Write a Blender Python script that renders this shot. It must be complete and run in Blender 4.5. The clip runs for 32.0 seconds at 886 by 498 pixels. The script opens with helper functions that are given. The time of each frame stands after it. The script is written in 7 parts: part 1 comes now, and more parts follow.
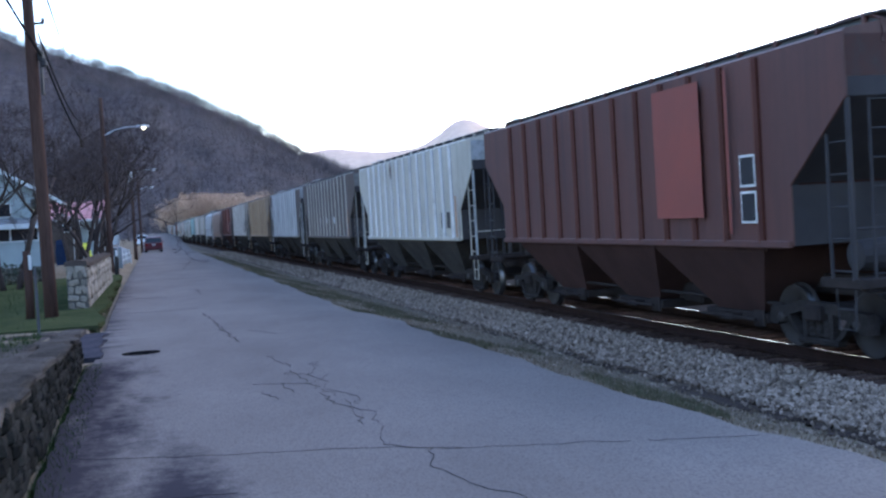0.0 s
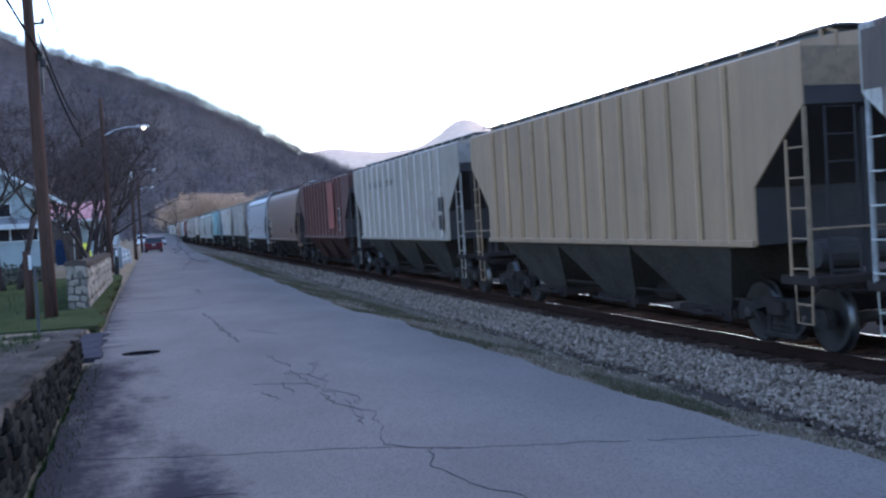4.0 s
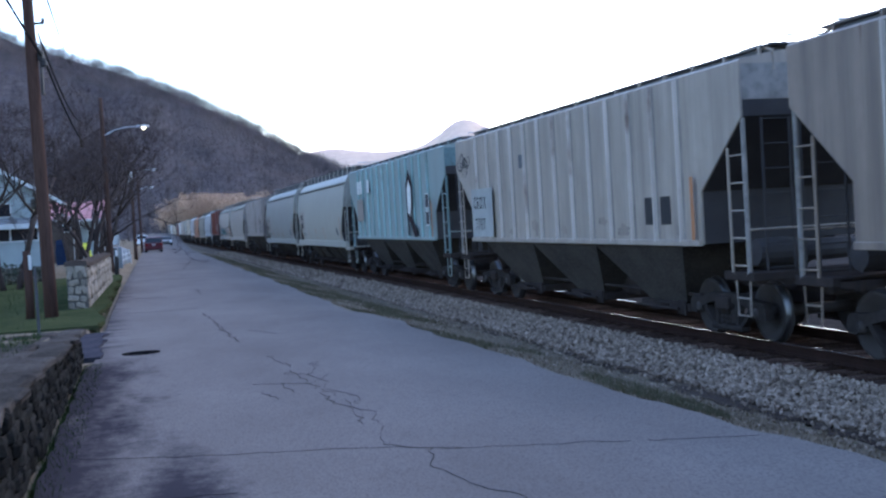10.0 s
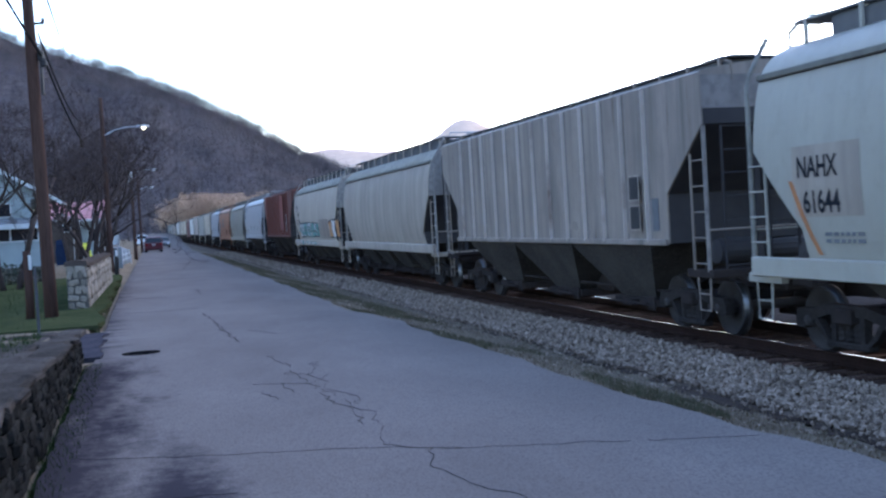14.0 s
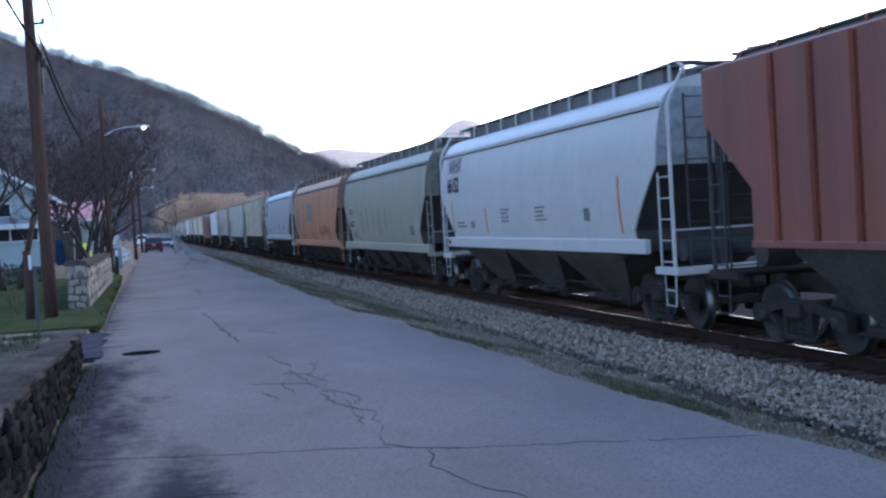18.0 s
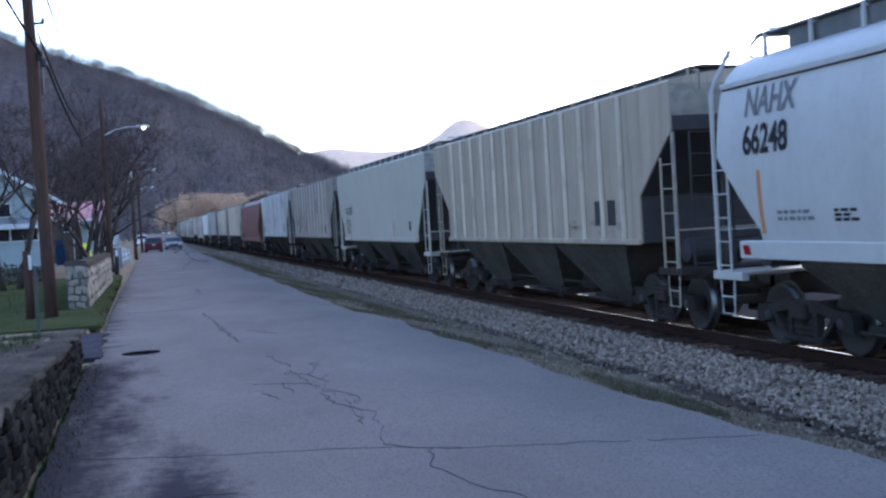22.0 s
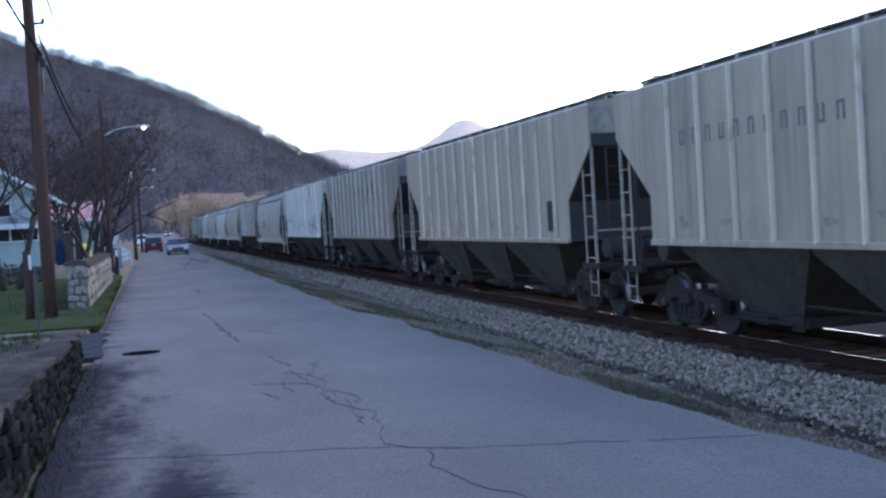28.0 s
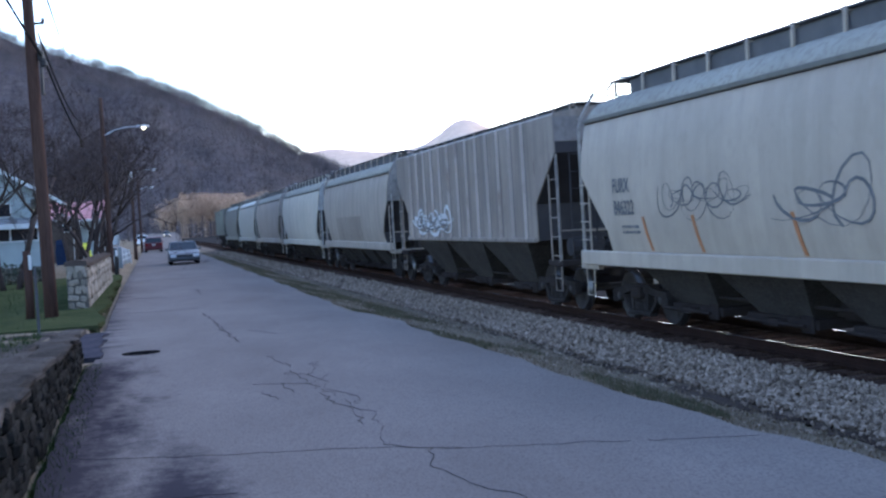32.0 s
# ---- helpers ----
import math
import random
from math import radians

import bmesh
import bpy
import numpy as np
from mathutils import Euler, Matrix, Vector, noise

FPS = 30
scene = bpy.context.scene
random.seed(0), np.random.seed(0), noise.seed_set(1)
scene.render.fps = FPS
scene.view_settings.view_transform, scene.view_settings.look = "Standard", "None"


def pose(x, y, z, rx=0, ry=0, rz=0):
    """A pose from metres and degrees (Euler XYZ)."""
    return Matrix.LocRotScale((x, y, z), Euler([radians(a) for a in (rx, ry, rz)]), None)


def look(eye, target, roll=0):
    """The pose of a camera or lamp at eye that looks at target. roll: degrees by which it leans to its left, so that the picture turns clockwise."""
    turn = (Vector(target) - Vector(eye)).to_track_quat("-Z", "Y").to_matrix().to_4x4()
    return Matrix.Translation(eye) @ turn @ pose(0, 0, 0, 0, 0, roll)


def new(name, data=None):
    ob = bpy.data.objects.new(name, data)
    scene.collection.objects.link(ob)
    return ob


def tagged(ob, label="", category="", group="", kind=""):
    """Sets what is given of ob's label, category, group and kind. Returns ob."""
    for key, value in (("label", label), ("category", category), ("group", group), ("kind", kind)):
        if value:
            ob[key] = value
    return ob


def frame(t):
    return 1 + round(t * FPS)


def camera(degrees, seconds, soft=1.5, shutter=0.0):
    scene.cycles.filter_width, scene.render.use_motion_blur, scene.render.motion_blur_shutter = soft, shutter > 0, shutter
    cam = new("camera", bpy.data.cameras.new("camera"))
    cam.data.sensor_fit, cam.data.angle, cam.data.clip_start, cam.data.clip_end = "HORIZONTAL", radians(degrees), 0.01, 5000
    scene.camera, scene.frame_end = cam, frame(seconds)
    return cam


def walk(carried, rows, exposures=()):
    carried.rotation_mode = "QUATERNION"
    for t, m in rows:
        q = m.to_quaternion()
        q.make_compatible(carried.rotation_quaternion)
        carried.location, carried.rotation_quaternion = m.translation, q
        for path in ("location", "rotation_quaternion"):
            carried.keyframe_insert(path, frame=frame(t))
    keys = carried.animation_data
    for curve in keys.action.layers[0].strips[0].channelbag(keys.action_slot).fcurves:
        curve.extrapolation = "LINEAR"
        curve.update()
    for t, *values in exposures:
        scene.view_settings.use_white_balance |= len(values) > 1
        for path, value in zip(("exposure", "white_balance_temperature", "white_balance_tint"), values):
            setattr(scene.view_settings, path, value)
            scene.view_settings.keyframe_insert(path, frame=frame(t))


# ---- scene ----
cam = camera(43.47, 32.0, soft=2.4, shutter=0.08)
EYE = pose(0.0, 0.0, 2.05, 88.284, 3.413, -15.137)
walk(cam, [(0.0, EYE), (32.0, EYE)], exposures=((0.0, 2.60, 5900, 15), (32.0, 2.60, 5900, 15)))

# ---- light: valley in shade, bright low sky ----
SUN_EL, SUN_AZ = radians(27), radians(48)
world = bpy.data.worlds.new("sky")
scene.world = world
world.use_nodes = True
wn = world.node_tree.nodes
sky = wn.new("ShaderNodeTexSky")
sky.sky_type, sky.sun_disc = "NISHITA", False
sky.sun_elevation, sky.sun_rotation = SUN_EL, SUN_AZ
sky.air_density, sky.dust_density, sky.ozone_density = 1.0, 0.6, 1.5
wn["Background"].inputs[1].default_value = 0.12
world.node_tree.links.new(sky.outputs[0], wn["Background"].inputs[0])
sun_data = bpy.data.lights.new("sun", "SUN")
sun_data.energy, sun_data.angle, sun_data.color = 0.22, radians(18), (1.0, 0.86, 0.72)
sun = new("sun", sun_data)
sun.matrix_world = look((0, 0, 0), (-math.sin(SUN_AZ) * math.cos(SUN_EL), -math.cos(SUN_AZ) * math.cos(SUN_EL), -math.sin(SUN_EL)))

# ---- plan ----
RAIL = -0.17            # rail top
NEAR, FAR = 9.20, 10.705  # rail centres
MID = 9.9525            # track centre
ROAD_L, ROAD_R = -0.92, 4.75


# ---- materials ----
def nodes_of(name):
    m = bpy.data.materials.new(name)
    m.use_nodes = True
    return m, m.node_tree.nodes, m.node_tree.links, m.node_tree.nodes["Principled BSDF"]


def mixed(n, l, fac, a, b):
    """A colour mix node; a and b are colours or sockets."""
    x = n.new("ShaderNodeMix")
    x.data_type = "RGBA"
    if isinstance(fac, float):
        x.inputs[0].default_value = fac
    else:
        l.new(fac, x.inputs[0])
    for sock, v in ((x.inputs[6], a), (x.inputs[7], b)):
        if isinstance(v, tuple):
            sock.default_value = (*v, 1)
        else:
            l.new(v, sock)
    return x.outputs[2]


def ramped(n, l, src, lo, hi, top=1.0):
    r = n.new("ShaderNodeMapRange")
    r.inputs[4].default_value = top
    r.inputs[1].default_value, r.inputs[2].default_value = lo, hi
    l.new(src, r.inputs[0])
    return r.outputs[0]


def noisy(n, l, scale, detail=4.0, stretch=(1, 1, 1), coord="Object", rough=0.6, shift=True):
    """Noise in the thing's own metres, shifted per object."""
    tc, mp, nz = n.new("ShaderNodeTexCoord"), n.new("ShaderNodeMapping"), n.new("ShaderNodeTexNoise")
    mp.inputs[3].default_value = stretch
    l.new(tc.outputs[coord], mp.inputs[0])
    if shift:
        oi, mu = n.new("ShaderNodeObjectInfo"), n.new("ShaderNodeMath")
        mu.operation = "MULTIPLY"
        mu.inputs[1].default_value = 37.0
        l.new(oi.outputs["Random"], mu.inputs[0])
        l.new(mu.outputs[0], mp.inputs[1])
    nz.inputs["Scale"].default_value, nz.inputs["Detail"].default_value, nz.inputs["Roughness"].default_value = scale, detail, rough
    l.new(mp.outputs[0], nz.inputs[0])
    return nz.outputs[0]


def bumped(n, l, p, src, strength, dist=0.01):
    b = n.new("ShaderNodeBump")
    b.inputs["Strength"].default_value, b.inputs["Distance"].default_value = strength, dist
    l.new(src, b.inputs["Height"])
    l.new(b.outputs[0], p.inputs["Normal"])


def surface(name, base, second, scale=3.0, rough=0.8, metal=0.0, grain=40.0, third=None, bump=0.3, dist=0.01, coord="Object", lo=0.35, hi=0.65, stretch=(1, 1, 1), varied=0.0):
    """A plain worn surface: two colours by a coarse noise, a third by grain."""
    m, n, l, p = nodes_of(name)
    big, fine = noisy(n, l, scale, 5.0, stretch, coord), noisy(n, l, grain, 4.0, stretch, coord)
    col = mixed(n, l, ramped(n, l, big, lo, hi), base, second)
    if third:
        col = mixed(n, l, ramped(n, l, fine, 0.45, 0.75), col, third)
    if varied:
        oi = n.new("ShaderNodeObjectInfo")
        hs = n.new("ShaderNodeHueSaturation")
        l.new(ramped(n, l, oi.outputs["Random"], 0.0, 1.0), hs.inputs["Value"])
        mr = hs.inputs["Value"].links[0].from_node
        mr.inputs[3].default_value, mr.inputs[4].default_value = 1 - varied, 1 + varied
        l.new(col, hs.inputs["Color"])
        col = hs.outputs[0]
    l.new(col, p.inputs["Base Color"])
    p.inputs["Roughness"].default_value, p.inputs["Metallic"].default_value = rough, metal
    p.inputs["Specular IOR Level"].default_value = 0.0 if rough >= 0.85 else 0.4
    bumped(n, l, p, fine, bump, dist)
    return m


def islands(name, a, b, rough=0.9, c=None):
    """Loose pieces of one mesh, each in its own tone between a and b."""
    m, n, l, p = nodes_of(name)
    g = n.new("ShaderNodeNewGeometry")
    col = mixed(n, l, g.outputs["Random Per Island"], a, b)
    if c:
        col = mixed(n, l, ramped(n, l, noisy(n, l, 0.022, 5.0, shift=False), 0.42, 0.68), col, c)
    l.new(col, p.inputs["Base Color"])
    p.inputs["Roughness"].default_value = rough
    p.inputs["Specular IOR Level"].default_value = 0.0
    return m


def car_paint(name, base, faded, rust=(0.075, 0.035, 0.022), rust_at=0.68, streak=0.5, rough=0.6, grime=(0.05, 0.045, 0.042), grime_at=0.62, plate=0.86):
    """Weathered freight-car paint: fading, vertical streaks, rust blooms and grime."""
    m, n, l, p = nodes_of(name)
    base, faded = ((q[0] * 1.05, q[1] * 0.99, q[2] * 0.96) for q in (base, faded))
    col = mixed(n, l, ramped(n, l, noisy(n, l, 0.8, 4.0), 0.35, 0.7), base, faded)
    runs = noisy(n, l, 1.0, 5.0, (3.2, 3.2, 0.22))
    col = mixed(n, l, ramped(n, l, runs, 0.47, 0.47 + 0.26 / max(streak, 0.05)), col, grime)
    bloom = noisy(n, l, 1.7, 8.0, (1.6, 1.6, 0.22), rough=0.72)
    col = mixed(n, l, ramped(n, l, bloom, rust_at, rust_at + 0.08), col, rust)
    plates = noisy(n, l, 1.0, 2.0, (0.0, 2.6, 0.12))
    col = mixed(n, l, ramped(n, l, plates, 0.44, 0.62, 0.45), col, tuple(q * plate for q in faded))
    trickle = noisy(n, l, 1.0, 5.0, (11.0, 11.0, 0.5), rough=0.7)
    col = mixed(n, l, ramped(n, l, trickle, 0.48, 0.74, 0.55 * min(1.0, 0.15 + streak)), col, tuple(0.45 * a + 0.55 * b for a, b in zip(grime, faded)))
    mottle = noisy(n, l, 4.5, 6.0, (1, 1, 0.7), rough=0.75)
    col = mixed(n, l, ramped(n, l, mottle, 0.50, 0.78, 0.6), col, tuple(0.78 * q for q in faded))
    dirt = noisy(n, l, 0.5, 6.0)
    col = mixed(n, l, ramped(n, l, dirt, grime_at, grime_at + 0.35), col, grime)
    l.new(col, p.inputs["Base Color"])
    p.inputs["Roughness"].default_value = rough
    bumped(n, l, p, noisy(n, l, 2.2, 2.0, (1, 1, 0.4)), 0.15, 0.02)
    return m


def glowing(name, colour, strength):
    m, n, l, p = nodes_of(name)
    p.inputs["Base Color"].default_value = (*colour, 1)
    p.inputs["Emission Color"].default_value, p.inputs["Emission Strength"].default_value = (*colour, 1), strength
    return m


def plain(name, colour, rough=0.6, metal=0.0):
    return surface(name, colour, tuple(c * 0.8 for c in colour), 4.0, rough, metal, 60.0, bump=0.1)


M_ROAD = surface("worn asphalt", (0.134, 0.117, 0.109), (0.172, 0.151, 0.141), 0.45, 0.9, 0, 55.0, (0.088, 0.077, 0.072), 0.35, 0.006, stretch=(1, 0.45, 1))


def stain_road(m):
    """Damp dark asphalt along the wall foot and an old tar patch, with broken edges."""
    n, l = m.node_tree.nodes, m.node_tree.links
    p = n["Principled BSDF"]
    old = p.inputs["Base Color"].links[0].from_socket
    tc, xyz = n.new("ShaderNodeTexCoord"), n.new("ShaderNodeSeparateXYZ")
    l.new(tc.outputs["Object"], xyz.inputs[0])
    rag = noisy(n, l, 1.1, 7.0, (1.4, 0.5, 1), rough=0.7, shift=False)

    def calc(op, a, b):
        q = n.new("ShaderNodeMath")
        q.operation = op
        for s, v in zip(q.inputs, (a, b)):
            if isinstance(v, (int, float)):
                s.default_value = v
            else:
                l.new(v, s)
        return q.outputs[0]

    x, y = xyz.outputs[0], xyz.outputs[1]
    edge = calc("SUBTRACT", calc("MULTIPLY", rag, 2.2), calc("ADD", x, 1.45))
    far = calc("MULTIPLY", calc("SUBTRACT", 18.6, y), 0.5)
    strip_ = calc("MINIMUM", edge, far)
    blob = calc("SUBTRACT", calc("MULTIPLY", rag, 1.5), calc("ADD", calc("MULTIPLY", calc("ABSOLUTE", calc("SUBTRACT", x, 0.15), 0), 1.7), calc("MULTIPLY", calc("ABSOLUTE", calc("SUBTRACT", y, 8.6), 0), 0.35)))
    side = calc("MINIMUM", calc("SUBTRACT", calc("MULTIPLY", noisy(n, l, 0.9, 6.0, (0.5, 2.2, 1), shift=False), 2.1), calc("ADD", x, 1.95)), calc("SUBTRACT", y, 19.0))
    speck = calc("MULTIPLY", calc("SUBTRACT", noisy(n, l, 5.0, 8.0, rough=0.8, shift=False), 0.5), 1.5)
    f = ramped(n, l, calc("ADD", speck, calc("MAXIMUM", calc("MAXIMUM", strip_, blob), side)), -0.42, 0.38, 0.95)
    l.new(mixed(n, l, f, old, (0.034, 0.030, 0.036)), p.inputs["Base Color"])


stain_road(M_ROAD)
M_TAR = surface("damp dark asphalt", (0.026, 0.025, 0.033), (0.055, 0.052, 0.062), 1.6, 0.9, 0, 60.0, (0.085, 0.08, 0.088), 0.3, 0.006, lo=0.4, hi=0.72)
M_CRACK = plain("crack shadow", (0.04, 0.036, 0.037), 0.95)
M_GROUND = surface("dry earth and leaf litter", (0.14, 0.110, 0.085), (0.185, 0.147, 0.114), 0.5, 0.95, 0, 18.0, (0.07, 0.074, 0.042), 0.5, 0.02)
M_LAWN = surface("lawn", (0.028, 0.04, 0.018), (0.045, 0.056, 0.025), 0.7, 0.95, 0, 30.0, (0.065, 0.055, 0.034), 0.6, 0.03)
M_GRAVEL = surface("pale gravel", (0.14, 0.108, 0.086), (0.18, 0.14, 0.112), 0.8, 0.95, 0, 14.0, (0.075, 0.064, 0.058), 0.8, 0.04)
M_STONE = islands("ballast stone", (0.105, 0.080, 0.062), (0.335, 0.265, 0.212), 0.9)
M_FARDARK = surface("dark added ground", (0.032, 0.029, 0.028), (0.046, 0.042, 0.040), 0.4, 0.95, 0, 9.0, (0.022, 0.020, 0.019), 0.6, 0.03)
M_GRASS = islands("winter grass", (0.105, 0.080, 0.052), (0.20, 0.155, 0.11), 0.95)
M_GREENGRASS = islands("green grass blades", (0.02, 0.034, 0.013), (0.044, 0.064, 0.026), 0.95)
# ballast darkened for the train's shade; also colours the strip at the toe
M_DARKBED = surface("darkened ballast", (0.045, 0.034, 0.029), (0.07, 0.054, 0.046), 1.0, 0.95, 0, 16.0, (0.075, 0.062, 0.054), 0.8, 0.03)
M_CAVITY = plain("near-black iron and gap fill", (0.006, 0.006, 0.007), 0.95)
M_TIE = surface("creosoted timber", (0.062, 0.040, 0.032), (0.112, 0.074, 0.058), 2.0, 0.9, 0, 30.0, (0.02, 0.014, 0.012), 0.6, 0.01, varied=0.3)
M_RUST = surface("rusted rail steel", (0.03, 0.018, 0.015), (0.022, 0.014, 0.012), 3.0, 0.85, 0, 60.0, (0.04, 0.024, 0.017), 0.3)
M_POLISH = plain("polished rail head", (0.66, 0.66, 0.68), 0.2, 1.0)
M_IRON = surface("grimy cast steel", (0.027, 0.023, 0.023), (0.038, 0.032, 0.031), 3.0, 0.85, 0, 40.0, (0.036, 0.028, 0.024), 0.3)
M_WHEEL = surface("oily wheel steel", (0.022, 0.018, 0.017), (0.032, 0.026, 0.024), 4.0, 0.8, 0.0, 40.0, bump=0.1)
M_TRUCK = surface("dusty truck casting", (0.026, 0.023, 0.022), (0.040, 0.035, 0.033), 2.0, 0.9, 0, 20.0, (0.022, 0.018, 0.017), 0.3)
M_TREAD = plain("bright wheel tread", (0.10, 0.10, 0.105), 0.4, 1.0)
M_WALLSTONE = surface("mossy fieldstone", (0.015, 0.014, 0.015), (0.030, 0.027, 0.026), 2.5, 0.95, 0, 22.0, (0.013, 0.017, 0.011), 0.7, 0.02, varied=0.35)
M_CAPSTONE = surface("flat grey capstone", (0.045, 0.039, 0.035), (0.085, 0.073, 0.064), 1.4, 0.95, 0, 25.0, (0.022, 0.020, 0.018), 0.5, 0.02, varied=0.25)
M_PALE = surface("pale cut fieldstone", (0.265, 0.235, 0.195), (0.195, 0.172, 0.145), 2.0, 0.9, 0, 25.0, (0.13, 0.112, 0.095), 0.5, 0.015, varied=0.35)
M_MORTAR = surface("grey mortar", (0.12, 0.112, 0.10), (0.09, 0.083, 0.076), 4.0, 0.95, 0, 60.0, bump=0.3)
M_CAP = surface("dark wall cap", (0.045, 0.036, 0.032), (0.075, 0.06, 0.05), 2.0, 0.9, 0, 30.0, bump=0.5)
M_POLE = surface("weathered pole timber", (0.055, 0.032, 0.026), (0.08, 0.05, 0.04), 2.0, 0.9, 0, 14.0, (0.032, 0.02, 0.018), 0.6, 0.01, stretch=(3, 3, 0.15))
M_GALV = plain("galvanised steel", (0.42, 0.43, 0.44), 0.5, 0.6)
M_WHITE = surface("white painted boards", (0.50, 0.52, 0.53), (0.42, 0.44, 0.45), 1.2, 0.7, 0, 30.0, bump=0.1)
M_SIDING = surface("pale blue-white siding", (0.26, 0.30, 0.31), (0.22, 0.255, 0.265), 1.0, 0.7, 0, 30.0, bump=0.1)
M_SHINGLE = surface("grey shingle roof", (0.12, 0.125, 0.13), (0.17, 0.175, 0.18), 2.0, 0.9, 0, 25.0, bump=0.4)
M_REDROOF = surface("faded red metal roof", (0.33, 0.10, 0.10), (0.25, 0.08, 0.085), 1.5, 0.6, 0, 20.0, bump=0.1)
M_DARKWIN = plain("dark window pane", (0.012, 0.013, 0.016), 0.08)
M_BARK = surface("grey bark", (0.04, 0.031, 0.029), (0.065, 0.052, 0.047), 3.0, 0.95, 0, 20.0, bump=0.5)
M_TWIG = islands("bare twigs", (0.04, 0.031, 0.031), (0.075, 0.057, 0.055), 0.95)
M_FOREST = islands("bare winter woods", (0.050, 0.045, 0.052), (0.090, 0.078, 0.082), 0.95, (0.148, 0.118, 0.108))
# paler than M_FOREST, to lift ridge trees that stand dark against the sky
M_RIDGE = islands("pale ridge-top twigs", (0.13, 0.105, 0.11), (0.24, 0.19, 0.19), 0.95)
M_VERGE = islands("olive verge grass", (0.066, 0.066, 0.038), (0.125, 0.112, 0.072), 0.95)
M_HILL = surface("leaf-strewn hillside", (0.078, 0.067, 0.072), (0.104, 0.086, 0.085), 0.02, 0.95, 0, 0.3, (0.05, 0.045, 0.045), 0.3, 0.5)
# hill colour lightened to stand in for the haze of distance
M_FARHILL = surface("far hill paled for haze", (0.54, 0.395, 0.305), (0.46, 0.345, 0.27), 0.01, 0.95, 0, 0.06, (0.58, 0.43, 0.335), 0.2, 0.5)
# leaf colour kept bright and warm to stand in for sunlight
M_GROVE = islands("tan leaves brightened as if sunlit", (0.36, 0.245, 0.175), (0.48, 0.335, 0.24), 0.95)
M_CABLE = plain("black cable", (0.02, 0.02, 0.022), 0.95)
M_LAMP = glowing("lit lamp glass", (1.0, 0.93, 0.62), 0.7)
M_LAMPOFF = plain("lamp housing", (0.45, 0.46, 0.47), 0.5)
M_TYRE = plain("black rubber", (0.015, 0.015, 0.016), 0.9)
M_REDCAR = plain("dark red car paint", (0.10, 0.009, 0.014), 0.4)
M_SILVER = plain("pale silver-blue car paint", (0.085, 0.09, 0.095), 0.55, 0.0)
M_WHITECAR = plain("white car paint", (0.7, 0.7, 0.7), 0.35)
M_CARGLASS = plain("dark car glass", (0.02, 0.023, 0.027), 0.06)
M_TAIL = plain("red tail lamp", (0.25, 0.01, 0.01), 0.2)
M_HEAD = plain("clear head lamp", (0.6, 0.62, 0.65), 0.15)
M_HEADLIT = glowing("lit head lamp", (1.0, 0.86, 0.62), 0.25)
M_BLACK = plain("black paint", (0.018, 0.018, 0.02), 0.6)
M_YELLOW = plain("bright yellow plastic", (0.75, 0.68, 0.05), 0.5)
M_BLUE = plain("blue tarpaulin", (0.016, 0.026, 0.056), 0.85)
M_BRICKRED = plain("rust-red board", (0.10, 0.035, 0.032), 0.85)
M_LETTER = plain("faded black lettering", (0.028, 0.029, 0.034), 0.9)
# dusty roof tone, also held low because the sky-facing sheet came out bright
M_DULLROOF = surface("dull dusty roof paint", (0.30, 0.29, 0.255), (0.25, 0.24, 0.21), 0.5, 0.9, 0, 8.0, (0.20, 0.175, 0.155), 0.1)
M_STAKE = plain("dull weathered stake steel", (0.11, 0.11, 0.115), 0.9)
M_LETTERGREY = plain("worn grey lettering", (0.14, 0.145, 0.155), 0.85)
M_ORANGE = plain("orange reflective strip", (0.36, 0.15, 0.06), 0.7)
M_PATCH = plain("fresh white stencil panel", (0.6, 0.6, 0.58), 0.7)
M_SPRAYW = plain("white spray paint", (0.55, 0.56, 0.58), 0.7)
M_SPRAYB = plain("black spray paint", (0.02, 0.02, 0.024), 0.7)
M_SPRAYT = plain("teal spray paint", (0.10, 0.32, 0.30), 0.7)
M_SPRAYO = plain("orange spray paint", (0.45, 0.22, 0.09), 0.7)


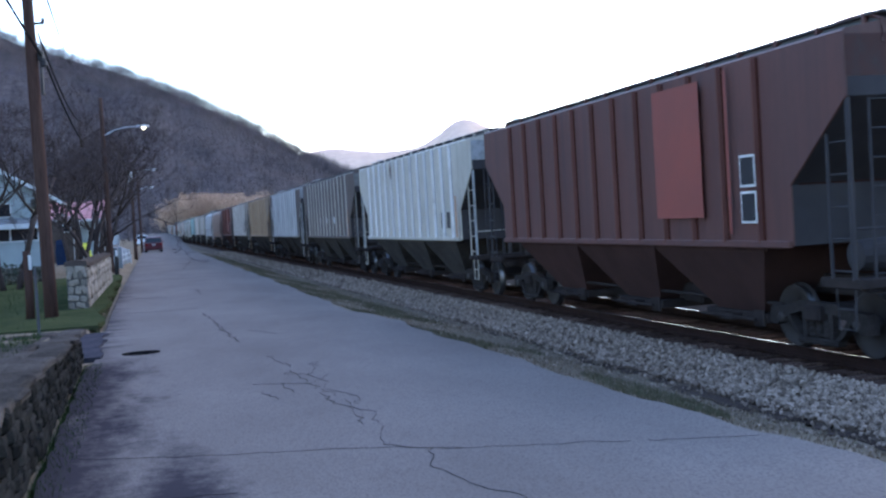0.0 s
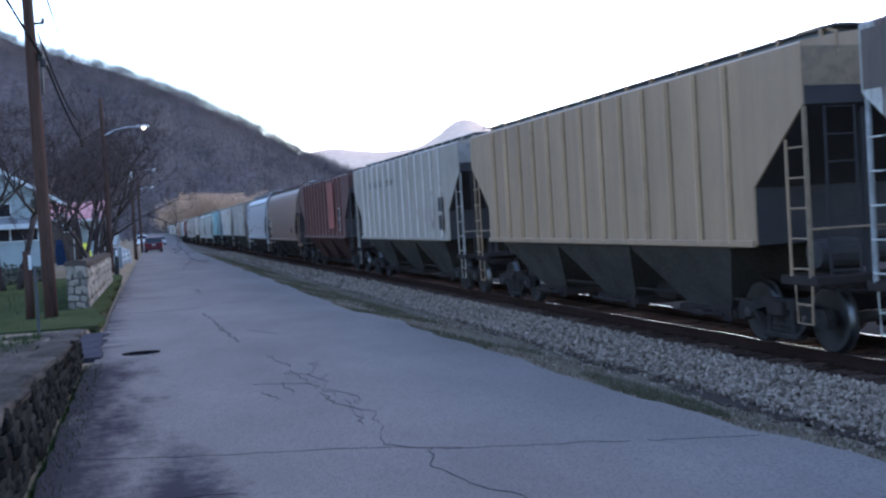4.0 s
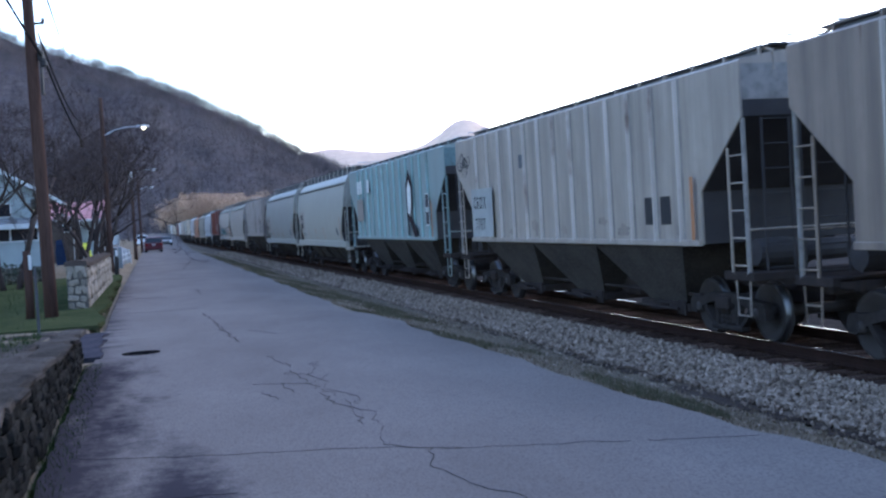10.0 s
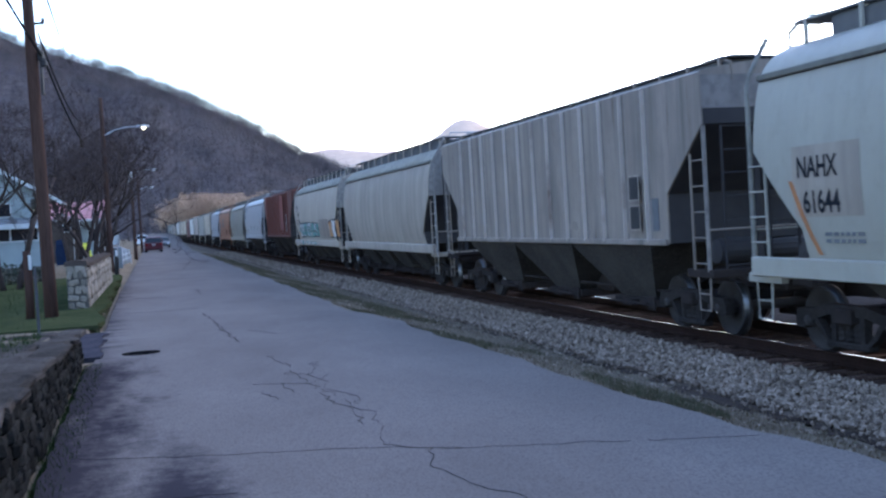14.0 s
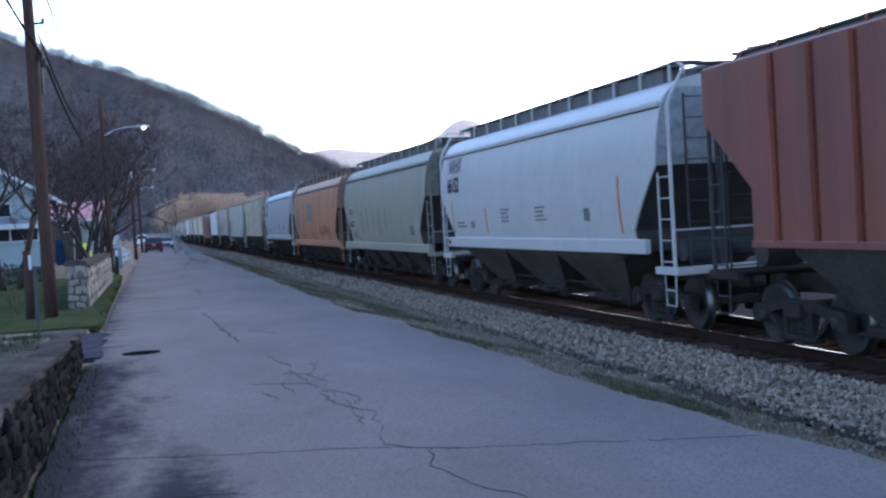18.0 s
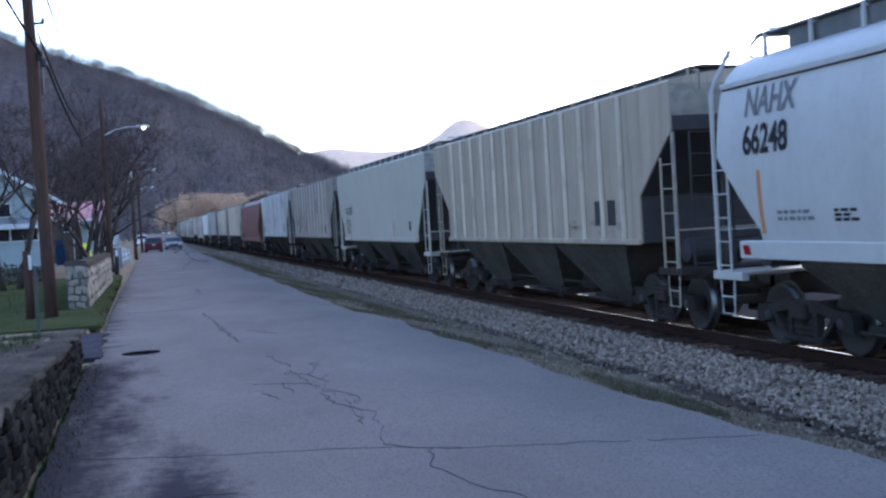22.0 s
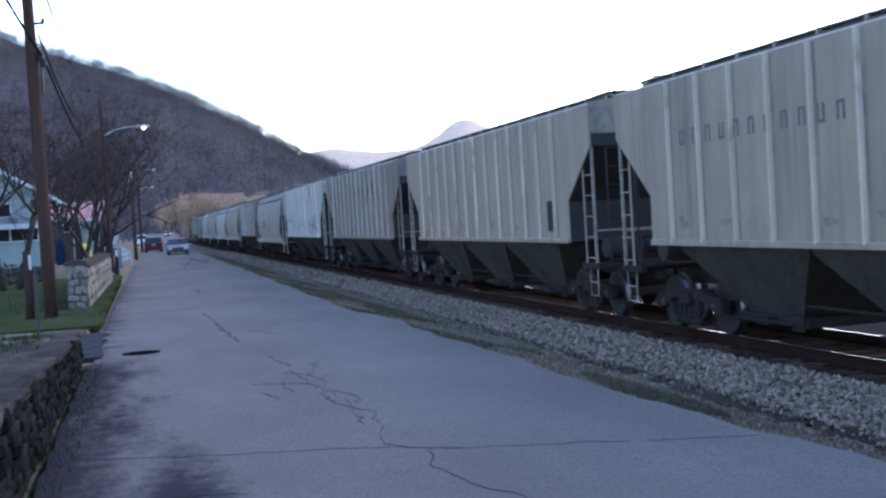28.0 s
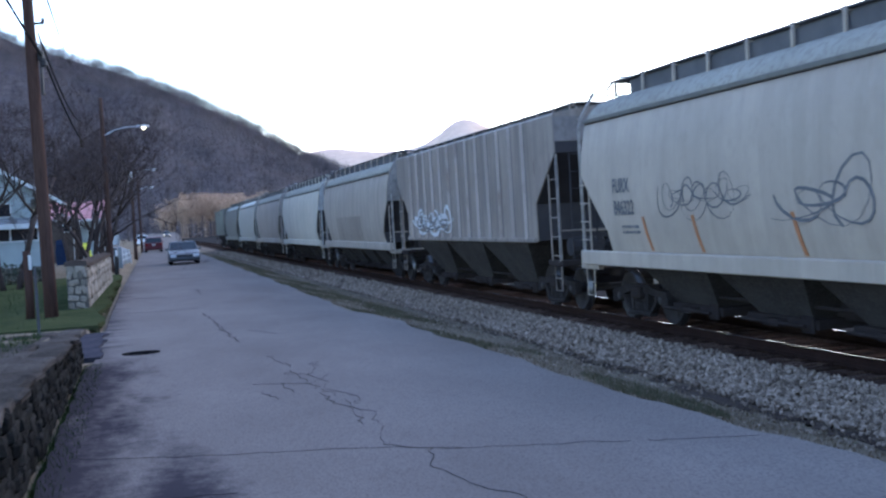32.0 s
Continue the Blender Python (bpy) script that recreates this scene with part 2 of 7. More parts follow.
# ---- mesh helpers ----
class Shape:
    """Collects pieces into one mesh."""

    def __init__(self):
        self.v, self.f = [], []

    def add(self, verts, faces):
        k = len(self.v)
        self.v += [tuple(a) for a in verts]
        self.f += [tuple(i + k for i in q) for q in faces]
        return self

    def box(self, x0, x1, y0, y1, z0, z1, b=0.0):
        if b <= 0:
            v = [(x, y, z) for x in (x0, x1) for y in (y0, y1) for z in (z0, z1)]
            return self.add(v, [(0, 1, 3, 2), (4, 6, 7, 5), (0, 4, 5, 1), (2, 3, 7, 6), (0, 2, 6, 4), (1, 5, 7, 3)])
        b = min(b, (x1 - x0) / 2.1, (y1 - y0) / 2.1, (z1 - z0) / 2.1)
        ring = lambda d, z: [(x0 + d, y0 + b + 0 * d, z), (x0 + b, y0 + d, z), (x1 - b, y0 + d, z), (x1 - d, y0 + b, z), (x1 - d, y1 - b, z), (x1 - b, y1 - d, z), (x0 + b, y1 - d, z), (x0 + d, y1 - b, z)]
        rings = [[(x0 + b, y0 + b, z0)] * 0, ring(b, z0), ring(0, z0 + b), ring(0, z1 - b), ring(b, z1)][1:]
        return self.loft(rings, True, True)

    def loft(self, rings, cap0=True, cap1=True, closed=True):
        """Skin through rings of equal length."""
        k, n = len(self.v), len(rings[0])
        for r in rings:
            self.v += [tuple(a) for a in r]
        for i in range(len(rings) - 1):
            for j in range(n if closed else n - 1):
                a, b = k + i * n + j, k + i * n + (j + 1) % n
                self.f.append((a, b, b + n, a + n))
        if cap0:
            self.f.append(tuple(k + j for j in reversed(range(n))))
        if cap1:
            self.f.append(tuple(k + (len(rings) - 1) * n + j for j in range(n)))
        return self

    def tube(self, pts, r, n=6, r1=None):
        """Round bar along points, tapering from r to r1."""
        pts = [Vector(a) for a in pts]
        rings = []
        for i, c in enumerate(pts):
            d = (pts[min(i + 1, len(pts) - 1)] - pts[max(i - 1, 0)]).normalized()
            s = d.cross(Vector((0, 0, 1)) if abs(d.z) < 0.9 else Vector((0, 1, 0))).normalized()
            u = s.cross(d)
            rr = r if r1 is None else r + (r1 - r) * i / (len(pts) - 1)
            rings.append([c + (s * math.cos(2 * math.pi * j / n) + u * math.sin(2 * math.pi * j / n)) * rr for j in range(n)])
        return self.loft(rings)

    def lathe(self, prof, axis="z", n=16, at=(0, 0, 0)):
        """Turned body; prof holds (radius, height) pairs."""
        rings = []
        for r, h in prof:
            ring = []
            for j in range(n):
                a, b = r * math.cos(2 * math.pi * j / n), r * math.sin(2 * math.pi * j / n)
                p = {"z": (a, b, h), "x": (h, a, b), "y": (b, h, a)}[axis]
                ring.append((p[0] + at[0], p[1] + at[1], p[2] + at[2]))
            rings.append(ring)
        return self.loft(rings)

    def prism(self, outline, axis, a, b):
        """Extrude a 2D outline along an axis from a to b."""
        mk = {"x": lambda p, q: (q, p[0], p[1]), "y": lambda p, q: (p[0], q, p[1]), "z": lambda p, q: (p[0], p[1], q)}[axis]
        return self.loft([[mk(p, a) for p in outline], [mk(p, b) for p in outline]])

    def mesh(self, name, smooth=False):
        me = bpy.data.meshes.new(name)
        me.from_pydata(self.v, [], self.f)
        me.update()
        if len(self.f) < 60000:
            b = bmesh.new()
            b.from_mesh(me)
            bmesh.ops.recalc_face_normals(b, faces=b.faces)
            b.to_mesh(me)
            b.free()
        if smooth:
            for q in me.polygons:
                q.use_smooth = True
        return me


MESHES = {}


def cached(key, make, smooth=False):
    if key not in MESHES:
        MESHES[key] = make().mesh(key[0] if isinstance(key, tuple) else key, smooth)
    return MESHES[key]


def part(name, shape, material, parent, label="", at=None, smooth=False, kind=""):
    """One mesh object under a thing or a part; shape is a Shape or a shared mesh."""
    me = shape.mesh(name, smooth) if isinstance(shape, Shape) else shape
    ob = new(name, me)
    if not me.materials:
        me.materials.append(None)
    ob.material_slots[0].link = "OBJECT"
    ob.material_slots[0].material = material
    if parent:
        ob.parent = parent
    if at is not None:
        ob.matrix_basis = at
    if label:
        ob["label"] = label
    if kind:
        ob["kind"] = kind
    return ob


def thing(name, at, label, category, group=""):
    ob = new(name)
    ob.empty_display_size = 0.3
    ob.matrix_basis = at
    return tagged(ob, label, category, group)


def solid(name, shape, material, label, category, kind="", at=None, smooth=False, group=""):
    """A top-level thing or piece of the setting that is one mesh."""
    return tagged(part(name, shape, material, None, at=at, smooth=smooth), label, category, group, kind)


LETTERS = {}


def set_type(*jobs):
    """Flat letter meshes, made once while the scene is still empty."""
    made = []
    for text, size, gap in jobs:
        cu = bpy.data.curves.new("letters", "FONT")
        cu.body, cu.size, cu.space_character, cu.offset = text, size, gap, size * 0.022
        ob = bpy.data.objects.new("letters", cu)
        scene.collection.objects.link(ob)
        made.append(((text, size, gap), ob))
    dg = bpy.context.evaluated_depsgraph_get()
    for key, ob in made:
        LETTERS[key] = bpy.data.meshes.new_from_object(ob.evaluated_get(dg))
    for key, ob in made:
        bpy.data.objects.remove(ob)


set_type(("350762", 0.36, 1.0), ("61644", 0.4, 1.0), ("61785", 0.4, 1.0), ("62155", 0.42, 1.0), ("66152", 0.57, 1.0), ("66242", 0.57, 1.0), ("GRAIN", 0.31, 1.2), ("ELEVATOR", 0.36, 1.5), ("66248", 0.57, 1.0), ("7707", 0.42, 1.5), ("846380", 0.4, 1.0), ("95  26", 0.40, 1.0), ("CRDX", 0.42, 1.5), ("MW  CX", 0.34, 1.3), ("460 814", 0.34, 1.3), ("846322", 0.36, 1.0), ("FURX", 0.36, 1.0), ("CX", 0.4, 1.2), ("FURX", 0.4, 1.0), ("GA  CX", 0.40, 1.0), ("MCEX", 0.36, 1.0), ("NAHX", 0.38, 1.0), ("NAHX", 0.55, 1.0))


# ---- ground, road, hills ----
def ground_height(x, y):
    """Lie of the land beside road and track."""
    if x > 13.5:
        return -0.55
    if x > 4.6:
        return -0.05 - 0.50 * min(1.0, max(0.0, (x - 4.6) / 2.3))
    if x > -1.25:
        return -0.06
    base = 0.08 + 0.05 * min(1.0, (-1.25 - x) / 3)
    terrace = 0.62 if y < 17.6 else 0.62 * max(0.0, 1 - (y - 17.6) / 1.2)
    drive = -0.12 if 19.0 < y < 24.6 else 0.0
    return max(base + drive, terrace + 0.10 * (17 - min(y, 17)) / 10) - 0.02


def make_ground():
    xs = [-3500, -1500, -700, -300, -150, -80, -40, -25, -16, -10, -7, -5, -4, -3.2, -2.4, -1.8, -1.4, -1.26, -1.24, 0, 2, 4.6, 5.2, 5.8, 6.4, 6.9, 7.5, 9, 11, 13.4, 14, 18, 30, 60, 150, 400, 1000, 3500]
    ys = [-3500, -1000, -300, -100, -30, -8] + [i * 2.0 for i in range(-3, 8)] + [15 + i * 0.6 for i in range(18)] + [27 + i * 4 for i in range(12)] + [80, 100, 130, 160, 200, 260, 340, 450, 600, 900, 1500, 3500]
    s = Shape()
    for y in ys:
        for x in xs:
            s.v.append((x, y, ground_height(x, y) + (0.0 if -1.2 < x < 4.5 else 0.03 * noise.noise((x * 0.4, y * 0.4, 0)))))
    n = len(xs)
    s.f = [(j * n + i, j * n + i + 1, (j + 1) * n + i + 1, (j + 1) * n + i) for j in range(len(ys) - 1) for i in range(n - 1)]
    solid("ground", s, M_GROUND, "dry winter valley ground with leaf litter", "ground", "structure", smooth=True)


make_ground()


def strip(xa, xb, y0, y1, step, z, ragged=0.0, thick=0.06, seed=1, rise=0.0):
    """A slab between two ragged edges xa(y) and xb(y)."""
    rnd, s, rows = random.Random(seed), Shape(), []
    y = y0
    while y <= y1 + 1e-6:
        a, b = xa(y) + rnd.uniform(-ragged, ragged), xb(y) + rnd.uniform(-ragged, ragged)
        up = z + rise * max(0.0, y - 200)
        rows.append([(a, y, z - thick), (b, y, z - thick), (b, y, up), (a, y, up)])
        y += step if y < 80 else step * 6
    return s.loft(rows)


def road_left(y):
    return -0.92 + (0.0 if y < 40 else min(0.7, (y - 40) * 0.009))


def road_right(y):
    near = float(np.interp(y, (7.0, 8.4, 8.6, 12.0, 17.0, 22.0, 25.5, 31.0, 45.0), (5.24, 5.16, 5.06, 4.96, 4.84, 4.82, 4.50, 4.52, 4.66)))
    return near + 0.05 * math.sin(y * 0.9) + 0.03 * math.sin(y * 2.7) + (0.004 * (y - 60) if y > 60 else 0) + (0.02 * (y - 120) if y > 120 else 0)


solid("road", strip(lambda y: min(road_left(y), -1.0 if y < 18.6 else 9), road_right, -40, 700, 0.35, 0.0, 0.025, rise=0.009), M_ROAD, "worn grey two-lane asphalt road with cracks", "road", "structure")
solid("driveway", strip(lambda y: -30.0, lambda y: -0.86, 19.4, 24.4, 0.35, 0.035, 0.08, 0.2, 5), M_TAR, "dark asphalt driveway meeting the road", "driveway", "structure")
solid("lawn", strip(lambda y: -40.0, lambda y: -1.12 + 0.1 * math.sin(y), 25.2, 57.0, 0.5, 0.125, 0.10, 0.1, 6), M_LAWN, "patchy green winter lawn beside the road", "lawn", "structure")


def crack(points, width, seed, name="road_crack"):
    """A jagged open crack with branches in the asphalt."""
    rnd, s = random.Random(seed), Shape()
    pts = [Vector((*points[0], 0))]
    for a, b in zip(points, points[1:]):
        n = max(2, int(math.dist(a, b) / 0.12))
        for i in range(1, n + 1):
            p = Vector(a).lerp(Vector(b), i / n)
            pts.append(Vector((p.x + rnd.gauss(0, 0.03 if abs(b[1] - a[1]) > abs(b[0] - a[0]) else 0.02), p.y + rnd.gauss(0, 0.03 if abs(b[1] - a[1]) > abs(b[0] - a[0]) else 0.018), 0)))
    rows = []
    for i, c in enumerate(pts):
        d = (pts[min(i + 1, len(pts) - 1)] - pts[max(i - 1, 0)]).normalized()
        side = Vector((-d.y, d.x, 0)) * width * rnd.uniform(0.15, 1.1) * (0.3 if i in (0, len(pts) - 1) else 1)
        rows.append([c - side + Vector((0, 0, 0.002)), c + side + Vector((0, 0, 0.002)), c + side + Vector((0, 0, 0.005)), c - side + Vector((0, 0, 0.005))])
    cut = 0
    while cut < len(rows) - 1:
        run = rnd.randint(5, 16)
        s.loft(rows[cut:cut + run + 1]) if len(rows[cut:cut + run + 1]) > 1 else None
        cut += run + (rnd.randint(1, 3) if rnd.random() < 0.6 else 0)
    solid(name, s, M_CRACK, "dark jagged crack in the asphalt road", "road crack", "structure")


for pts, wd, sd in (
    (((1.30, 28.1), (1.42, 24.3), (1.48, 21.9), (1.53, 20.2)), 0.022, 1),
    (((1.75, 17.6), (1.95, 16.2), (1.86, 15.4), (2.0, 14.0), (1.92, 13.2), (2.05, 12.2), (2.25, 11.6), (2.12, 10.8), (1.98, 9.9)), 0.0085, 2),
    (((1.98, 9.9), (2.3, 9.5), (2.2, 8.9), (2.25, 8.3), (2.5, 7.6), (2.45, 6.9)), 0.0075, 3),
    (((1.25, 14.6), (1.6, 14.4), (1.95, 14.2), (2.3, 14.9)), 0.0082, 4),
    (((1.3, 13.9), (1.4, 13.1)), 0.0153, 5),
    (((-0.7, 10.75), (0.15, 10.37), (1.0, 10.1), (1.95, 9.8), (2.6, 9.35), (3.6, 9.0), (5.0, 8.5)), 0.0051, 6),
    (((2.0, 13.6), (2.3, 12.9), (2.2, 12.1)), 0.0071, 8),
    (((2.4, 9.5), (2.55, 9.3)), 0.0102, 9),
    (((1.6, 40.0), (1.7, 36.5)), 0.0102, 10),
    (((-0.6, 30.0), (0.4, 29.8), (1.3, 29.9)), 0.0102, 11),
    (((-0.5, 36.5), (0.6, 36.2)), 0.0127, 12),
    (((-0.5, 50.0), (1.4, 49.6), (3.2, 49.2)), 0.0153, 13),
    (((-0.8, 8.9), (0.2, 8.75), (0.6, 8.7)), 0.0102, 14),
    (((1.9, 22.4), (2.3, 21.2)), 0.0061, 15),
    (((1.85, 15.6), (2.06, 14.9), (2.15, 14.2), (2.02, 13.5), (2.12, 12.6), (2.06, 11.6), (2.0, 11.0)), 0.006, 16),
    (((2.06, 15.0), (2.2, 15.6), (2.36, 16.4)), 0.005, 17),
    (((1.59, 14.5), (1.68, 13.6)), 0.011, 18),
):
    crack(pts, wd * 0.68, sd)

# flush cover coloured near-black so that it reads as sunken
cover = thing("manhole_cover", pose(-0.16, 19.8, 0.0), "near-black iron manhole cover in the road", "manhole cover")
part("rim", Shape().lathe([(0.33, 0.0), (0.33, 0.006), (0.30, 0.008), (0.29, 0.002), (0.02, 0.002)], n=24), M_CAVITY, cover)
part("lid", Shape().lathe([(0.285, 0.0), (0.28, 0.006), (0.18, 0.006), (0.17, 0.004), (0.02, 0.004)], n=24), M_CAVITY, cover)


def ridge_height(az):
    """Skyline angle of the near wooded hill, in degrees, by bearing from the road."""
    return hill_line(az) + 0.42 * math.exp(-((az - 4.6) / 3.4) ** 2)


def hill_line(az):
    if az < -3:
        return 9.05 - 0.34 * (az + 3.5)
    if az < 5:
        return 9.05 - (az + 3.5) * 0.425 + 0.35 * math.exp(-((az - 0.5) / 2.5) ** 2)
    return max(0.0, 5.45 - (az - 5) * 0.55 - max(0.0, az - 12) * 0.1)


def hill_point(az, k, dist):
    """k runs from the foot (0) to the skyline (1)."""
    el = ridge_height(az) - 0.30 + 0.22 * max(0.0, min(1.0, (4 - az) / 6))
    a = radians(az)
    near = 0.62
    rr = dist * (near + (1 - near) * k)
    top = dist * math.tan(radians(max(el, 0.0))) + 2.0
    z = top * (k ** 0.85) - 2.0 + 5.0 * noise.noise((az * 0.35, k * 3.0, 2.0)) * k
    return Vector((rr * math.sin(a), rr * math.cos(a), z))


HILL_DIST = 760.0


def make_hills():
    s, azs = Shape(), [i * 1.0 for i in range(-78, 17)]
    for k in [i / 14 for i in range(15)] + [1.12, 1.4]:
        for az in azs:
            p = hill_point(az, min(k, 1.0), HILL_DIST)
            if k > 1:
                p = p * (1 + (k - 1)) - Vector((0, 0, p.z * (k - 1) * 1.6))
            s.v.append(tuple(p))
    n = len(azs)
    s.f = [(j * n + i, j * n + i + 1, (j + 1) * n + i + 1, (j + 1) * n + i) for j in range(16) for i in range(n - 1)]
    solid("wooded_hill", s, M_HILL, "steep hill under bare winter woods", "hill", "structure", smooth=True)
    f, azs = Shape(), [2 + i * 0.5 for i in range(80)]
    for q, k in ((2300, 0.0), (2500, 0.6), (2700, 1.0), (2900, 0.5)):
        for az in azs:
            el = 3.45 + 0.35 * math.exp(-((az - 9.6) / 1.8) ** 2) + 1.15 * math.exp(-((az - 16.4) / 1.5) ** 2) + 0.5 * math.exp(-((az - 19) / 4) ** 2) - max(0.0, az - 20) * 0.12 + 0.05 * noise.noise((az * 2, 0, 0))
            a, z = radians(az), 2700 * math.tan(radians(max(el, 0.3))) * k - 20 * (k == 0)
            f.v.append((q * math.sin(a), q * math.cos(a), z))
    n = len(azs)
    f.f = [(j * n + i, j * n + i + 1, (j + 1) * n + i + 1, (j + 1) * n + i) for j in range(3) for i in range(n - 1)]
    solid("far_hill", f, M_FARHILL, "pinkish bare hill far down the valley, paled for haze", "hill", "structure", smooth=True)


    # unseen hill added to block sky light from behind the camera
    s, azs = Shape(), [145 + i * 3.0 for i in range(24)]
    for q, k in ((160, 0.0), (240, 0.55), (330, 0.9), (400, 1.0), (520, 0.7)):
        for az in azs:
            a = radians(az)
            s.v.append((q * math.sin(a), q * math.cos(a), k * (135 + 16 * noise.noise((az * 0.06, 1.0, 0)))* min(1.0, 0.45 + (az - 145) / 25, 0.45 + (214 - az) / 25) - 3 * (k == 0)))
    n = len(azs)
    s.f = [(j * n + i, j * n + i + 1, (j + 1) * n + i + 1, (j + 1) * n + i) for j in range(4) for i in range(n - 1)]
    solid("hill_behind", s, M_HILL, "unseen hill added behind the camera to dim light from there", "hill", "structure", smooth=True)


make_hills()


def twig_tree(s, base, h, rnd, twigs=26, spread=0.33, thin=0.05, crown=0.35):
    """A far leafless tree: stem and fans of slim blades."""
    x, y, z = base
    w = thin * 1.3
    a0 = rnd.uniform(0, 6.28)
    dx, dy = math.cos(a0) * w, math.sin(a0) * w
    k = len(s.v)
    s.v += [(x - dx, y - dy, z - 1), (x + dx, y + dy, z - 1), (x, y, z + h * 0.95)]
    s.f.append((k, k + 1, k + 2))
    for _ in range(twigs):
        t = rnd.uniform(crown, 0.95)
        a, out = rnd.uniform(0, 6.28), h * spread * rnd.uniform(0.4, 1.0) * (1.15 - t * 0.7)
        c, d = math.cos(a), math.sin(a)
        zz, rise = z + h * t * 0.8, h * rnd.uniform(-0.03, 0.20)
        px, py = -d * thin, c * thin
        k = len(s.v)
        s.v += [(x + c * out * 0.05 - px, y + d * out * 0.05 - py, zz), (x + c * out * 0.05 + px, y + d * out * 0.05 + py, zz + thin), (x + c * out + rnd.gauss(0, 0.3), y + d * out + rnd.gauss(0, 0.3), min(zz + rise, z + h))]
        s.f.append((k, k + 1, k + 2))


def fan_tree(s, base, h, rnd, twigs, wide):
    """A far leafless tree with a rounded crown: fine shoots fanning from the fork."""
    x, y, z = base
    k = len(s.v)
    s.v += [(x - wide, y, z - 1), (x + wide, y, z - 1), (x, y, z + h * 0.7)]
    s.f.append((k, k + 1, k + 2))
    fork, r = Vector((x, y, z + h * 0.42)), h * rnd.uniform(0.42, 0.58)
    for _ in range(twigs):
        d = Vector((rnd.gauss(0, 1), rnd.gauss(0, 1), rnd.gauss(0.35, 0.8))).normalized()
        a = fork + d * r * rnd.uniform(0.05, 0.75) + Vector((rnd.gauss(0, 0.3), rnd.gauss(0, 0.3), rnd.gauss(0, 0.3)))
        b = a + (d + Vector((rnd.gauss(0, 0.5), rnd.gauss(0, 0.5), rnd.gauss(0, 0.5)))).normalized() * r * rnd.uniform(0.18, 0.5)
        e = Vector((rnd.gauss(0, 1), rnd.gauss(0, 1), rnd.gauss(0, 1))).normalized() * wide
        k = len(s.v)
        s.v += [tuple(a - e), tuple(a + e), tuple(b)]
        s.f.append((k, k + 1, k + 2))


def make_woods():
    rnd, s = random.Random(11), Shape()
    for _ in range(5600):
        az, k = rnd.uniform(-12, 13.5), 1 - rnd.random() ** 1.3
        fan_tree(s, hill_point(az, k, HILL_DIST), rnd.uniform(7, 12), rnd, 40, 0.09)
    ridge = Shape()
    for _ in range(1500):
        az = rnd.uniform(-8, 13)
        fan_tree(ridge, hill_point(az, rnd.uniform(0.84, 1.0), HILL_DIST) - Vector((0, 0, 2.2)), rnd.uniform(5, 13) + 3.0 * noise.noise((az * 1.5, 7.0, 0)), rnd, 60, 0.055)
    crest = Shape()
    for _ in range(420):
        az = rnd.uniform(-7, 12)
        fan_tree(crest, hill_point(az, rnd.uniform(0.95, 1.0), HILL_DIST) - Vector((0, 0, 1.5)), rnd.uniform(9, 15.5), rnd, 46, 0.075)
    solid("crest_trees", crest, M_FOREST, "taller dark leafless trees standing along the crest", "woods", "stuff")
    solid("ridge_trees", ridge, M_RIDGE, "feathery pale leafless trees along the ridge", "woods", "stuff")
    solid("hillside_woods", s, M_FOREST, "leafless grey-brown winter woods on the hillside", "woods", "stuff")
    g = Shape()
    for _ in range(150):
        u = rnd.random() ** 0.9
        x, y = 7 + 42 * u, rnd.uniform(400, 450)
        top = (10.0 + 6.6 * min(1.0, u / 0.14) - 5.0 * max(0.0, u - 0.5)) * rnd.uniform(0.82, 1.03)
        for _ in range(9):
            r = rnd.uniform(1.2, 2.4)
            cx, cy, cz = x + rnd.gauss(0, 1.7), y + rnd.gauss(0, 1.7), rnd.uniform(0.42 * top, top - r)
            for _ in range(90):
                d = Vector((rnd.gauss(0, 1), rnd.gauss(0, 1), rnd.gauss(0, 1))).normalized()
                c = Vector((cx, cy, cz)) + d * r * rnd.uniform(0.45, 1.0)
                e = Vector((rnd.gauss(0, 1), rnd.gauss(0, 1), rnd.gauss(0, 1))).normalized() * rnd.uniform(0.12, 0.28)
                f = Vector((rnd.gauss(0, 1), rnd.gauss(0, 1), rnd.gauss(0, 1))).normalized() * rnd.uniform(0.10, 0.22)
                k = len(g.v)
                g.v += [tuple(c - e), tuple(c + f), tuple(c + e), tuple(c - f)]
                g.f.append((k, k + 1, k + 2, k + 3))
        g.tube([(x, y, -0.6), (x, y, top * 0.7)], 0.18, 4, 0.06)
    solid("sunlit_grove", g, M_GROVE, "tan winter grove with sunlight put into its leaf colour", "grove", "stuff")
    b = Shape()
    for _ in range(420):
        x, y = rnd.uniform(-70, 60), rnd.uniform(300, 390)
        if -2 < x < 14:
            y += 0.35 * (y - 300) + 65
        twig_tree(b, (x, y, -0.5), rnd.uniform(4, 9), rnd, 26, 0.35, 0.09, 0.1)
    solid("valley_thicket", b, M_FOREST, "dark leafless thicket on the valley floor", "thicket", "stuff")


make_woods()


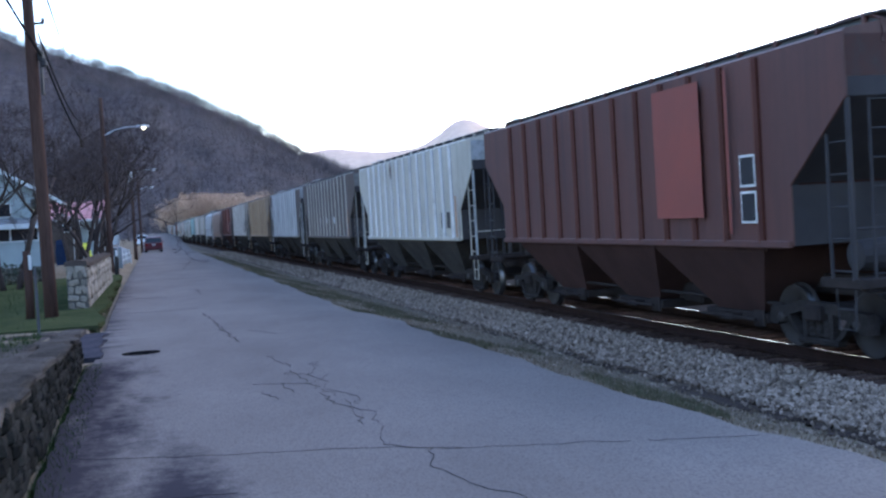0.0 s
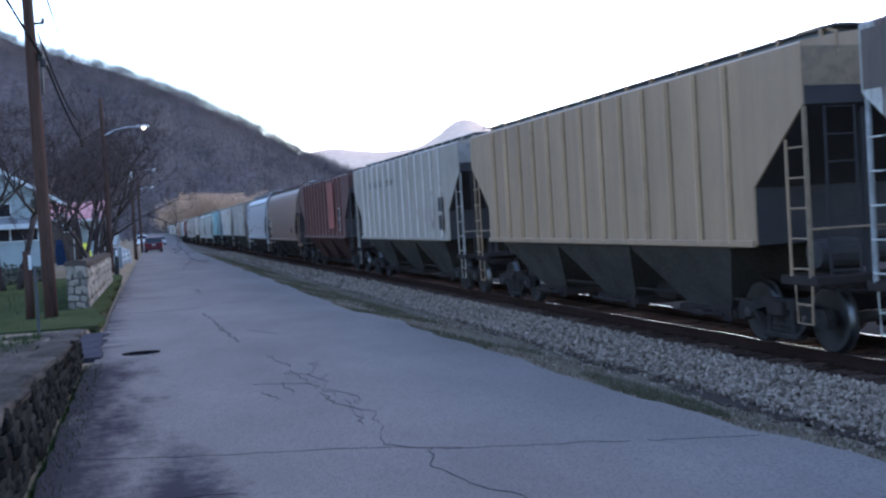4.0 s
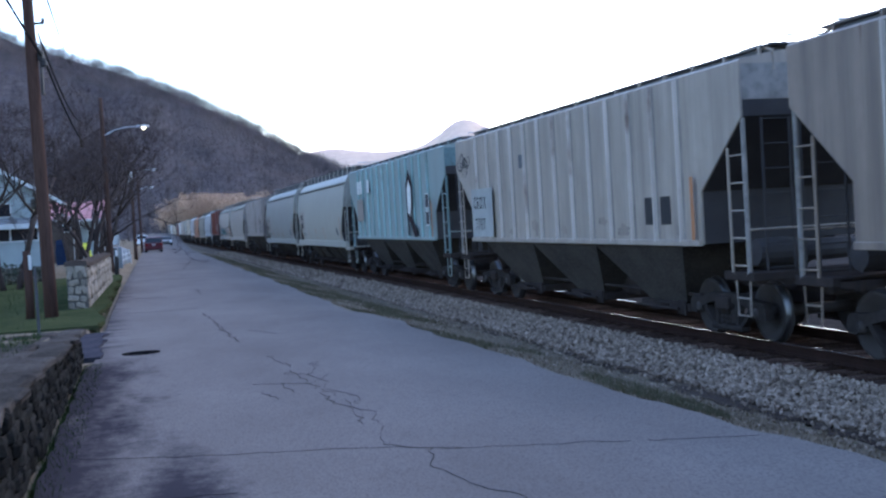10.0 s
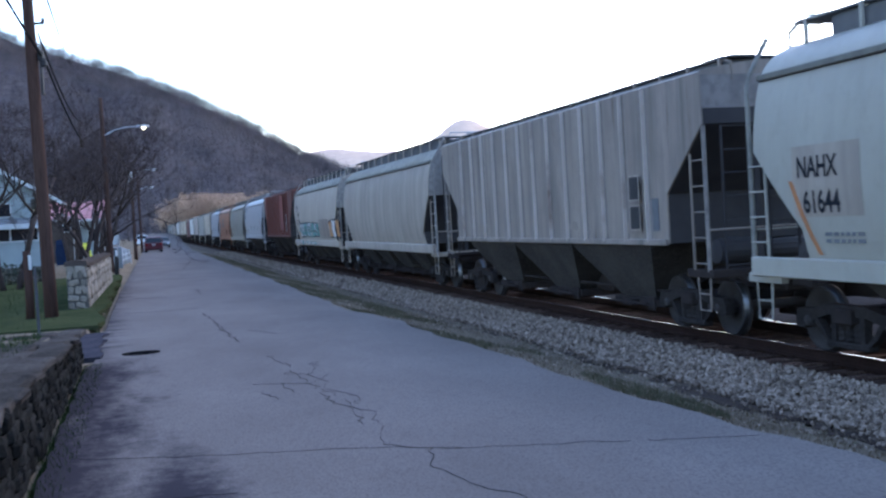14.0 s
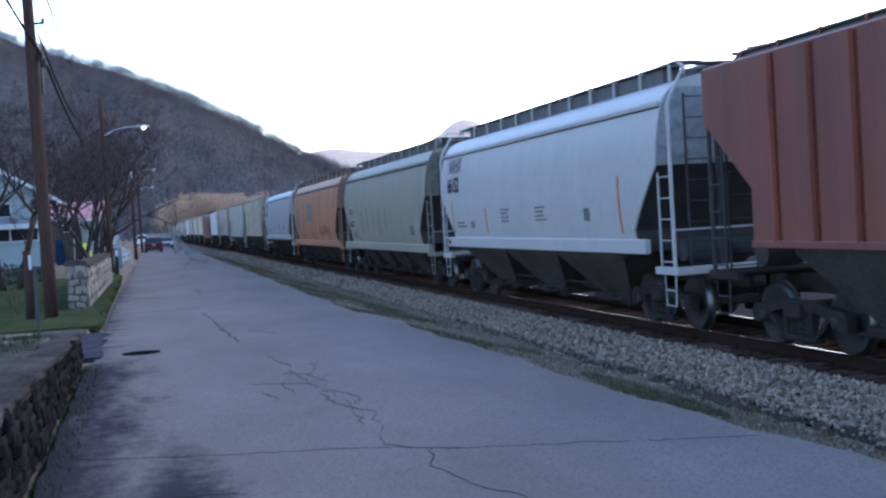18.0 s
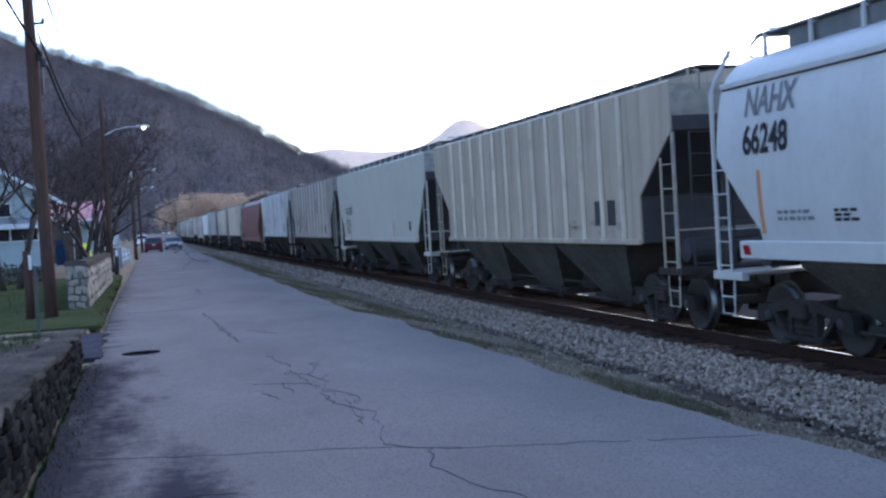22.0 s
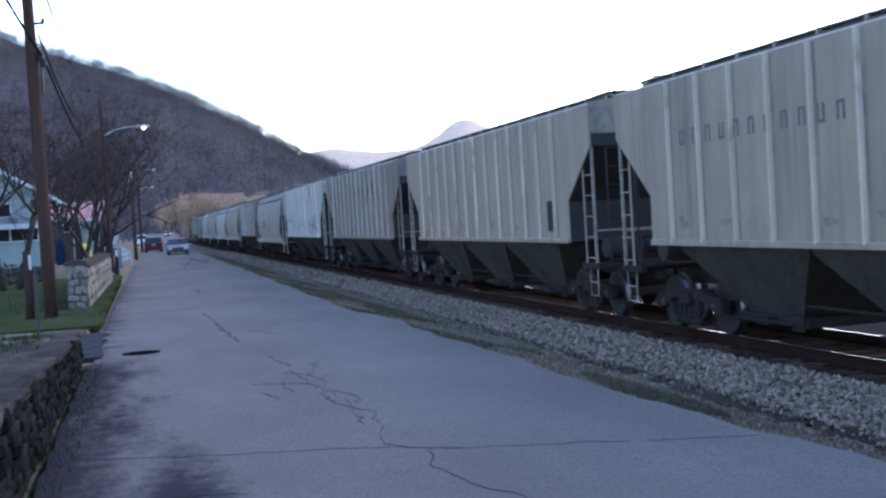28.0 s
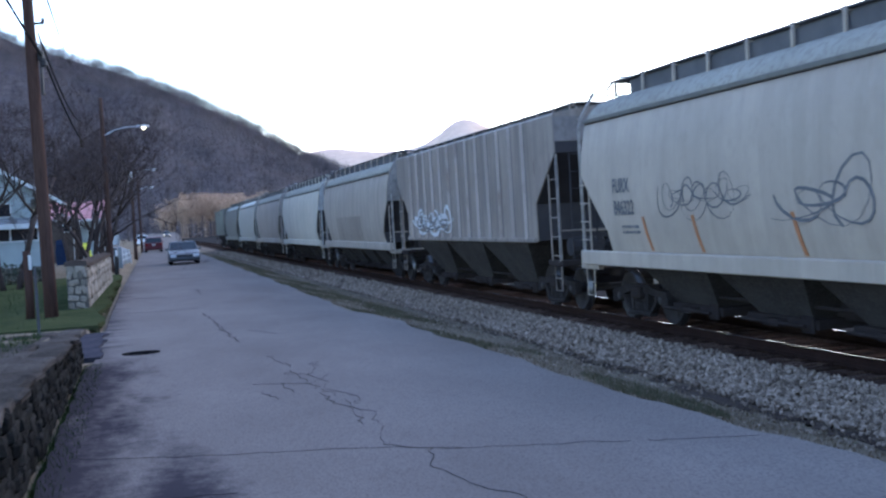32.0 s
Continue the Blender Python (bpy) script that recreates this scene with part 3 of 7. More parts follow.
# ---- railway ----
def make_track():
    bed = Shape()
    prof = [(7.1, -0.62), (7.3, -0.50), (8.2, -0.43), (8.55, -0.43), (11.4, -0.43), (11.8, -0.43), (13.2, -0.56), (13.2, -0.8), (6.9, -0.8)]
    bed.prism(prof, "y", -60, 900)
    solid("ballast_bed", bed, M_GRAVEL, "grey crushed-stone ballast bed of the railway", "ballast", "structure")
    solid("track_fill", Shape().prism([(8.42, -0.47), (11.48, -0.47), (11.45, -0.405), (8.46, -0.405)], "y", -60, 900), M_DARKBED, "fine ballast between the ties, darkened for shade under the train", "ballast", "structure")
    rnd, st = random.Random(5), Shape()
    t = (1 + 5 ** 0.5) / 2
    ico = [Vector(a).normalized() for a in ((-1, t, 0), (1, t, 0), (-1, -t, 0), (1, -t, 0), (0, -1, t), (0, 1, t), (0, -1, -t), (0, 1, -t), (t, 0, -1), (t, 0, 1), (-t, 0, -1), (-t, 0, 1))]
    octa = [Vector(a) for a in ((1, 0, 0), (-1, 0, 0), (0, 1, 0), (0, -1, 0), (0, 0, 1), (0, 0, -1))]
    of = [(0, 2, 4), (2, 1, 4), (1, 3, 4), (3, 0, 4), (2, 0, 5), (1, 2, 5), (3, 1, 5), (0, 3, 5)]

    def lay(n, x0, x1, y0, y1, size, sink, fall=1.0):
        for _ in range(n):
            x, y = rnd.uniform(x0, x1), y0 + (y1 - y0) * rnd.random() ** fall
            z = (-0.50 + 0.10 * min(1.0, (x - 7.15) / 1.05) if x < 8.2 else -0.41) if x > 7.0 else ground_height(x, y)
            rot = Euler((rnd.uniform(0, 6), rnd.uniform(0, 6), rnd.uniform(0, 6))).to_matrix()
            sc = Vector((rnd.uniform(0.6, 1.3), rnd.uniform(0.6, 1.2), rnd.uniform(0.5, 1.0))) * size * rnd.uniform(0.6, 1.35)
            c = Vector((x, y, z + sink * rnd.uniform(0.0, 1.0)))
            st.add([c + rot @ Vector((v.x * sc.x * rnd.uniform(0.8, 1.2), v.y * sc.y, v.z * sc.z)) for v in octa], of)

    lay(19000, 7.18, 8.66, 6.5, 42, 0.043, 0.05, 1.6)
    lay(4500, 7.18, 8.62, 40, 120, 0.06, 0.05, 1.4)
    lay(900, 5.4, 7.1, 6.5, 40, 0.026, 0.008, 1.6)
    lay(700, 6.75, 7.25, 6.5, 28, 0.03, 0.02, 1.4)
    solid("ballast_stones", st, M_STONE, "loose grey ballast stones along the railway", "ballast", "stuff")
    track = thing("railway_track", pose(0, 0, 0), "single railway track with rusty rails on dark timber ties", "railway track")
    track["kind"] = "structure"
    for nm, x in (("rail", NEAR), ("rail", FAR)):
        z = RAIL
        web = [(x - 0.07, z - 0.17), (x + 0.07, z - 0.17), (x + 0.07, z - 0.158), (x + 0.012, z - 0.13), (x + 0.012, z - 0.04), (x + 0.036, z - 0.032), (x + 0.036, z - 0.003), (x - 0.036, z - 0.003), (x - 0.036, z - 0.032), (x - 0.012, z - 0.04), (x - 0.012, z - 0.13), (x - 0.07, z - 0.158)]
        rail = part(nm, Shape().prism(web, "y", -60, 900), M_RUST, track)
        part("running_surface", Shape().prism([(x - 0.009, z - 0.006), (x + 0.009, z - 0.006), (x + 0.007, z), (x - 0.007, z)], "y", -60, 900), M_POLISH, rail, "shiny worn rail head")
    tie = cached("tie", lambda: Shape().box(-1.30, 1.30, -0.115, 0.115, -0.17, 0.0, 0.012))
    plate = cached("tie_plate", lambda: Shape().box(-0.16, 0.16, -0.09, 0.09, 0.0, 0.014, 0.004).box(-0.10, -0.075, -0.05, -0.02, 0.0, 0.045).box(0.075, 0.10, 0.02, 0.05, 0.0, 0.045))
    for i in range(240):
        y = 3.0 + i * 0.5 + rnd.uniform(-0.03, 0.03)
        o = part("tie", tie, M_TIE, track, at=pose(MID + rnd.uniform(-0.05, 0.04), y, RAIL - 0.184 + rnd.uniform(-0.008, 0.004), 0, 0, rnd.uniform(-1, 1)))
        if i < 60:
            part("tie_plate", plate, M_RUST, o, at=pose(NEAR - MID, 0, 0.0))
    rest = Shape()
    for i in range(500):
        y = 123.2 + i * 0.5 if i < 380 else 123.2 + i * 0.5
        rest.box(MID - 1.3, MID + 1.3, y, y + 0.23, RAIL - 0.35, RAIL - 0.186)
    part("far_ties", rest, M_TIE, track, "row of dark ties down the line", kind="stuff")


def grass_blades(n, place, size, seed, name, material, label):
    rnd, s = random.Random(seed), Shape()
    for _ in range(n):
        x, y = place(rnd)
        z, h, a = ground_height(x, y), size * rnd.uniform(0.4, 1.3), rnd.uniform(0, 6.28)
        w, c, d = 0.008 + 0.004 * size, math.cos(a), math.sin(a)
        lean = rnd.uniform(0.1, 0.6) * h
        k = len(s.v)
        s.v += [(x - c * w, y - d * w, z), (x + c * w, y + d * w, z), (x + d * lean, y - c * lean, z + h)]
        s.f.append((k, k + 1, k + 2))
    solid(name, s, material, label, "grass", "stuff")


make_track()
# added dark ground that keeps the view beneath the cars dark
solid("far_verge", strip(lambda y: 11.62, lambda y: 250.0, -40, 600, 2.0, -0.395, 0.1, 0.25, 31), M_FARDARK, "dark ground strip added beyond the track", "verge", "structure")
# dark ragged strip laid in the gap at the ballast toe
solid("drain_edge", strip(lambda y: 6.98 + 0.08 * math.sin(y * 1.3) + max(0.0, y - 13) * 0.02, lambda y: 7.20 + 0.06 * math.sin(y * 2.1), 4, 24, 0.2, -0.533, 0.13, 0.1, 9), M_DARKBED, "dark ragged gutter strip below the ballast", "gutter", "structure")
grass_blades(30000, lambda r: (4.6 + 2.5 * r.random() ** 1.1, 6 + 110 * r.random() ** 2.0), 0.05, 3, "verge_grass", M_GRASS, "short dry winter grass beside the track")


def verge_patch(r):
    """Uneven tufts between road and ballast."""
    while True:
        x, y = 4.65 + 2.0 * r.random() ** 1.2, 11 + 86 * r.random() ** 1.6
        if noise.noise((x * 0.9, y * 0.28, 3.0)) > 0.02 + 0.35 * max(0.0, (20 - y) / 9):
            return x, y


grass_blades(26000, verge_patch, 0.06, 13, "verge_tufts", M_VERGE, "olive-green tufts along the verge")
grass_blades(6000, lambda r: (-1.03 + 0.30 * r.random() ** 1.6, 4 + 14.6 * r.random()), 0.085, 4, "wall_foot_grass", M_GREENGRASS, "green weeds at the foot of the stone wall")
grass_blades(9000, lambda r: (-1.05 - 6 * r.random() ** 1.5, 24.8 + 26 * r.random()), 0.09, 5, "lawn_grass", M_GREENGRASS, "short green lawn grass")
grass_blades(5000, lambda r: (-1.55 - 4 * r.random() ** 1.3, 8 + 11 * r.random()), 0.12, 6, "terrace_grass", M_GREENGRASS, "green grass on the terrace above the wall")


# ---- stone walls ----
def rough_stone(lx, ly, lz, seed):
    """A squarish field stone with knocked corners."""
    rnd, s = random.Random(seed), Shape()
    j = lambda v, a: v * rnd.uniform(1 - a, 1)
    rings = []
    for z, q in ((-0.5, 0.80), (-0.32, 0.98), (0.30, 1.0), (0.5, 0.84)):
        rings.append([(j(lx * a * q, 0.14) / 2, j(ly * b * q, 0.14) / 2, z * lz * rnd.uniform(0.92, 1)) for a, b in ((-1, -0.7), (-0.7, -1), (0.7, -1), (1, -0.7), (1, 0.7), (0.7, 1), (-0.7, 1), (-1, 0.7))])
    return s.loft(rings)


STONES = [rough_stone(1, 1, 1, k).mesh("stone") for k in range(7)]


def dry_wall():
    rnd = random.Random(21)
    wall = thing("retaining_wall", pose(-1.2, 0, 0), "low dry-laid fieldstone retaining wall, dark and mossy", "stone wall")
    wall["kind"] = "structure"
    # near-black core that shows in the gaps between the stones
    core = Shape()
    core.loft([[(-0.16, y, -0.3), (0.08, y, -0.3), (0.08, y, h), (-0.16, y, h)] for y, h in ((2.0, 0.78), (7.0, 0.74), (12.0, 0.60), (18.6, 0.44))])
    part("core", core, M_CAVITY, wall, "near-black core behind the stones")
    for row in range(6):
        y = 3.0 + rnd.uniform(0, 0.3)
        while y < 18.6:
            ln, top = rnd.uniform(0.22, 0.55), 0.86 - (y - 7.0) * 0.030
            ht = top / 6
            if y + ln > 18.75:
                break
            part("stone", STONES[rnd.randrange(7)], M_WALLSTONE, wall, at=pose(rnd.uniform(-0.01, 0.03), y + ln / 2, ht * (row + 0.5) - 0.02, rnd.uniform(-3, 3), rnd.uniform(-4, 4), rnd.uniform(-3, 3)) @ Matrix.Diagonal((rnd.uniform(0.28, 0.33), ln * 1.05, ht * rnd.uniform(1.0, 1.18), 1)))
            y += ln * rnd.uniform(0.97, 1.03)
    for lane in range(3):
        y = 3.0 + rnd.uniform(0, 0.4)
        while y < 18.4:
            ln, top = rnd.uniform(0.5, 1.0), 0.86 - (y - 7.0) * 0.030
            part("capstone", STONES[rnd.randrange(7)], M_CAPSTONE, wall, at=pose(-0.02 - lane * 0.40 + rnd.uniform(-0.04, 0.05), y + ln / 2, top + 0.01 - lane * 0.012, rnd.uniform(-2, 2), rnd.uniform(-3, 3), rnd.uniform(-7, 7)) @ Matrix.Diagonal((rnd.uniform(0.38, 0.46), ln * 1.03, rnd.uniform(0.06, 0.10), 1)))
            y += ln * rnd.uniform(0.97, 1.06)


dry_wall()


def mosaic_wall():
    """Pale stone gate wall with a dark cap, running along the road."""
    rnd = random.Random(8)
    wall = thing("stone_gate_wall", pose(0, 0, 0), "pale mosaic fieldstone wall with dark cap beside the road", "stone wall")
    wall["kind"] = "structure"
    at = lambda u: Vector((-2.07 + 0.17 * u, 31.7 + 17 * u, 0))
    body, cap = Shape(), Shape()
    for u0, u1, h in ((0.0, 0.055, 1.28), (0.055, 1.0, 1.20)):
        a, b = at(u0), at(u1)
        body.loft([[(p.x, p.y, 0.0), (p.x + 0.5, p.y, 0.0), (p.x + 0.5, p.y, h), (p.x, p.y, h)] for p in (a, b)])
        cap.loft([[(p.x - 0.05, p.y - 0.05, h + 0.004), (p.x + 0.55, p.y - 0.05, h + 0.004), (p.x + 0.53, p.y, h + 0.12), (p.x + 0.25, p.y, h + 0.16 + 0.02 * u0), (p.x - 0.03, p.y, h + 0.12)] for p in (a, b)])
    part("mortar_core", body, M_MORTAR, wall)
    part("cap", cap, M_CAP, wall, "dark stone cap")

    def face(origin, along, n_out, wid, hei, cell):
        z = 0.03
        while z < hei - 0.05:
            hh = cell * rnd.uniform(0.6, 1.3)
            u = 0.0
            while u < wid - 0.05:
                ww = min(cell * rnd.uniform(0.5, 1.8), wid - u)
                c = origin + along * (u + ww / 2) + Vector((0, 0, min(z + hh / 2 + rnd.uniform(-0.06, 0.06) * cell / 0.3, hei - 0.07)))
                m = Matrix.Translation(c + n_out * 0.0) @ Matrix((( *along, ), (*n_out,), (0, 0, 1))).transposed().to_4x4() @ pose(0, 0, 0, 0, rnd.uniform(-26, 26), 0) @ Matrix.Diagonal((ww * rnd.uniform(0.8, 1.0), rnd.uniform(0.07, 0.11), hh * rnd.uniform(0.75, 1.0), 1))
                part("stone", STONES[rnd.randrange(7)], M_PALE, wall, at=m)
                u += ww
            z += hh

    face(at(0) + Vector((0, -0.005, 0)), Vector((1, 0, 0)), Vector((0, -1, 0)), 0.5, 1.26, 0.21)
    along = (at(1) - at(0)).normalized()
    face(at(0) + Vector((0.505, 0, 0)), along, Vector((along.y, -along.x, 0)), 17.0, 1.18, 0.30)


mosaic_wall()


# ---- poles, posts, lamps, wires ----
def utility_pole(x, y, z0, h, r, lean=0.0, label="tall weathered brown wooden utility pole"):
    p = thing("utility_pole", pose(x, y, z0), label, "utility pole")
    s = Shape()
    s.tube([(lean * t, 0.0, t * h) for t in [i / 8 for i in range(9)]], r, 12, r * 0.72)
    part("shaft", s, M_POLE, p, smooth=True)
    return p


main_pole = utility_pole(-2.30, 29.0, -0.3, 11.5, 0.165, -0.08)
part("insulator_bracket", Shape().box(0.02, 0.30, -0.04, 0.04, 7.62, 7.68, 0.01).lathe([(0.03, 7.68), (0.055, 7.70), (0.03, 7.74), (0.05, 7.77), (0.02, 7.80)], n=10, at=(0.27, 0, 0)), M_BLACK, main_pole)
part("cable_clamp", Shape().box(0.09, 0.24, -0.10, 0.06, 6.72, 6.98, 0.03).box(0.16, 0.30, -0.14, 0.02, 6.58, 6.76, 0.03).tube([(0.15, -0.05, 6.98), (0.2, -0.06, 7.2), (0.15, -0.03, 7.45)], 0.012), M_BLACK, main_pole, "black cable splice box")
part("conduit", Shape().tube([(0.16, -0.05, 5.9), (0.17, -0.05, 6.7)], 0.035, 8), M_BLACK, main_pole)

lamp_pole = utility_pole(-1.72, 62.0, -0.2, 9.6, 0.14, 0.0, "wooden utility pole with a street lamp arm")
lamp_pole_b = utility_pole(-0.66, 95.0, -0.2, 8.2, 0.15, 0.0, "wooden utility pole with a grey transformer and lamp")
lamp_pole_c = utility_pole(-0.2, 128.0, -0.2, 8.6, 0.15, 0.0, "wooden utility pole with a lamp beside the road")
part("transformer", Shape().lathe([(0.02, 6.55), (0.20, 6.58), (0.21, 6.65), (0.21, 7.25), (0.17, 7.33), (0.03, 7.38)], n=14, at=(-0.05, -0.36, 0)), M_LAMPOFF, lamp_pole_b, "grey drum transformer")


def lamp_arm(pole, z, reach, lit, zdrop=0.1):
    """A curved arm with a cobra-head lamp."""
    arm = part("lamp_arm", Shape().tube([(0.1, 0, z - 0.35), (reach * 0.35, 0, z - 0.08), (reach * 0.7, 0, z + 0.05), (reach, 0, z + 0.05)], 0.035, 8, 0.028), M_GALV, pole)
    head = part("lamp_head", Shape().loft([[(reach + dx, w * math.cos(a), z + 0.07 + hh * math.sin(a)) for a in [i * math.pi / 4 for i in range(8)]] for dx, w, hh in ((-0.05, 0.05, 0.04), (0.15, 0.11, 0.07), (0.45, 0.16, 0.085), (0.68, 0.10, 0.05))]), M_LAMPOFF, pole, smooth=True)
    part("lamp_glass", Shape().lathe([(0.02, -0.14), (0.09, -0.12), (0.13, -0.05), (0.14, 0.0)], n=12, at=(reach + 0.38, 0, z + 0.02)), M_LAMP if lit else M_LAMPOFF, head, "glowing lamp glass" if lit else "")


lamp_arm(lamp_pole, 7.95, 1.75, True)
lamp_arm(lamp_pole_b, 7.45, 1.45, False)
lamp_arm(lamp_pole_c, 7.3, 1.0, False)


def cable(name, a, b, sag, r=0.012, label="black overhead cable between poles"):
    a, b = Vector(a), Vector(b)
    pts = [a.lerp(b, i / 14) - Vector((0, 0, sag * 4 * (i / 14) * (1 - i / 14))) for i in range(15)]
    solid(name, Shape().tube(pts, r, 5), M_CABLE, label, "cable")


cable("overhead_cable", (-3.6, 4.0, 9.6), (-2.12, 29.0, 6.55), 0.15, 0.03)
cable("overhead_cable", (-2.04, 29.0, 6.41), (-2.67, 62.0, 6.99), 0.3, 0.03)
cable("overhead_cable", (-2.16, 29.0, 7.1), (-2.87, 62.0, 8.19), 0.4, 0.026)
cable("overhead_cable", (-1.44, 22.0, 6.51), (-3.1, 62.0, 11.19), 0.1, 0.02)
cable("overhead_cable", (-1.72, 62.0, 8.6), (-0.66, 95.0, 7.8), 0.4, 0.016)
cable("overhead_cable", (-0.66, 95.0, 7.6), (-0.2, 128.0, 8.0), 0.4, 0.016)

post = thing("wooden_post", pose(-2.77, 29.0, 0.05), "thick brown wooden post with a white stripe", "post")
part("timber", Shape().tube([(-0.03, 0, -0.1), (-0.01, 0, 0.9), (-0.02, 0, 1.74)], 0.105, 12, 0.095), M_POLE, post, smooth=True)
part("white_stripe", Shape().box(0.02, 0.09, -0.112, -0.09, 1.28, 1.64, 0.01), M_WHITE, post, "white painted stripe")
dark_post = thing("marker_post", pose(-1.35, 58.3, -0.02), "dark timber post with a white band beside the road", "post")
part("timber", Shape().tube([(-0.06, 0, -0.1), (0.0, 0, 0.8), (-0.04, 0, 1.42)], 0.11, 10, 0.10), M_BLACK, dark_post, smooth=True)
part("white_band", Shape().box(-0.07, 0.05, -0.125, -0.10, 1.02, 1.32, 0.01), M_WHITE, dark_post, "white painted band")
stake = thing("metal_stake", pose(-1.9, 21.0, -0.05), "slim galvanised metal sign stake, bare", "stake")
part("channel", Shape().prism([(-0.025, 0.0), (-0.012, 0.02), (0.012, 0.02), (0.025, 0.0), (0.015, 0.0), (0.006, 0.012), (-0.006, 0.012), (-0.015, 0.0)], "z", 0.0, 1.62), M_STAKE, stake)


# ---- houses ----
def house_window(parent, x, y, z, w, h, facing="y"):
    wdw = part("window", Shape().box(x - w / 2, x + w / 2, y - 0.03, y + 0.06, z, z + h, 0.01) if facing == "y" else Shape().box(x - 0.06, x + 0.03, y - w / 2, y + w / 2, z, z + h, 0.01), M_WHITE, parent, "white window frame")
    part("pane", Shape().box(x - w / 2 + 0.06, x + w / 2 - 0.06, y - 0.045, y - 0.03, z + 0.06, z + h - 0.06) if facing == "y" else Shape().box(x + 0.03, x + 0.045, y - w / 2 + 0.06, y + w / 2 - 0.06, z + 0.06, z + h - 0.06), M_DARKWIN, wdw, "dark glass")


def boards(parent, x0, x1, y, z0, z1, step, name="siding_board"):
    me = cached((name, round(x1 - x0, 2), step), lambda: Shape().prism([(0.0, 0.0), (-0.022, 0.0), (-0.006, step * 0.98), (0.0, step * 0.98)], "x", 0, x1 - x0))
    z = z0
    while z + step <= z1 + 0.01:
        part(name, me, M_SIDING, parent, at=pose(x0, y, z))
        z += step


white_house = thing("white_house", pose(0, 0, 0), "pale blue-white clapboard house with grey gable roof", "house")
part("wall", Shape().box(-14.0, -5.6, 62.0, 66.0, -0.2, 4.2).prism([(-14.0, 4.2), (-4.75, 4.2), (-9.4, 7.1)], "y", 62.0, 66.0), M_SIDING, white_house)
boards(white_house, -13.9, -5.65, 62.0, 0.2, 4.2, 0.2)
rf = Shape()
for sgn in (-1, 1):
    xe = -9.4 + sgn * 5.35
    rf.loft([[(-9.4, y, 7.28), (xe, y, 4.02), (xe, y, 3.90), (-9.4, y, 7.12)] for y in (61.4, 66.4)])
part("roof", rf, M_SHINGLE, white_house, "grey shingle roof")
part("rake_board", Shape().loft([[(-9.4, y, 7.34), (-4.02, y, 4.06), (-4.02, y, 3.86), (-9.4, y, 7.10)] for y in (61.30, 61.40)]), M_WHITE, white_house, "white rake board")
porch = part("porch", Shape().box(-13.0, -4.85, 58.4, 61.95, -0.2, 2.05, 0.01), M_SIDING, white_house, "enclosed pale porch")
part("porch_roof", Shape().prism([(58.1, 2.72), (62.0, 3.15), (62.0, 3.25), (58.1, 2.84)], "x", -13.2, -4.68), M_SHINGLE, white_house, "low grey porch roof")
part("fascia", Shape().box(-13.2, -4.68, 58.02, 58.09, 2.64, 2.88, 0.01), M_WHITE, white_house, "white fascia board")
part("porch_corner", Shape().box(-5.03, -4.83, 58.38, 58.6, 2.05, 2.7), M_WHITE, white_house)
part("porch_side", Shape().box(-4.91, -4.85, 58.6, 61.95, 2.05, 2.9), M_SIDING, white_house)
part("porch_glass", Shape().box(-12.9, -5.03, 58.55, 58.6, 2.05, 2.7), M_DARKWIN, white_house, "dark porch windows")
for i in range(7):
    part("mullion", Shape().box(-5.42 - i * 0.92, -5.36 - i * 0.92, 58.42, 58.56, 2.05, 2.7), M_WHITE, white_house)
part("sill", Shape().box(-13.0, -4.81, 58.32, 58.42, 2.0, 2.06, 0.01), M_WHITE, white_house)
part("foundation", Shape().box(-13.02, -4.83, 58.36, 58.40, -0.2, 0.75), M_MORTAR, white_house, "grey block foundation")
house_window(white_house, -7.0, 61.96, 3.3, 0.9, 0.75)
house_window(white_house, -9.4, 61.96, 4.6, 0.8, 1.1)

red_house = thing("red_roofed_house", pose(0, 0, 0), "low house with faded red metal roof and porch", "house")
part("wall", Shape().box(-14, -3.6, 112, 122, -0.2, 3.6), M_SIDING, red_house)
rr = Shape().loft([[(x, 110.0, 3.72), (x, 117.0, 5.6), (x, 124.0, 3.72), (x, 124.0, 3.62), (x, 117.0, 5.48), (x, 110.0, 3.60)] for x in (-14.6, -3.2)])
part("roof", rr, M_REDROOF, red_house, "faded red metal roof")
for i in range(16):
    x = -14.4 + i * 0.72
    part("roof_seam", cached("roof_seam", lambda: Shape().loft([[(dx, 110.0, 3.725), (dx, 117.0, 5.605), (dx, 117.0, 5.66), (dx, 110.0, 3.78)] for dx in (-0.02, 0.02)])), M_REDROOF, red_house, at=pose(x, 0, 0))
part("eave_board", Shape().box(-14.6, -3.2, 109.94, 110.0, 3.5, 3.72, 0.01), M_WHITE, red_house, "white eave board")
for x in (-10.9, -9.2, -7.5, -5.7, -3.7):
    part("porch_post", Shape().box(x - 0.08, x + 0.08, 110.1, 110.26, -0.2, 3.6, 0.01), M_WHITE, red_house)
for x, w in ((-8.6, 1.3), (-6.6, 0.9), (-4.6, 1.0)):
    house_window(red_house, x, 111.97, 1.5, w, 1.2)
part("door", Shape().box(-7.9, -7.1, 111.93, 111.99, -0.1, 2.0, 0.01), M_BRICKRED, red_house, "rust-red door")

shed = thing("small_shed", pose(0, 0, 0), "small dark brown shed with white window by the red-roofed house", "shed")
part("wall", Shape().box(-6.9, -5.2, 92, 95, -0.1, 3.4), M_CAP, shed, "dark brown boards")
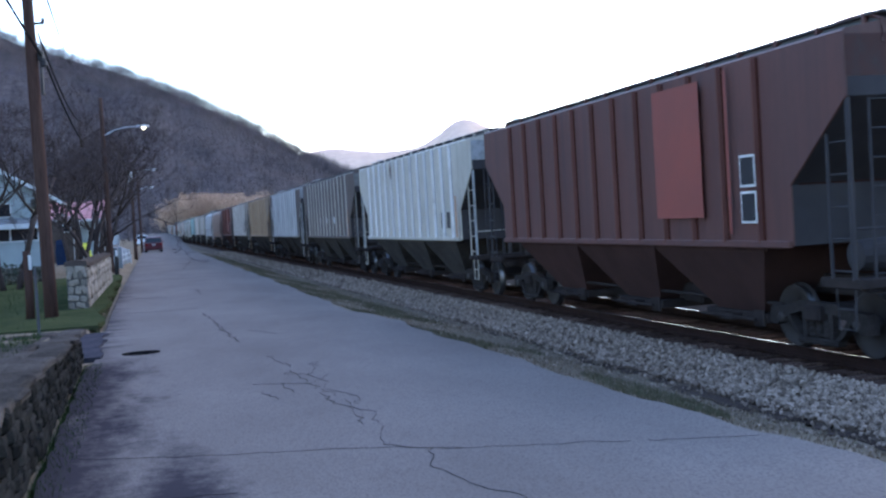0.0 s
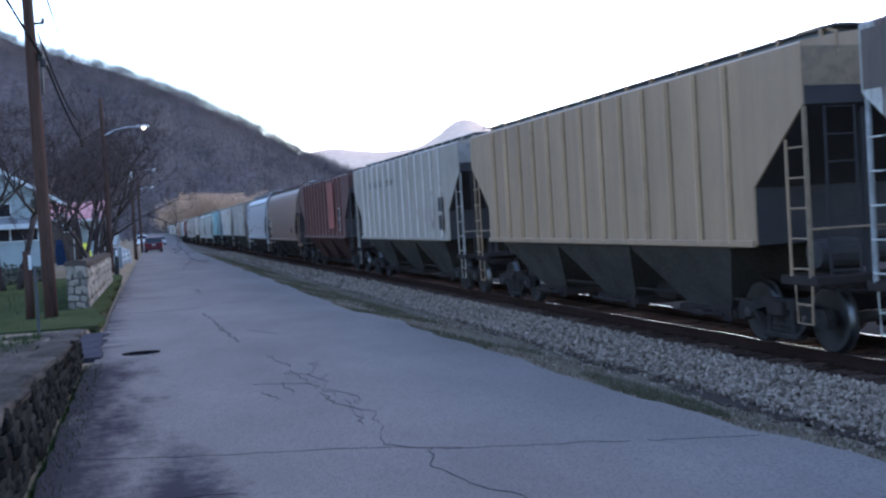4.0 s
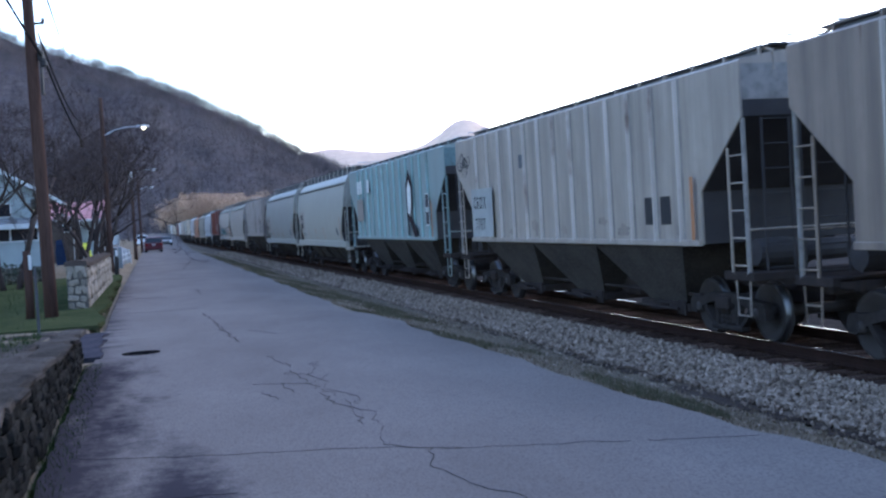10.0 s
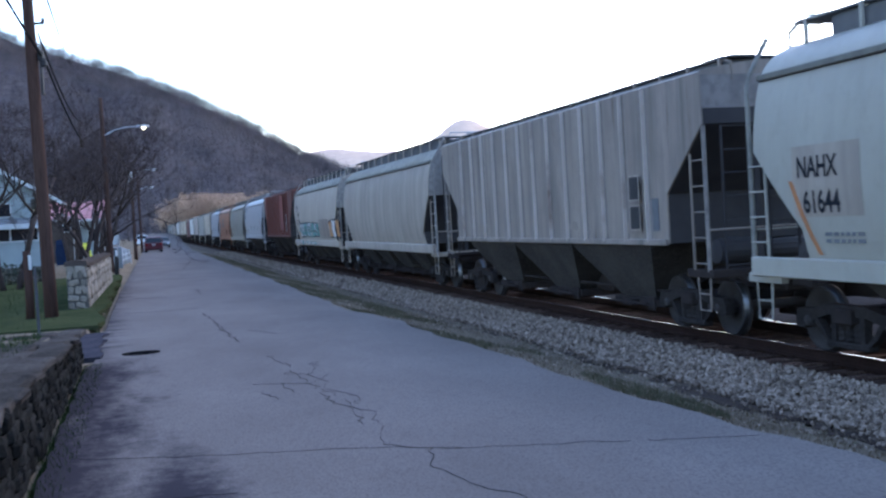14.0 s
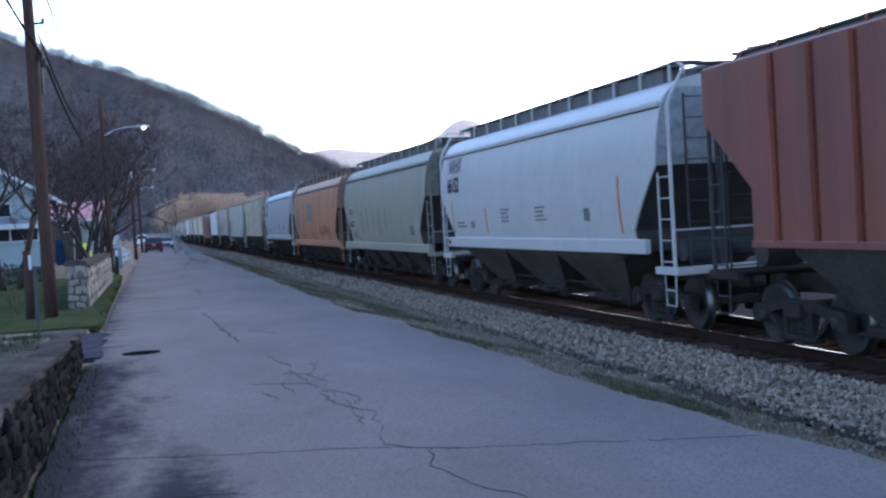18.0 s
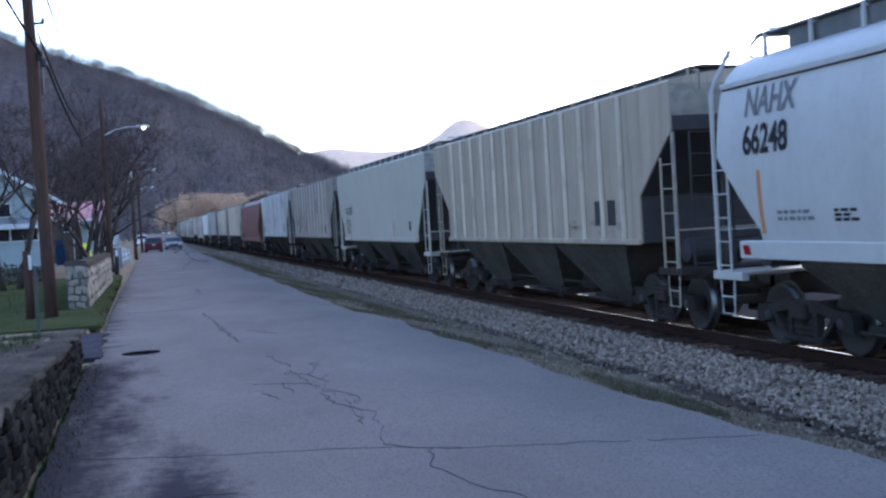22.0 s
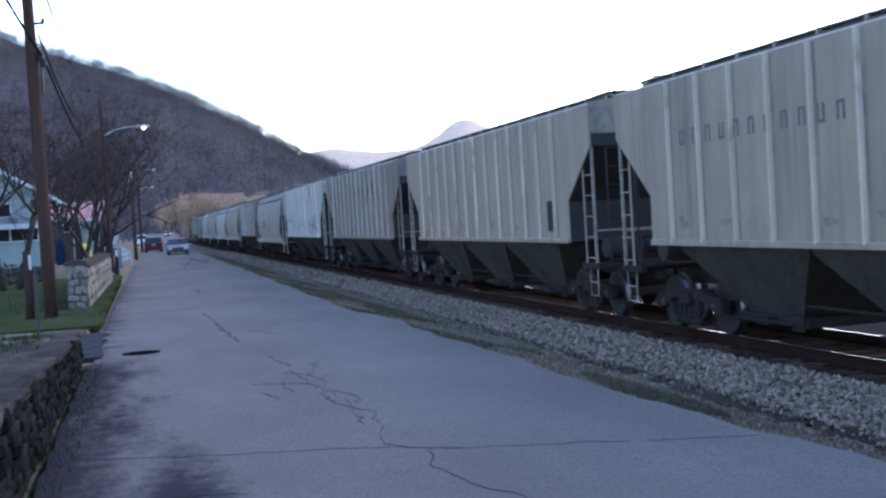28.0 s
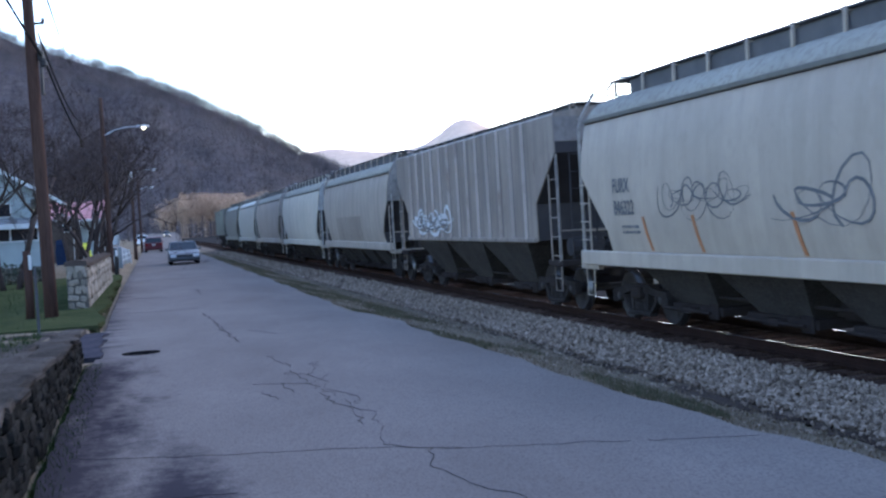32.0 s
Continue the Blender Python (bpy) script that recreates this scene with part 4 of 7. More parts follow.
part("roof", Shape().prism([(-7.2, 3.3), (-6.05, 4.0), (-4.9, 3.3), (-4.9, 3.2), (-6.05, 3.9), (-7.2, 3.2)], "y", 91.7, 95.3), M_SHINGLE, shed)
house_window(shed, -5.75, 91.97, 2.5, 0.7, 0.6)

# ---- yard clutter ----
tarp = thing("covered_stall", pose(-5.9, 86.0, 0.0), "blue tarpaulin draped over stacked yard goods", "tarpaulin")
rnd_t = random.Random(4)
part("tarp", Shape().loft([[(-0.34 + 0.1 * rnd_t.random(), -0.5, z), (0.34 + 0.12 * rnd_t.random(), -0.5, z), (0.34, 0.6, z), (-0.34, 0.6, z)] for z in (0.0, 0.5, 1.1, 1.6)] + [[(-0.26, -0.3, 1.9), (0.24, -0.35, 2.0), (0.22, 0.4, 1.95), (-0.22, 0.4, 1.85)]]), M_BLUE, tarp)
part("pole", Shape().tube([(1.0, -0.5, 0), (1.0, -0.5, 2.4)], 0.03), M_GALV, tarp)
part("pole", Shape().tube([(-1.0, -0.5, 0), (-1.0, -0.5, 2.4)], 0.03), M_GALV, tarp)
# unidentified yellow yard object, given the made-up shape of a slide
marker = thing("yellow_yard_object", pose(-3.75, 78.0, 0.35), "bright yellow yard object, built as a play slide", "slide")
part("chute", Shape().loft([[(x - 0.22, y, z), (x + 0.22, y, z), (x + 0.22, y, z + 0.12), (x + 0.16, y, z + 0.05), (x - 0.16, y, z + 0.05), (x - 0.22, y, z + 0.12)] for x, y, z in ((0.25, -0.9, 0.25), (0.18, -0.55, 0.35), (0.05, 0.0, 0.85), (-0.05, 0.35, 1.25))]), M_YELLOW, marker)
part("ladder", Shape().tube([(-0.3, 0.5, -0.3), (-0.25, 0.35, 1.4)], 0.03).tube([(0.2, 0.5, -0.3), (0.15, 0.35, 1.4)], 0.03).tube([(-0.28, 0.46, 0.3), (0.2, 0.46, 0.3)], 0.025).tube([(-0.27, 0.42, 0.9), (0.18, 0.42, 0.9)], 0.025), M_GALV, marker)
part("support", Shape().tube([(0.2, -0.8, -0.3), (0.2, -0.8, 0.3)], 0.03), M_GALV, marker)


def lawn_chair(x, y, rz):
    c = thing("lawn_chair", pose(x, y, 0.05, 0, 0, rz), "white slatted wooden lawn chair", "chair", "chairs in the yard")
    for k in range(5):
        part("back_slat", Shape().box(-0.30 + k * 0.13, -0.20 + k * 0.13, 0.22, 0.25, 0.35, 1.0 + 0.06 * (2 - abs(k - 2)), 0.005), M_WHITE, c)
        part("seat_slat", Shape().box(-0.32, 0.34, -0.28 + k * 0.11, -0.19 + k * 0.11, 0.34 + 0.01 * k, 0.37 + 0.01 * k), M_WHITE, c)
    for sx in (-0.36, 0.34):
        part("armrest", Shape().box(sx - 0.05, sx + 0.07, -0.35, 0.28, 0.58, 0.61), M_WHITE, c)
        for sy in (-0.3, 0.22):
            part("leg", Shape().box(sx - 0.02, sx + 0.04, sy, sy + 0.07, 0.0, 0.58), M_WHITE, c)


lawn_chair(-1.35, 80.0, 25)
lawn_chair(-1.9, 83.5, -15)
fence = thing("picket_fence", pose(-1.7, 66.0, 0.0), "low white picket fence along the yard", "fence")
for i in range(34):
    part("picket", cached("picket", lambda: Shape().prism([(-0.04, 0.0), (0.04, 0.0), (0.04, 0.85), (0.0, 0.92), (-0.04, 0.85)], "x", -0.01, 0.01)), M_WHITE if i % 3 else M_SIDING, fence, at=pose(0.02 * i, 0.62 * i, 0.05))
part("rail", Shape().tube([(0.02, 0, 0.35), (0.68, 20.6, 0.35)], 0.03, 4), M_WHITE, fence)
part("rail", Shape().tube([(0.02, 0, 0.72), (0.68, 20.6, 0.72)], 0.03, 4), M_WHITE, fence)
bin_ = thing("utility_box", pose(-1.62, 70.0, 0.0), "pale green utility cabinet beside the fence", "utility box")
part("cabinet", Shape().box(-0.35, 0.35, -0.3, 0.3, 0.0, 1.35, 0.03), M_GALV, bin_)
part("door", Shape().box(-0.30, 0.30, -0.325, -0.30, 0.10, 1.25, 0.01), M_SIDING, bin_)
sign = thing("yard_sign", pose(-2.3, 88.0, 0.0), "white sign board on posts", "sign")
part("board", Shape().box(-0.55, 0.55, -0.03, 0.03, 1.3, 2.1, 0.01), M_WHITE, sign)
for sx in (-0.45, 0.45):
    part("post", Shape().box(sx - 0.04, sx + 0.04, -0.03, 0.05, 0.0, 2.1), M_WHITE, sign)
for k, (x, y, w) in enumerate(((-5.55, 53.0, 0.85), (-6.3, 54.0, 0.9), (-4.9, 54.0, 0.7), (-7.0, 54.5, 0.8))):
    b = Shape()
    rb = random.Random(k)
    for q in range(170):
        a, e = rb.uniform(0, 6.28), rb.uniform(0.05, 1.4)
        r0 = w * rb.uniform(0.5, 1.0)
        c = Vector((math.cos(a) * math.cos(e) * r0, math.sin(a) * math.cos(e) * r0, math.sin(e) * r0 * 1.1))
        d1, d2 = Vector((rb.gauss(0, 1), rb.gauss(0, 1), rb.gauss(0, 1))).normalized() * 0.10, Vector((rb.gauss(0, 1), rb.gauss(0, 1), rb.gauss(0, 1))).normalized() * 0.07
        b.add([c - d1, c + d2, c + d1, c - d2], [(0, 1, 2, 3)])
    sh = thing("shrub", pose(x, y, 0.1), "small dark evergreen shrub on the lawn", "shrub")
    part("foliage", b, surface("dark evergreen", (0.014, 0.02, 0.012), (0.026, 0.034, 0.02), 3.0) if k == 0 else bpy.data.materials["dark evergreen"], sh)
    part("stem", Shape().tube([(0, 0, -0.1), (0.02, 0, 0.4)], 0.04), M_BARK, sh)


# ---- bare trees ----
def bare_tree(x, y, z, h, seed, stems=1, label="leafless grey tree with fine bare twigs", levels=6, spread=0.55):
    rnd = random.Random(seed)
    t = thing("bare_tree", pose(x, y, z), label, "tree")
    limbs, twigs = Shape(), Shape()

    def grow(p, d, ln, r, lev):
        pts, q, dd = [p], p, d
        for _ in range(3):
            dd = (dd + Vector((rnd.gauss(0, 0.13), rnd.gauss(0, 0.13), rnd.gauss(0.05, 0.08)))).normalized()
            q = q + dd * ln / 3
            pts.append(q)
        if lev > 2:
            limbs.tube(pts, r, 6 if lev > 3 else 4, r * 0.6)
        else:
            twigs.tube(pts[::1 if lev == 2 else 3], r, 3, r * 0.4)
        if lev == 0:
            return
        for c in range(3 if lev > 1 else 4):
            k = rnd.choice((1, 2, 3, 3))
            side = Vector((rnd.gauss(0, 1), rnd.gauss(0, 1), rnd.gauss(0.25, 0.5))).normalized()
            nd = (dd * (1 - spread) + side * spread).normalized()
            grow(pts[k], nd, ln * rnd.uniform(0.55, 0.82), max(r * rnd.uniform(0.42, 0.6), 0.009), lev - 1)

    for i in range(stems):
        a = 6.28 * i / stems + rnd.random()
        d = Vector((0.16 * math.cos(a) * (stems > 1), 0.16 * math.sin(a) * (stems > 1), 1)).normalized()
        grow(Vector((0.25 * math.cos(a) * (stems > 1), 0.25 * math.sin(a) * (stems > 1), -0.2)), d, h * 0.40, h * (0.022 if stems == 1 else 0.016), levels)
    part("trunk", limbs, M_BARK, t, smooth=True)
    part("crown", twigs, M_TWIG, t, "fine bare twigs")


bare_tree(-2.6, 64.0, 0.0, 9.0, 1, 3, "clump of leafless trees with several slim stems")
bare_tree(-3.6, 70.0, 0.0, 9.5, 2, 2)
bare_tree(-2.5, 74.0, 0.0, 9.0, 3, 2, spread=0.45)
bare_tree(-3.2, 88.0, 0.0, 10.5, 4, 1, spread=0.45)
bare_tree(-4.8, 82.0, 0.0, 11.0, 5, 2)
bare_tree(-5.2, 47.0, 0.0, 8.5, 7, 2, "leafless tree reaching over the lawn")
bare_tree(-9.5, 52.0, 0.0, 9.5, 10, 2)
bare_tree(-7.0, 104.0, 0.0, 12.0, 8, 1)
bare_tree(-4.6, 126.0, 0.0, 10.0, 9, 2)
bare_tree(-5.6, 140.0, 0.0, 10.0, 12, 2)


# ---- the grain train ----
SPEED, WHEEL_R = 16.03, 0.457
TRAIN, WHEELSETS = [], []
M_HOPPER = surface("dusty hopper steel", (0.056, 0.051, 0.048), (0.034, 0.031, 0.030), 1.2, 0.85, 0, 20.0, (0.07, 0.063, 0.058), 0.2)
M_COAMING = surface("dusty roof steel", (0.095, 0.095, 0.10), (0.125, 0.125, 0.13), 1.5, 0.85, 0, 25.0, bump=0.2)
# near-black steel that paints in the shade at the car ends
M_SHADOWSTEEL = surface("shade-dark end steel", (0.022, 0.020, 0.023), (0.034, 0.031, 0.034), 1.5, 0.8, 0, 25.0, bump=0.2)


def rib_profile():
    """Outer half-section of a ribbed hopper: half-width by height over the rail."""
    return [(1.52, 1.53), (1.52, 4.20), (1.485, 4.235), (0.95, 4.325), (0.45, 4.38)]


def round_profile():
    """Outer half-section of a curved-side hopper."""
    pts = [(1.46, 1.36), (1.555, 1.75), (1.60, 2.3), (1.60, 2.8), (1.565, 3.3), (1.49, 3.7), (1.42, 3.92), (1.30, 4.10), (1.08, 4.26), (0.75, 4.36), (0.4, 4.40)]
    for _ in range(2):
        cut = [pts[0]]
        for a, b in zip(pts, pts[1:]):
            cut += [tuple(a[d] * 0.75 + b[d] * 0.25 for d in (0, 1)), tuple(a[d] * 0.25 + b[d] * 0.75 for d in (0, 1))]
        pts = cut + [pts[-1]]
    return pts


def flat_profile():
    return [(1.53, 1.45), (1.53, 4.18), (1.495, 4.215), (1.0, 4.30), (0.45, 4.36)]


def half_width(prof, z):
    for (a, za), (b, zb) in zip(prof, prof[1:]):
        if za <= z <= zb:
            return a + (b - a) * (z - za) / (zb - za)
    return prof[0][0]


def hull(prof, half, cut_top, cut_low, cut):
    """Body shell: full length above cut_top, stepping in by cut down to cut_low."""
    full = lambda z: half - (0 if z >= cut_top else cut * min(1.0, (cut_top - z) / (cut_top - cut_low)))
    zs = sorted({z for _, z in prof} | {cut_top, cut_low})
    ring = []
    pts = [(half_width(prof, z) if z <= prof[-1][1] else prof[-1][0], z) for z in zs]
    s, n = Shape(), len(pts)
    for side in (-1, 1):
        for ysgn in (-1, 1):
            s.v += [(side * x, ysgn * full(z), z) for x, z in pts]
    # index: side*2n + ysgn*n
    A, B, C, D = 0, n, 2 * n, 3 * n
    for i in range(n - 1):
        s.f.append((A + i, B + i, B + i + 1, A + i + 1))
        s.f.append((C + i, C + i + 1, D + i + 1, D + i))
        s.f.append((A + i, A + i + 1, C + i + 1, C + i))
        s.f.append((B + i, D + i, D + i + 1, B + i + 1))
    s.f.append((A + n - 1, B + n - 1, D + n - 1, C + n - 1))
    s.f.append((A, C, D, B))
    return s


def end_skin(car, prof, half, cut_top, cut_low, cut, back, shade_rise=0.0):
    """Shade-dark sheets over the sloped ends, with a dirty, darkened end wall above."""
    # the dark sheet runs up the flat wall to suggest a shaded recess
    lip = cut_top + shade_rise
    zs = sorted({z for _, z in prof if z < cut_top} | {cut_top, cut_low, prof[0][1] + 0.001} | ({lip} if shade_rise else set()))
    tops = sorted({z for _, z in prof if lip < z < 4.16} | {lip + 0.004, 4.16})
    for e in (-1, 1):
        rows = []
        for z in zs:
            y = half - (0 if z >= cut_top else cut * min(1.0, (cut_top - z) / (cut_top - cut_low))) + 0.006
            x = half_width(prof, z) - 0.03
            rows.append([(-x, e * y, z), (x, e * y, z), (x, e * (y - 0.004), z), (-x, e * (y - 0.004), z)])
        part("slope_end", Shape().loft(rows), M_SHADOWSTEEL, car, "slope sheet painted dark for shade")
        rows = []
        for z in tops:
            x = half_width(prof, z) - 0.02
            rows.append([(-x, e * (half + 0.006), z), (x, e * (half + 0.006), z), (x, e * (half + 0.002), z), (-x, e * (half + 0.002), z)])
        part("end_wall", Shape().loft(rows), back, car, "upper end wall, dirty and darkened for shade")


def rib_mesh(prof, z0, z1):
    return Shape().prism([(-0.026, 0.0), (-0.018, 0.066), (0.018, 0.066), (0.026, 0.0)], "z", z0, z1)


def ladder_mesh(h, w, rungs):
    s = Shape()
    for e in (-1, 1):
        s.box(-0.012, 0.012, e * w / 2 - 0.016, e * w / 2 + 0.016, 0, h)
    for k in range(rungs):
        z = 0.06 + (h - 0.12) * k / (rungs - 1)
        s.tube([(0, -w / 2, z), (0, w / 2, z)], 0.012, 5)
    return s


def side_ladder_mesh(h, rungs):
    """One outer stile with rungs bent back to the corner post."""
    s = Shape().box(-0.014, 0.014, -0.018, 0.018, 0, h)
    for k in range(rungs):
        z = 0.10 + (h - 0.22) * k / (rungs - 1)
        s.tube([(0.0, -0.03, z), (-0.03, 0.02, z), (-0.03, 0.38, z), (0.0, 0.42, z)], 0.013, 5)
    return s


def corner_post_mesh(top, bend):
    """Tall corner tube, bent in towards the roof on curved cars."""
    pts = [(0, 0, 1.1), (0, 0, top)] if not bend else [(0, 0, 1.1), (0, 0, top - 0.30), (0.07, 0, top - 0.10), (0.36, 0, top + 0.38)]
    return Shape().tube(pts, 0.036, 8)


def sideframe_mesh():
    """Cast truck side frame: bowed arch bar with spring opening and pedestals."""
    s = Shape()
    top = [(-1.18, 0.50), (-1.12, 0.62), (-0.75, 0.64), (-0.42, 0.72), (0.42, 0.72), (0.75, 0.64), (1.12, 0.62), (1.18, 0.50)]
    under = [(-1.18, 0.36), (-1.0, 0.34), (-0.70, 0.50), (-0.40, 0.57), (0.40, 0.57), (0.70, 0.50), (1.0, 0.34), (1.18, 0.36)]
    s.loft([[(-0.07, a[0], a[1]), (0.07, a[0], a[1]), (0.07, b[0], b[1]), (-0.07, b[0], b[1])] for a, b in zip(top, under)])
    for e in (-1, 1):
        s.loft([[(-0.06, e * y, z), (0.06, e * y, z), (0.06, e * (y - 0.13), z - 0.02), (-0.06, e * (y - 0.13), z - 0.02)] for y, z in ((0.80, 0.52), (0.60, 0.30), (0.44, 0.19))])
        s.box(-0.06, 0.06, min(e * 0.26, e * 0.36), max(e * 0.26, e * 0.36), 0.20, 0.60)
    s.box(-0.09, 0.09, -0.46, 0.46, 0.13, 0.22, 0.02)
    return s


def springs_mesh():
    s = Shape()
    for y in (0.0,):
        s.lathe([(0.055, 0.22), (0.075, 0.25), (0.06, 0.29), (0.075, 0.33), (0.06, 0.37), (0.075, 0.41), (0.06, 0.45), (0.055, 0.48)], n=8, at=(0, y, 0))
    return s


def wheelset_mesh():
    s = Shape()
    s.lathe([(0.075, -0.95), (0.085, -0.6), (0.085, 0.6), (0.075, 0.95)], "x", 10)
    for e in (-1, 1):
        o = e * 0.7525
        s.lathe([(0.10, o - e * 0.09), (0.14, o - e * 0.02), (0.36, o + e * 0.03), (0.39, o + e * 0.055), (0.43, o + e * 0.06), (0.452, o + e * 0.06), (0.457, o - e * 0.03), (0.482, o - e * 0.05), (0.482, o - e * 0.075), (0.42, o - e * 0.08), (0.36, o - e * 0.03), (0.13, o - e * 0.08)], "x", 22)
        s.lathe([(0.02, e * 0.90), (0.085, e * 0.905), (0.095, e * 0.99), (0.08, e * 1.06), (0.02, e * 1.065)], "x", 10)
    return s


def wheelset_made():
    """The turned wheelset with its bright running tread."""
    if "wheelset" not in MESHES:
        me = wheelset_mesh().mesh("wheelset", True)
        me.materials.append(None)
        me.materials.append(M_TREAD)
        for f in me.polygons:
            radii = [math.hypot(me.vertices[i].co.y, me.vertices[i].co.z) for i in f.vertices]
            f.material_index = int(min(radii) > 0.448 and max(radii) < 0.460)
        MESHES["wheelset"] = me
    return MESHES["wheelset"]


def truck(car, y):
    """A two-axle truck; the bolster carries side frames, springs and wheelsets."""
    b = part("truck_bolster", cached("truck_bolster", lambda: Shape().box(-1.15, 1.15, -0.19, 0.19, 0.46, 0.68, 0.03).lathe([(0.2, 0.68), (0.2, 0.80), (0.05, 0.82)], n=12)), M_IRON, car, at=pose(0, y, 0))
    for x in (-0.985, 0.985):
        part("side_frame", cached("side_frame", sideframe_mesh), M_TRUCK, b, "cast steel side frame", at=pose(x, 0, 0))
        for sy in (-0.17, 0.0, 0.17):
            part("spring", cached("spring", springs_mesh), M_TRUCK, b, at=pose(x, sy, 0))
    for yy in (-0.89, 0.89):
        w = part("wheelset", wheelset_made(), M_WHEEL, b, "steel wheels on an axle", at=pose(0, yy, WHEEL_R))
        WHEELSETS.append([w, yy, 0.0])


def running_gear(car, half, frame_half, mat, sill_z=1.05):
    for e in (-1, 1):
        truck(car, e * (half - 1.55))
        cp = cached("coupler", lambda: Shape().box(-0.10, 0.10, -0.55, 0.0, 0.78, 0.98, 0.03).box(-0.16, 0.16, -0.74, -0.50, 0.74, 1.0, 0.05).box(-0.2, 0.2, -0.05, 0.35, 0.70, 1.05, 0.03))
        part("coupler", cp, M_IRON, car, at=pose(0, e * half, 0, 0, 0, 0 if e < 0 else 180))
    part("train_line", Shape().tube([(-0.9, -half + 2.6, 0.62), (-0.9, half - 2.6, 0.62)], 0.03, 6).tube([(0.75, -half + 2.6, 0.5), (0.75, half - 2.6, 0.5)], 0.04, 6).box(-0.5, 0.6, -1.6, 1.6, 0.40, 0.75, 0.03), M_IRON, car, "grimy brake pipes and levers")
    part("centre_sill", Shape().box(-0.19, 0.19, -half, half, 0.72, 1.02, 0.02), M_IRON, car)


def end_gear(car, half, mat, brake, z_top, ladder_z, sill=None, back=None, post=None, bend=False):
    """Platforms, ladders, posts and brake gear at both ends."""
    for e in (-1, 1):
        y = e * half
        part("end_platform", cached("end_platform", lambda: Shape().box(-1.45, 1.45, -0.10, 0.06, 1.00, 1.13, 0.015).box(-1.40, 1.40, 0.0, 0.5, 1.06, 1.11, 0.01).box(-1.50, -1.38, -0.1, 0.75, 1.0, 1.13, 0.01).box(1.38, 1.50, -0.1, 0.75, 1.0, 1.13, 0.01)), sill or mat, car, "end sill and crossover platform", at=pose(0, y, 0, 0, 0, 0 if e < 0 else 180))
        for x in (-1, 1):
            part("corner_post", cached(("corner_post", z_top, bend), lambda: corner_post_mesh(z_top, bend)), post or mat, car, at=pose(x * 1.47, y - e * 0.05, 0, 0, 0, 0 if x < 0 else 180))
            part("side_ladder", cached(("side_ladder", ladder_z), lambda: side_ladder_mesh(ladder_z, 5)), mat, car, at=pose(x * 1.50, y - e * 0.47, 1.12, 0, 0, 0 if e > 0 else 180))
            part("stirrup_step", cached("stirrup_step", lambda: Shape().tube([(0, -0.2, 1.0), (0, -0.17, 0.48), (0, 0.17, 0.48), (0, 0.2, 1.0)], 0.016, 5).tube([(0, -0.18, 0.74), (0, 0.18, 0.74)], 0.013, 5)), mat, car, at=pose(x * 1.46, y - e * 0.26, 0))
        # end ladder, braces and brake tanks coloured dark for the shade there
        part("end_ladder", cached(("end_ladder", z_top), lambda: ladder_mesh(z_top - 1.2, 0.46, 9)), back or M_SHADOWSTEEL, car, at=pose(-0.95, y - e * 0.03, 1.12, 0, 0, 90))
        for x in (-0.55, 0.55):
            part("end_brace", cached("end_brace", lambda: Shape().box(-0.05, 0.05, -0.04, 0.04, 1.1, 3.35, 0.008)), M_SHADOWSTEEL, car, at=pose(x, y - e * 0.10, 0))
        part("grab_iron", cached("grab_iron", lambda: Shape().tube([(-1.45, 0, 1.75), (1.45, 0, 1.75)], 0.016, 5)), mat, car, at=pose(0, y - e * 0.02, 0))
        part("uncoupling_lever", cached("uncoupling_lever", lambda: Shape().tube([(-1.4, 0, 0.98), (-0.9, -0.08, 0.9), (-0.15, -0.10, 0.92), (0, -0.2, 1.02)], 0.014, 5)), M_IRON, car, at=pose(0, y, 0, 0, 0, 0 if e < 0 else 180))
    y = brake * half
    part("brake_wheel", cached("brake_wheel", lambda: Shape().lathe([(0.24, -0.02), (0.28, -0.02), (0.28, 0.02), (0.24, 0.02)], "y", 16).box(-0.25, 0.25, -0.01, 0.01, -0.02, 0.02).box(-0.02, 0.02, -0.01, 0.01, -0.25, 0.25).lathe([(0.03, -0.06), (0.05, 0.0), (0.03, 0.03)], "y", 8)), M_IRON, car, at=pose(0.5, y + brake * 0.06, 2.05))
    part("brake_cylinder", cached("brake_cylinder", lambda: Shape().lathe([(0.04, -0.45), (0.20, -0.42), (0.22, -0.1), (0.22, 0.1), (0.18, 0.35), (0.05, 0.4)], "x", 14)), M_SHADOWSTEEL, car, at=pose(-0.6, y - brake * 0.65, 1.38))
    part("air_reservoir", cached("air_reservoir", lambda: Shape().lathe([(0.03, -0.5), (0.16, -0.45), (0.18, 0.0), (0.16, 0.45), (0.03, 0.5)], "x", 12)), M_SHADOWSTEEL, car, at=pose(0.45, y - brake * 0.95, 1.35))


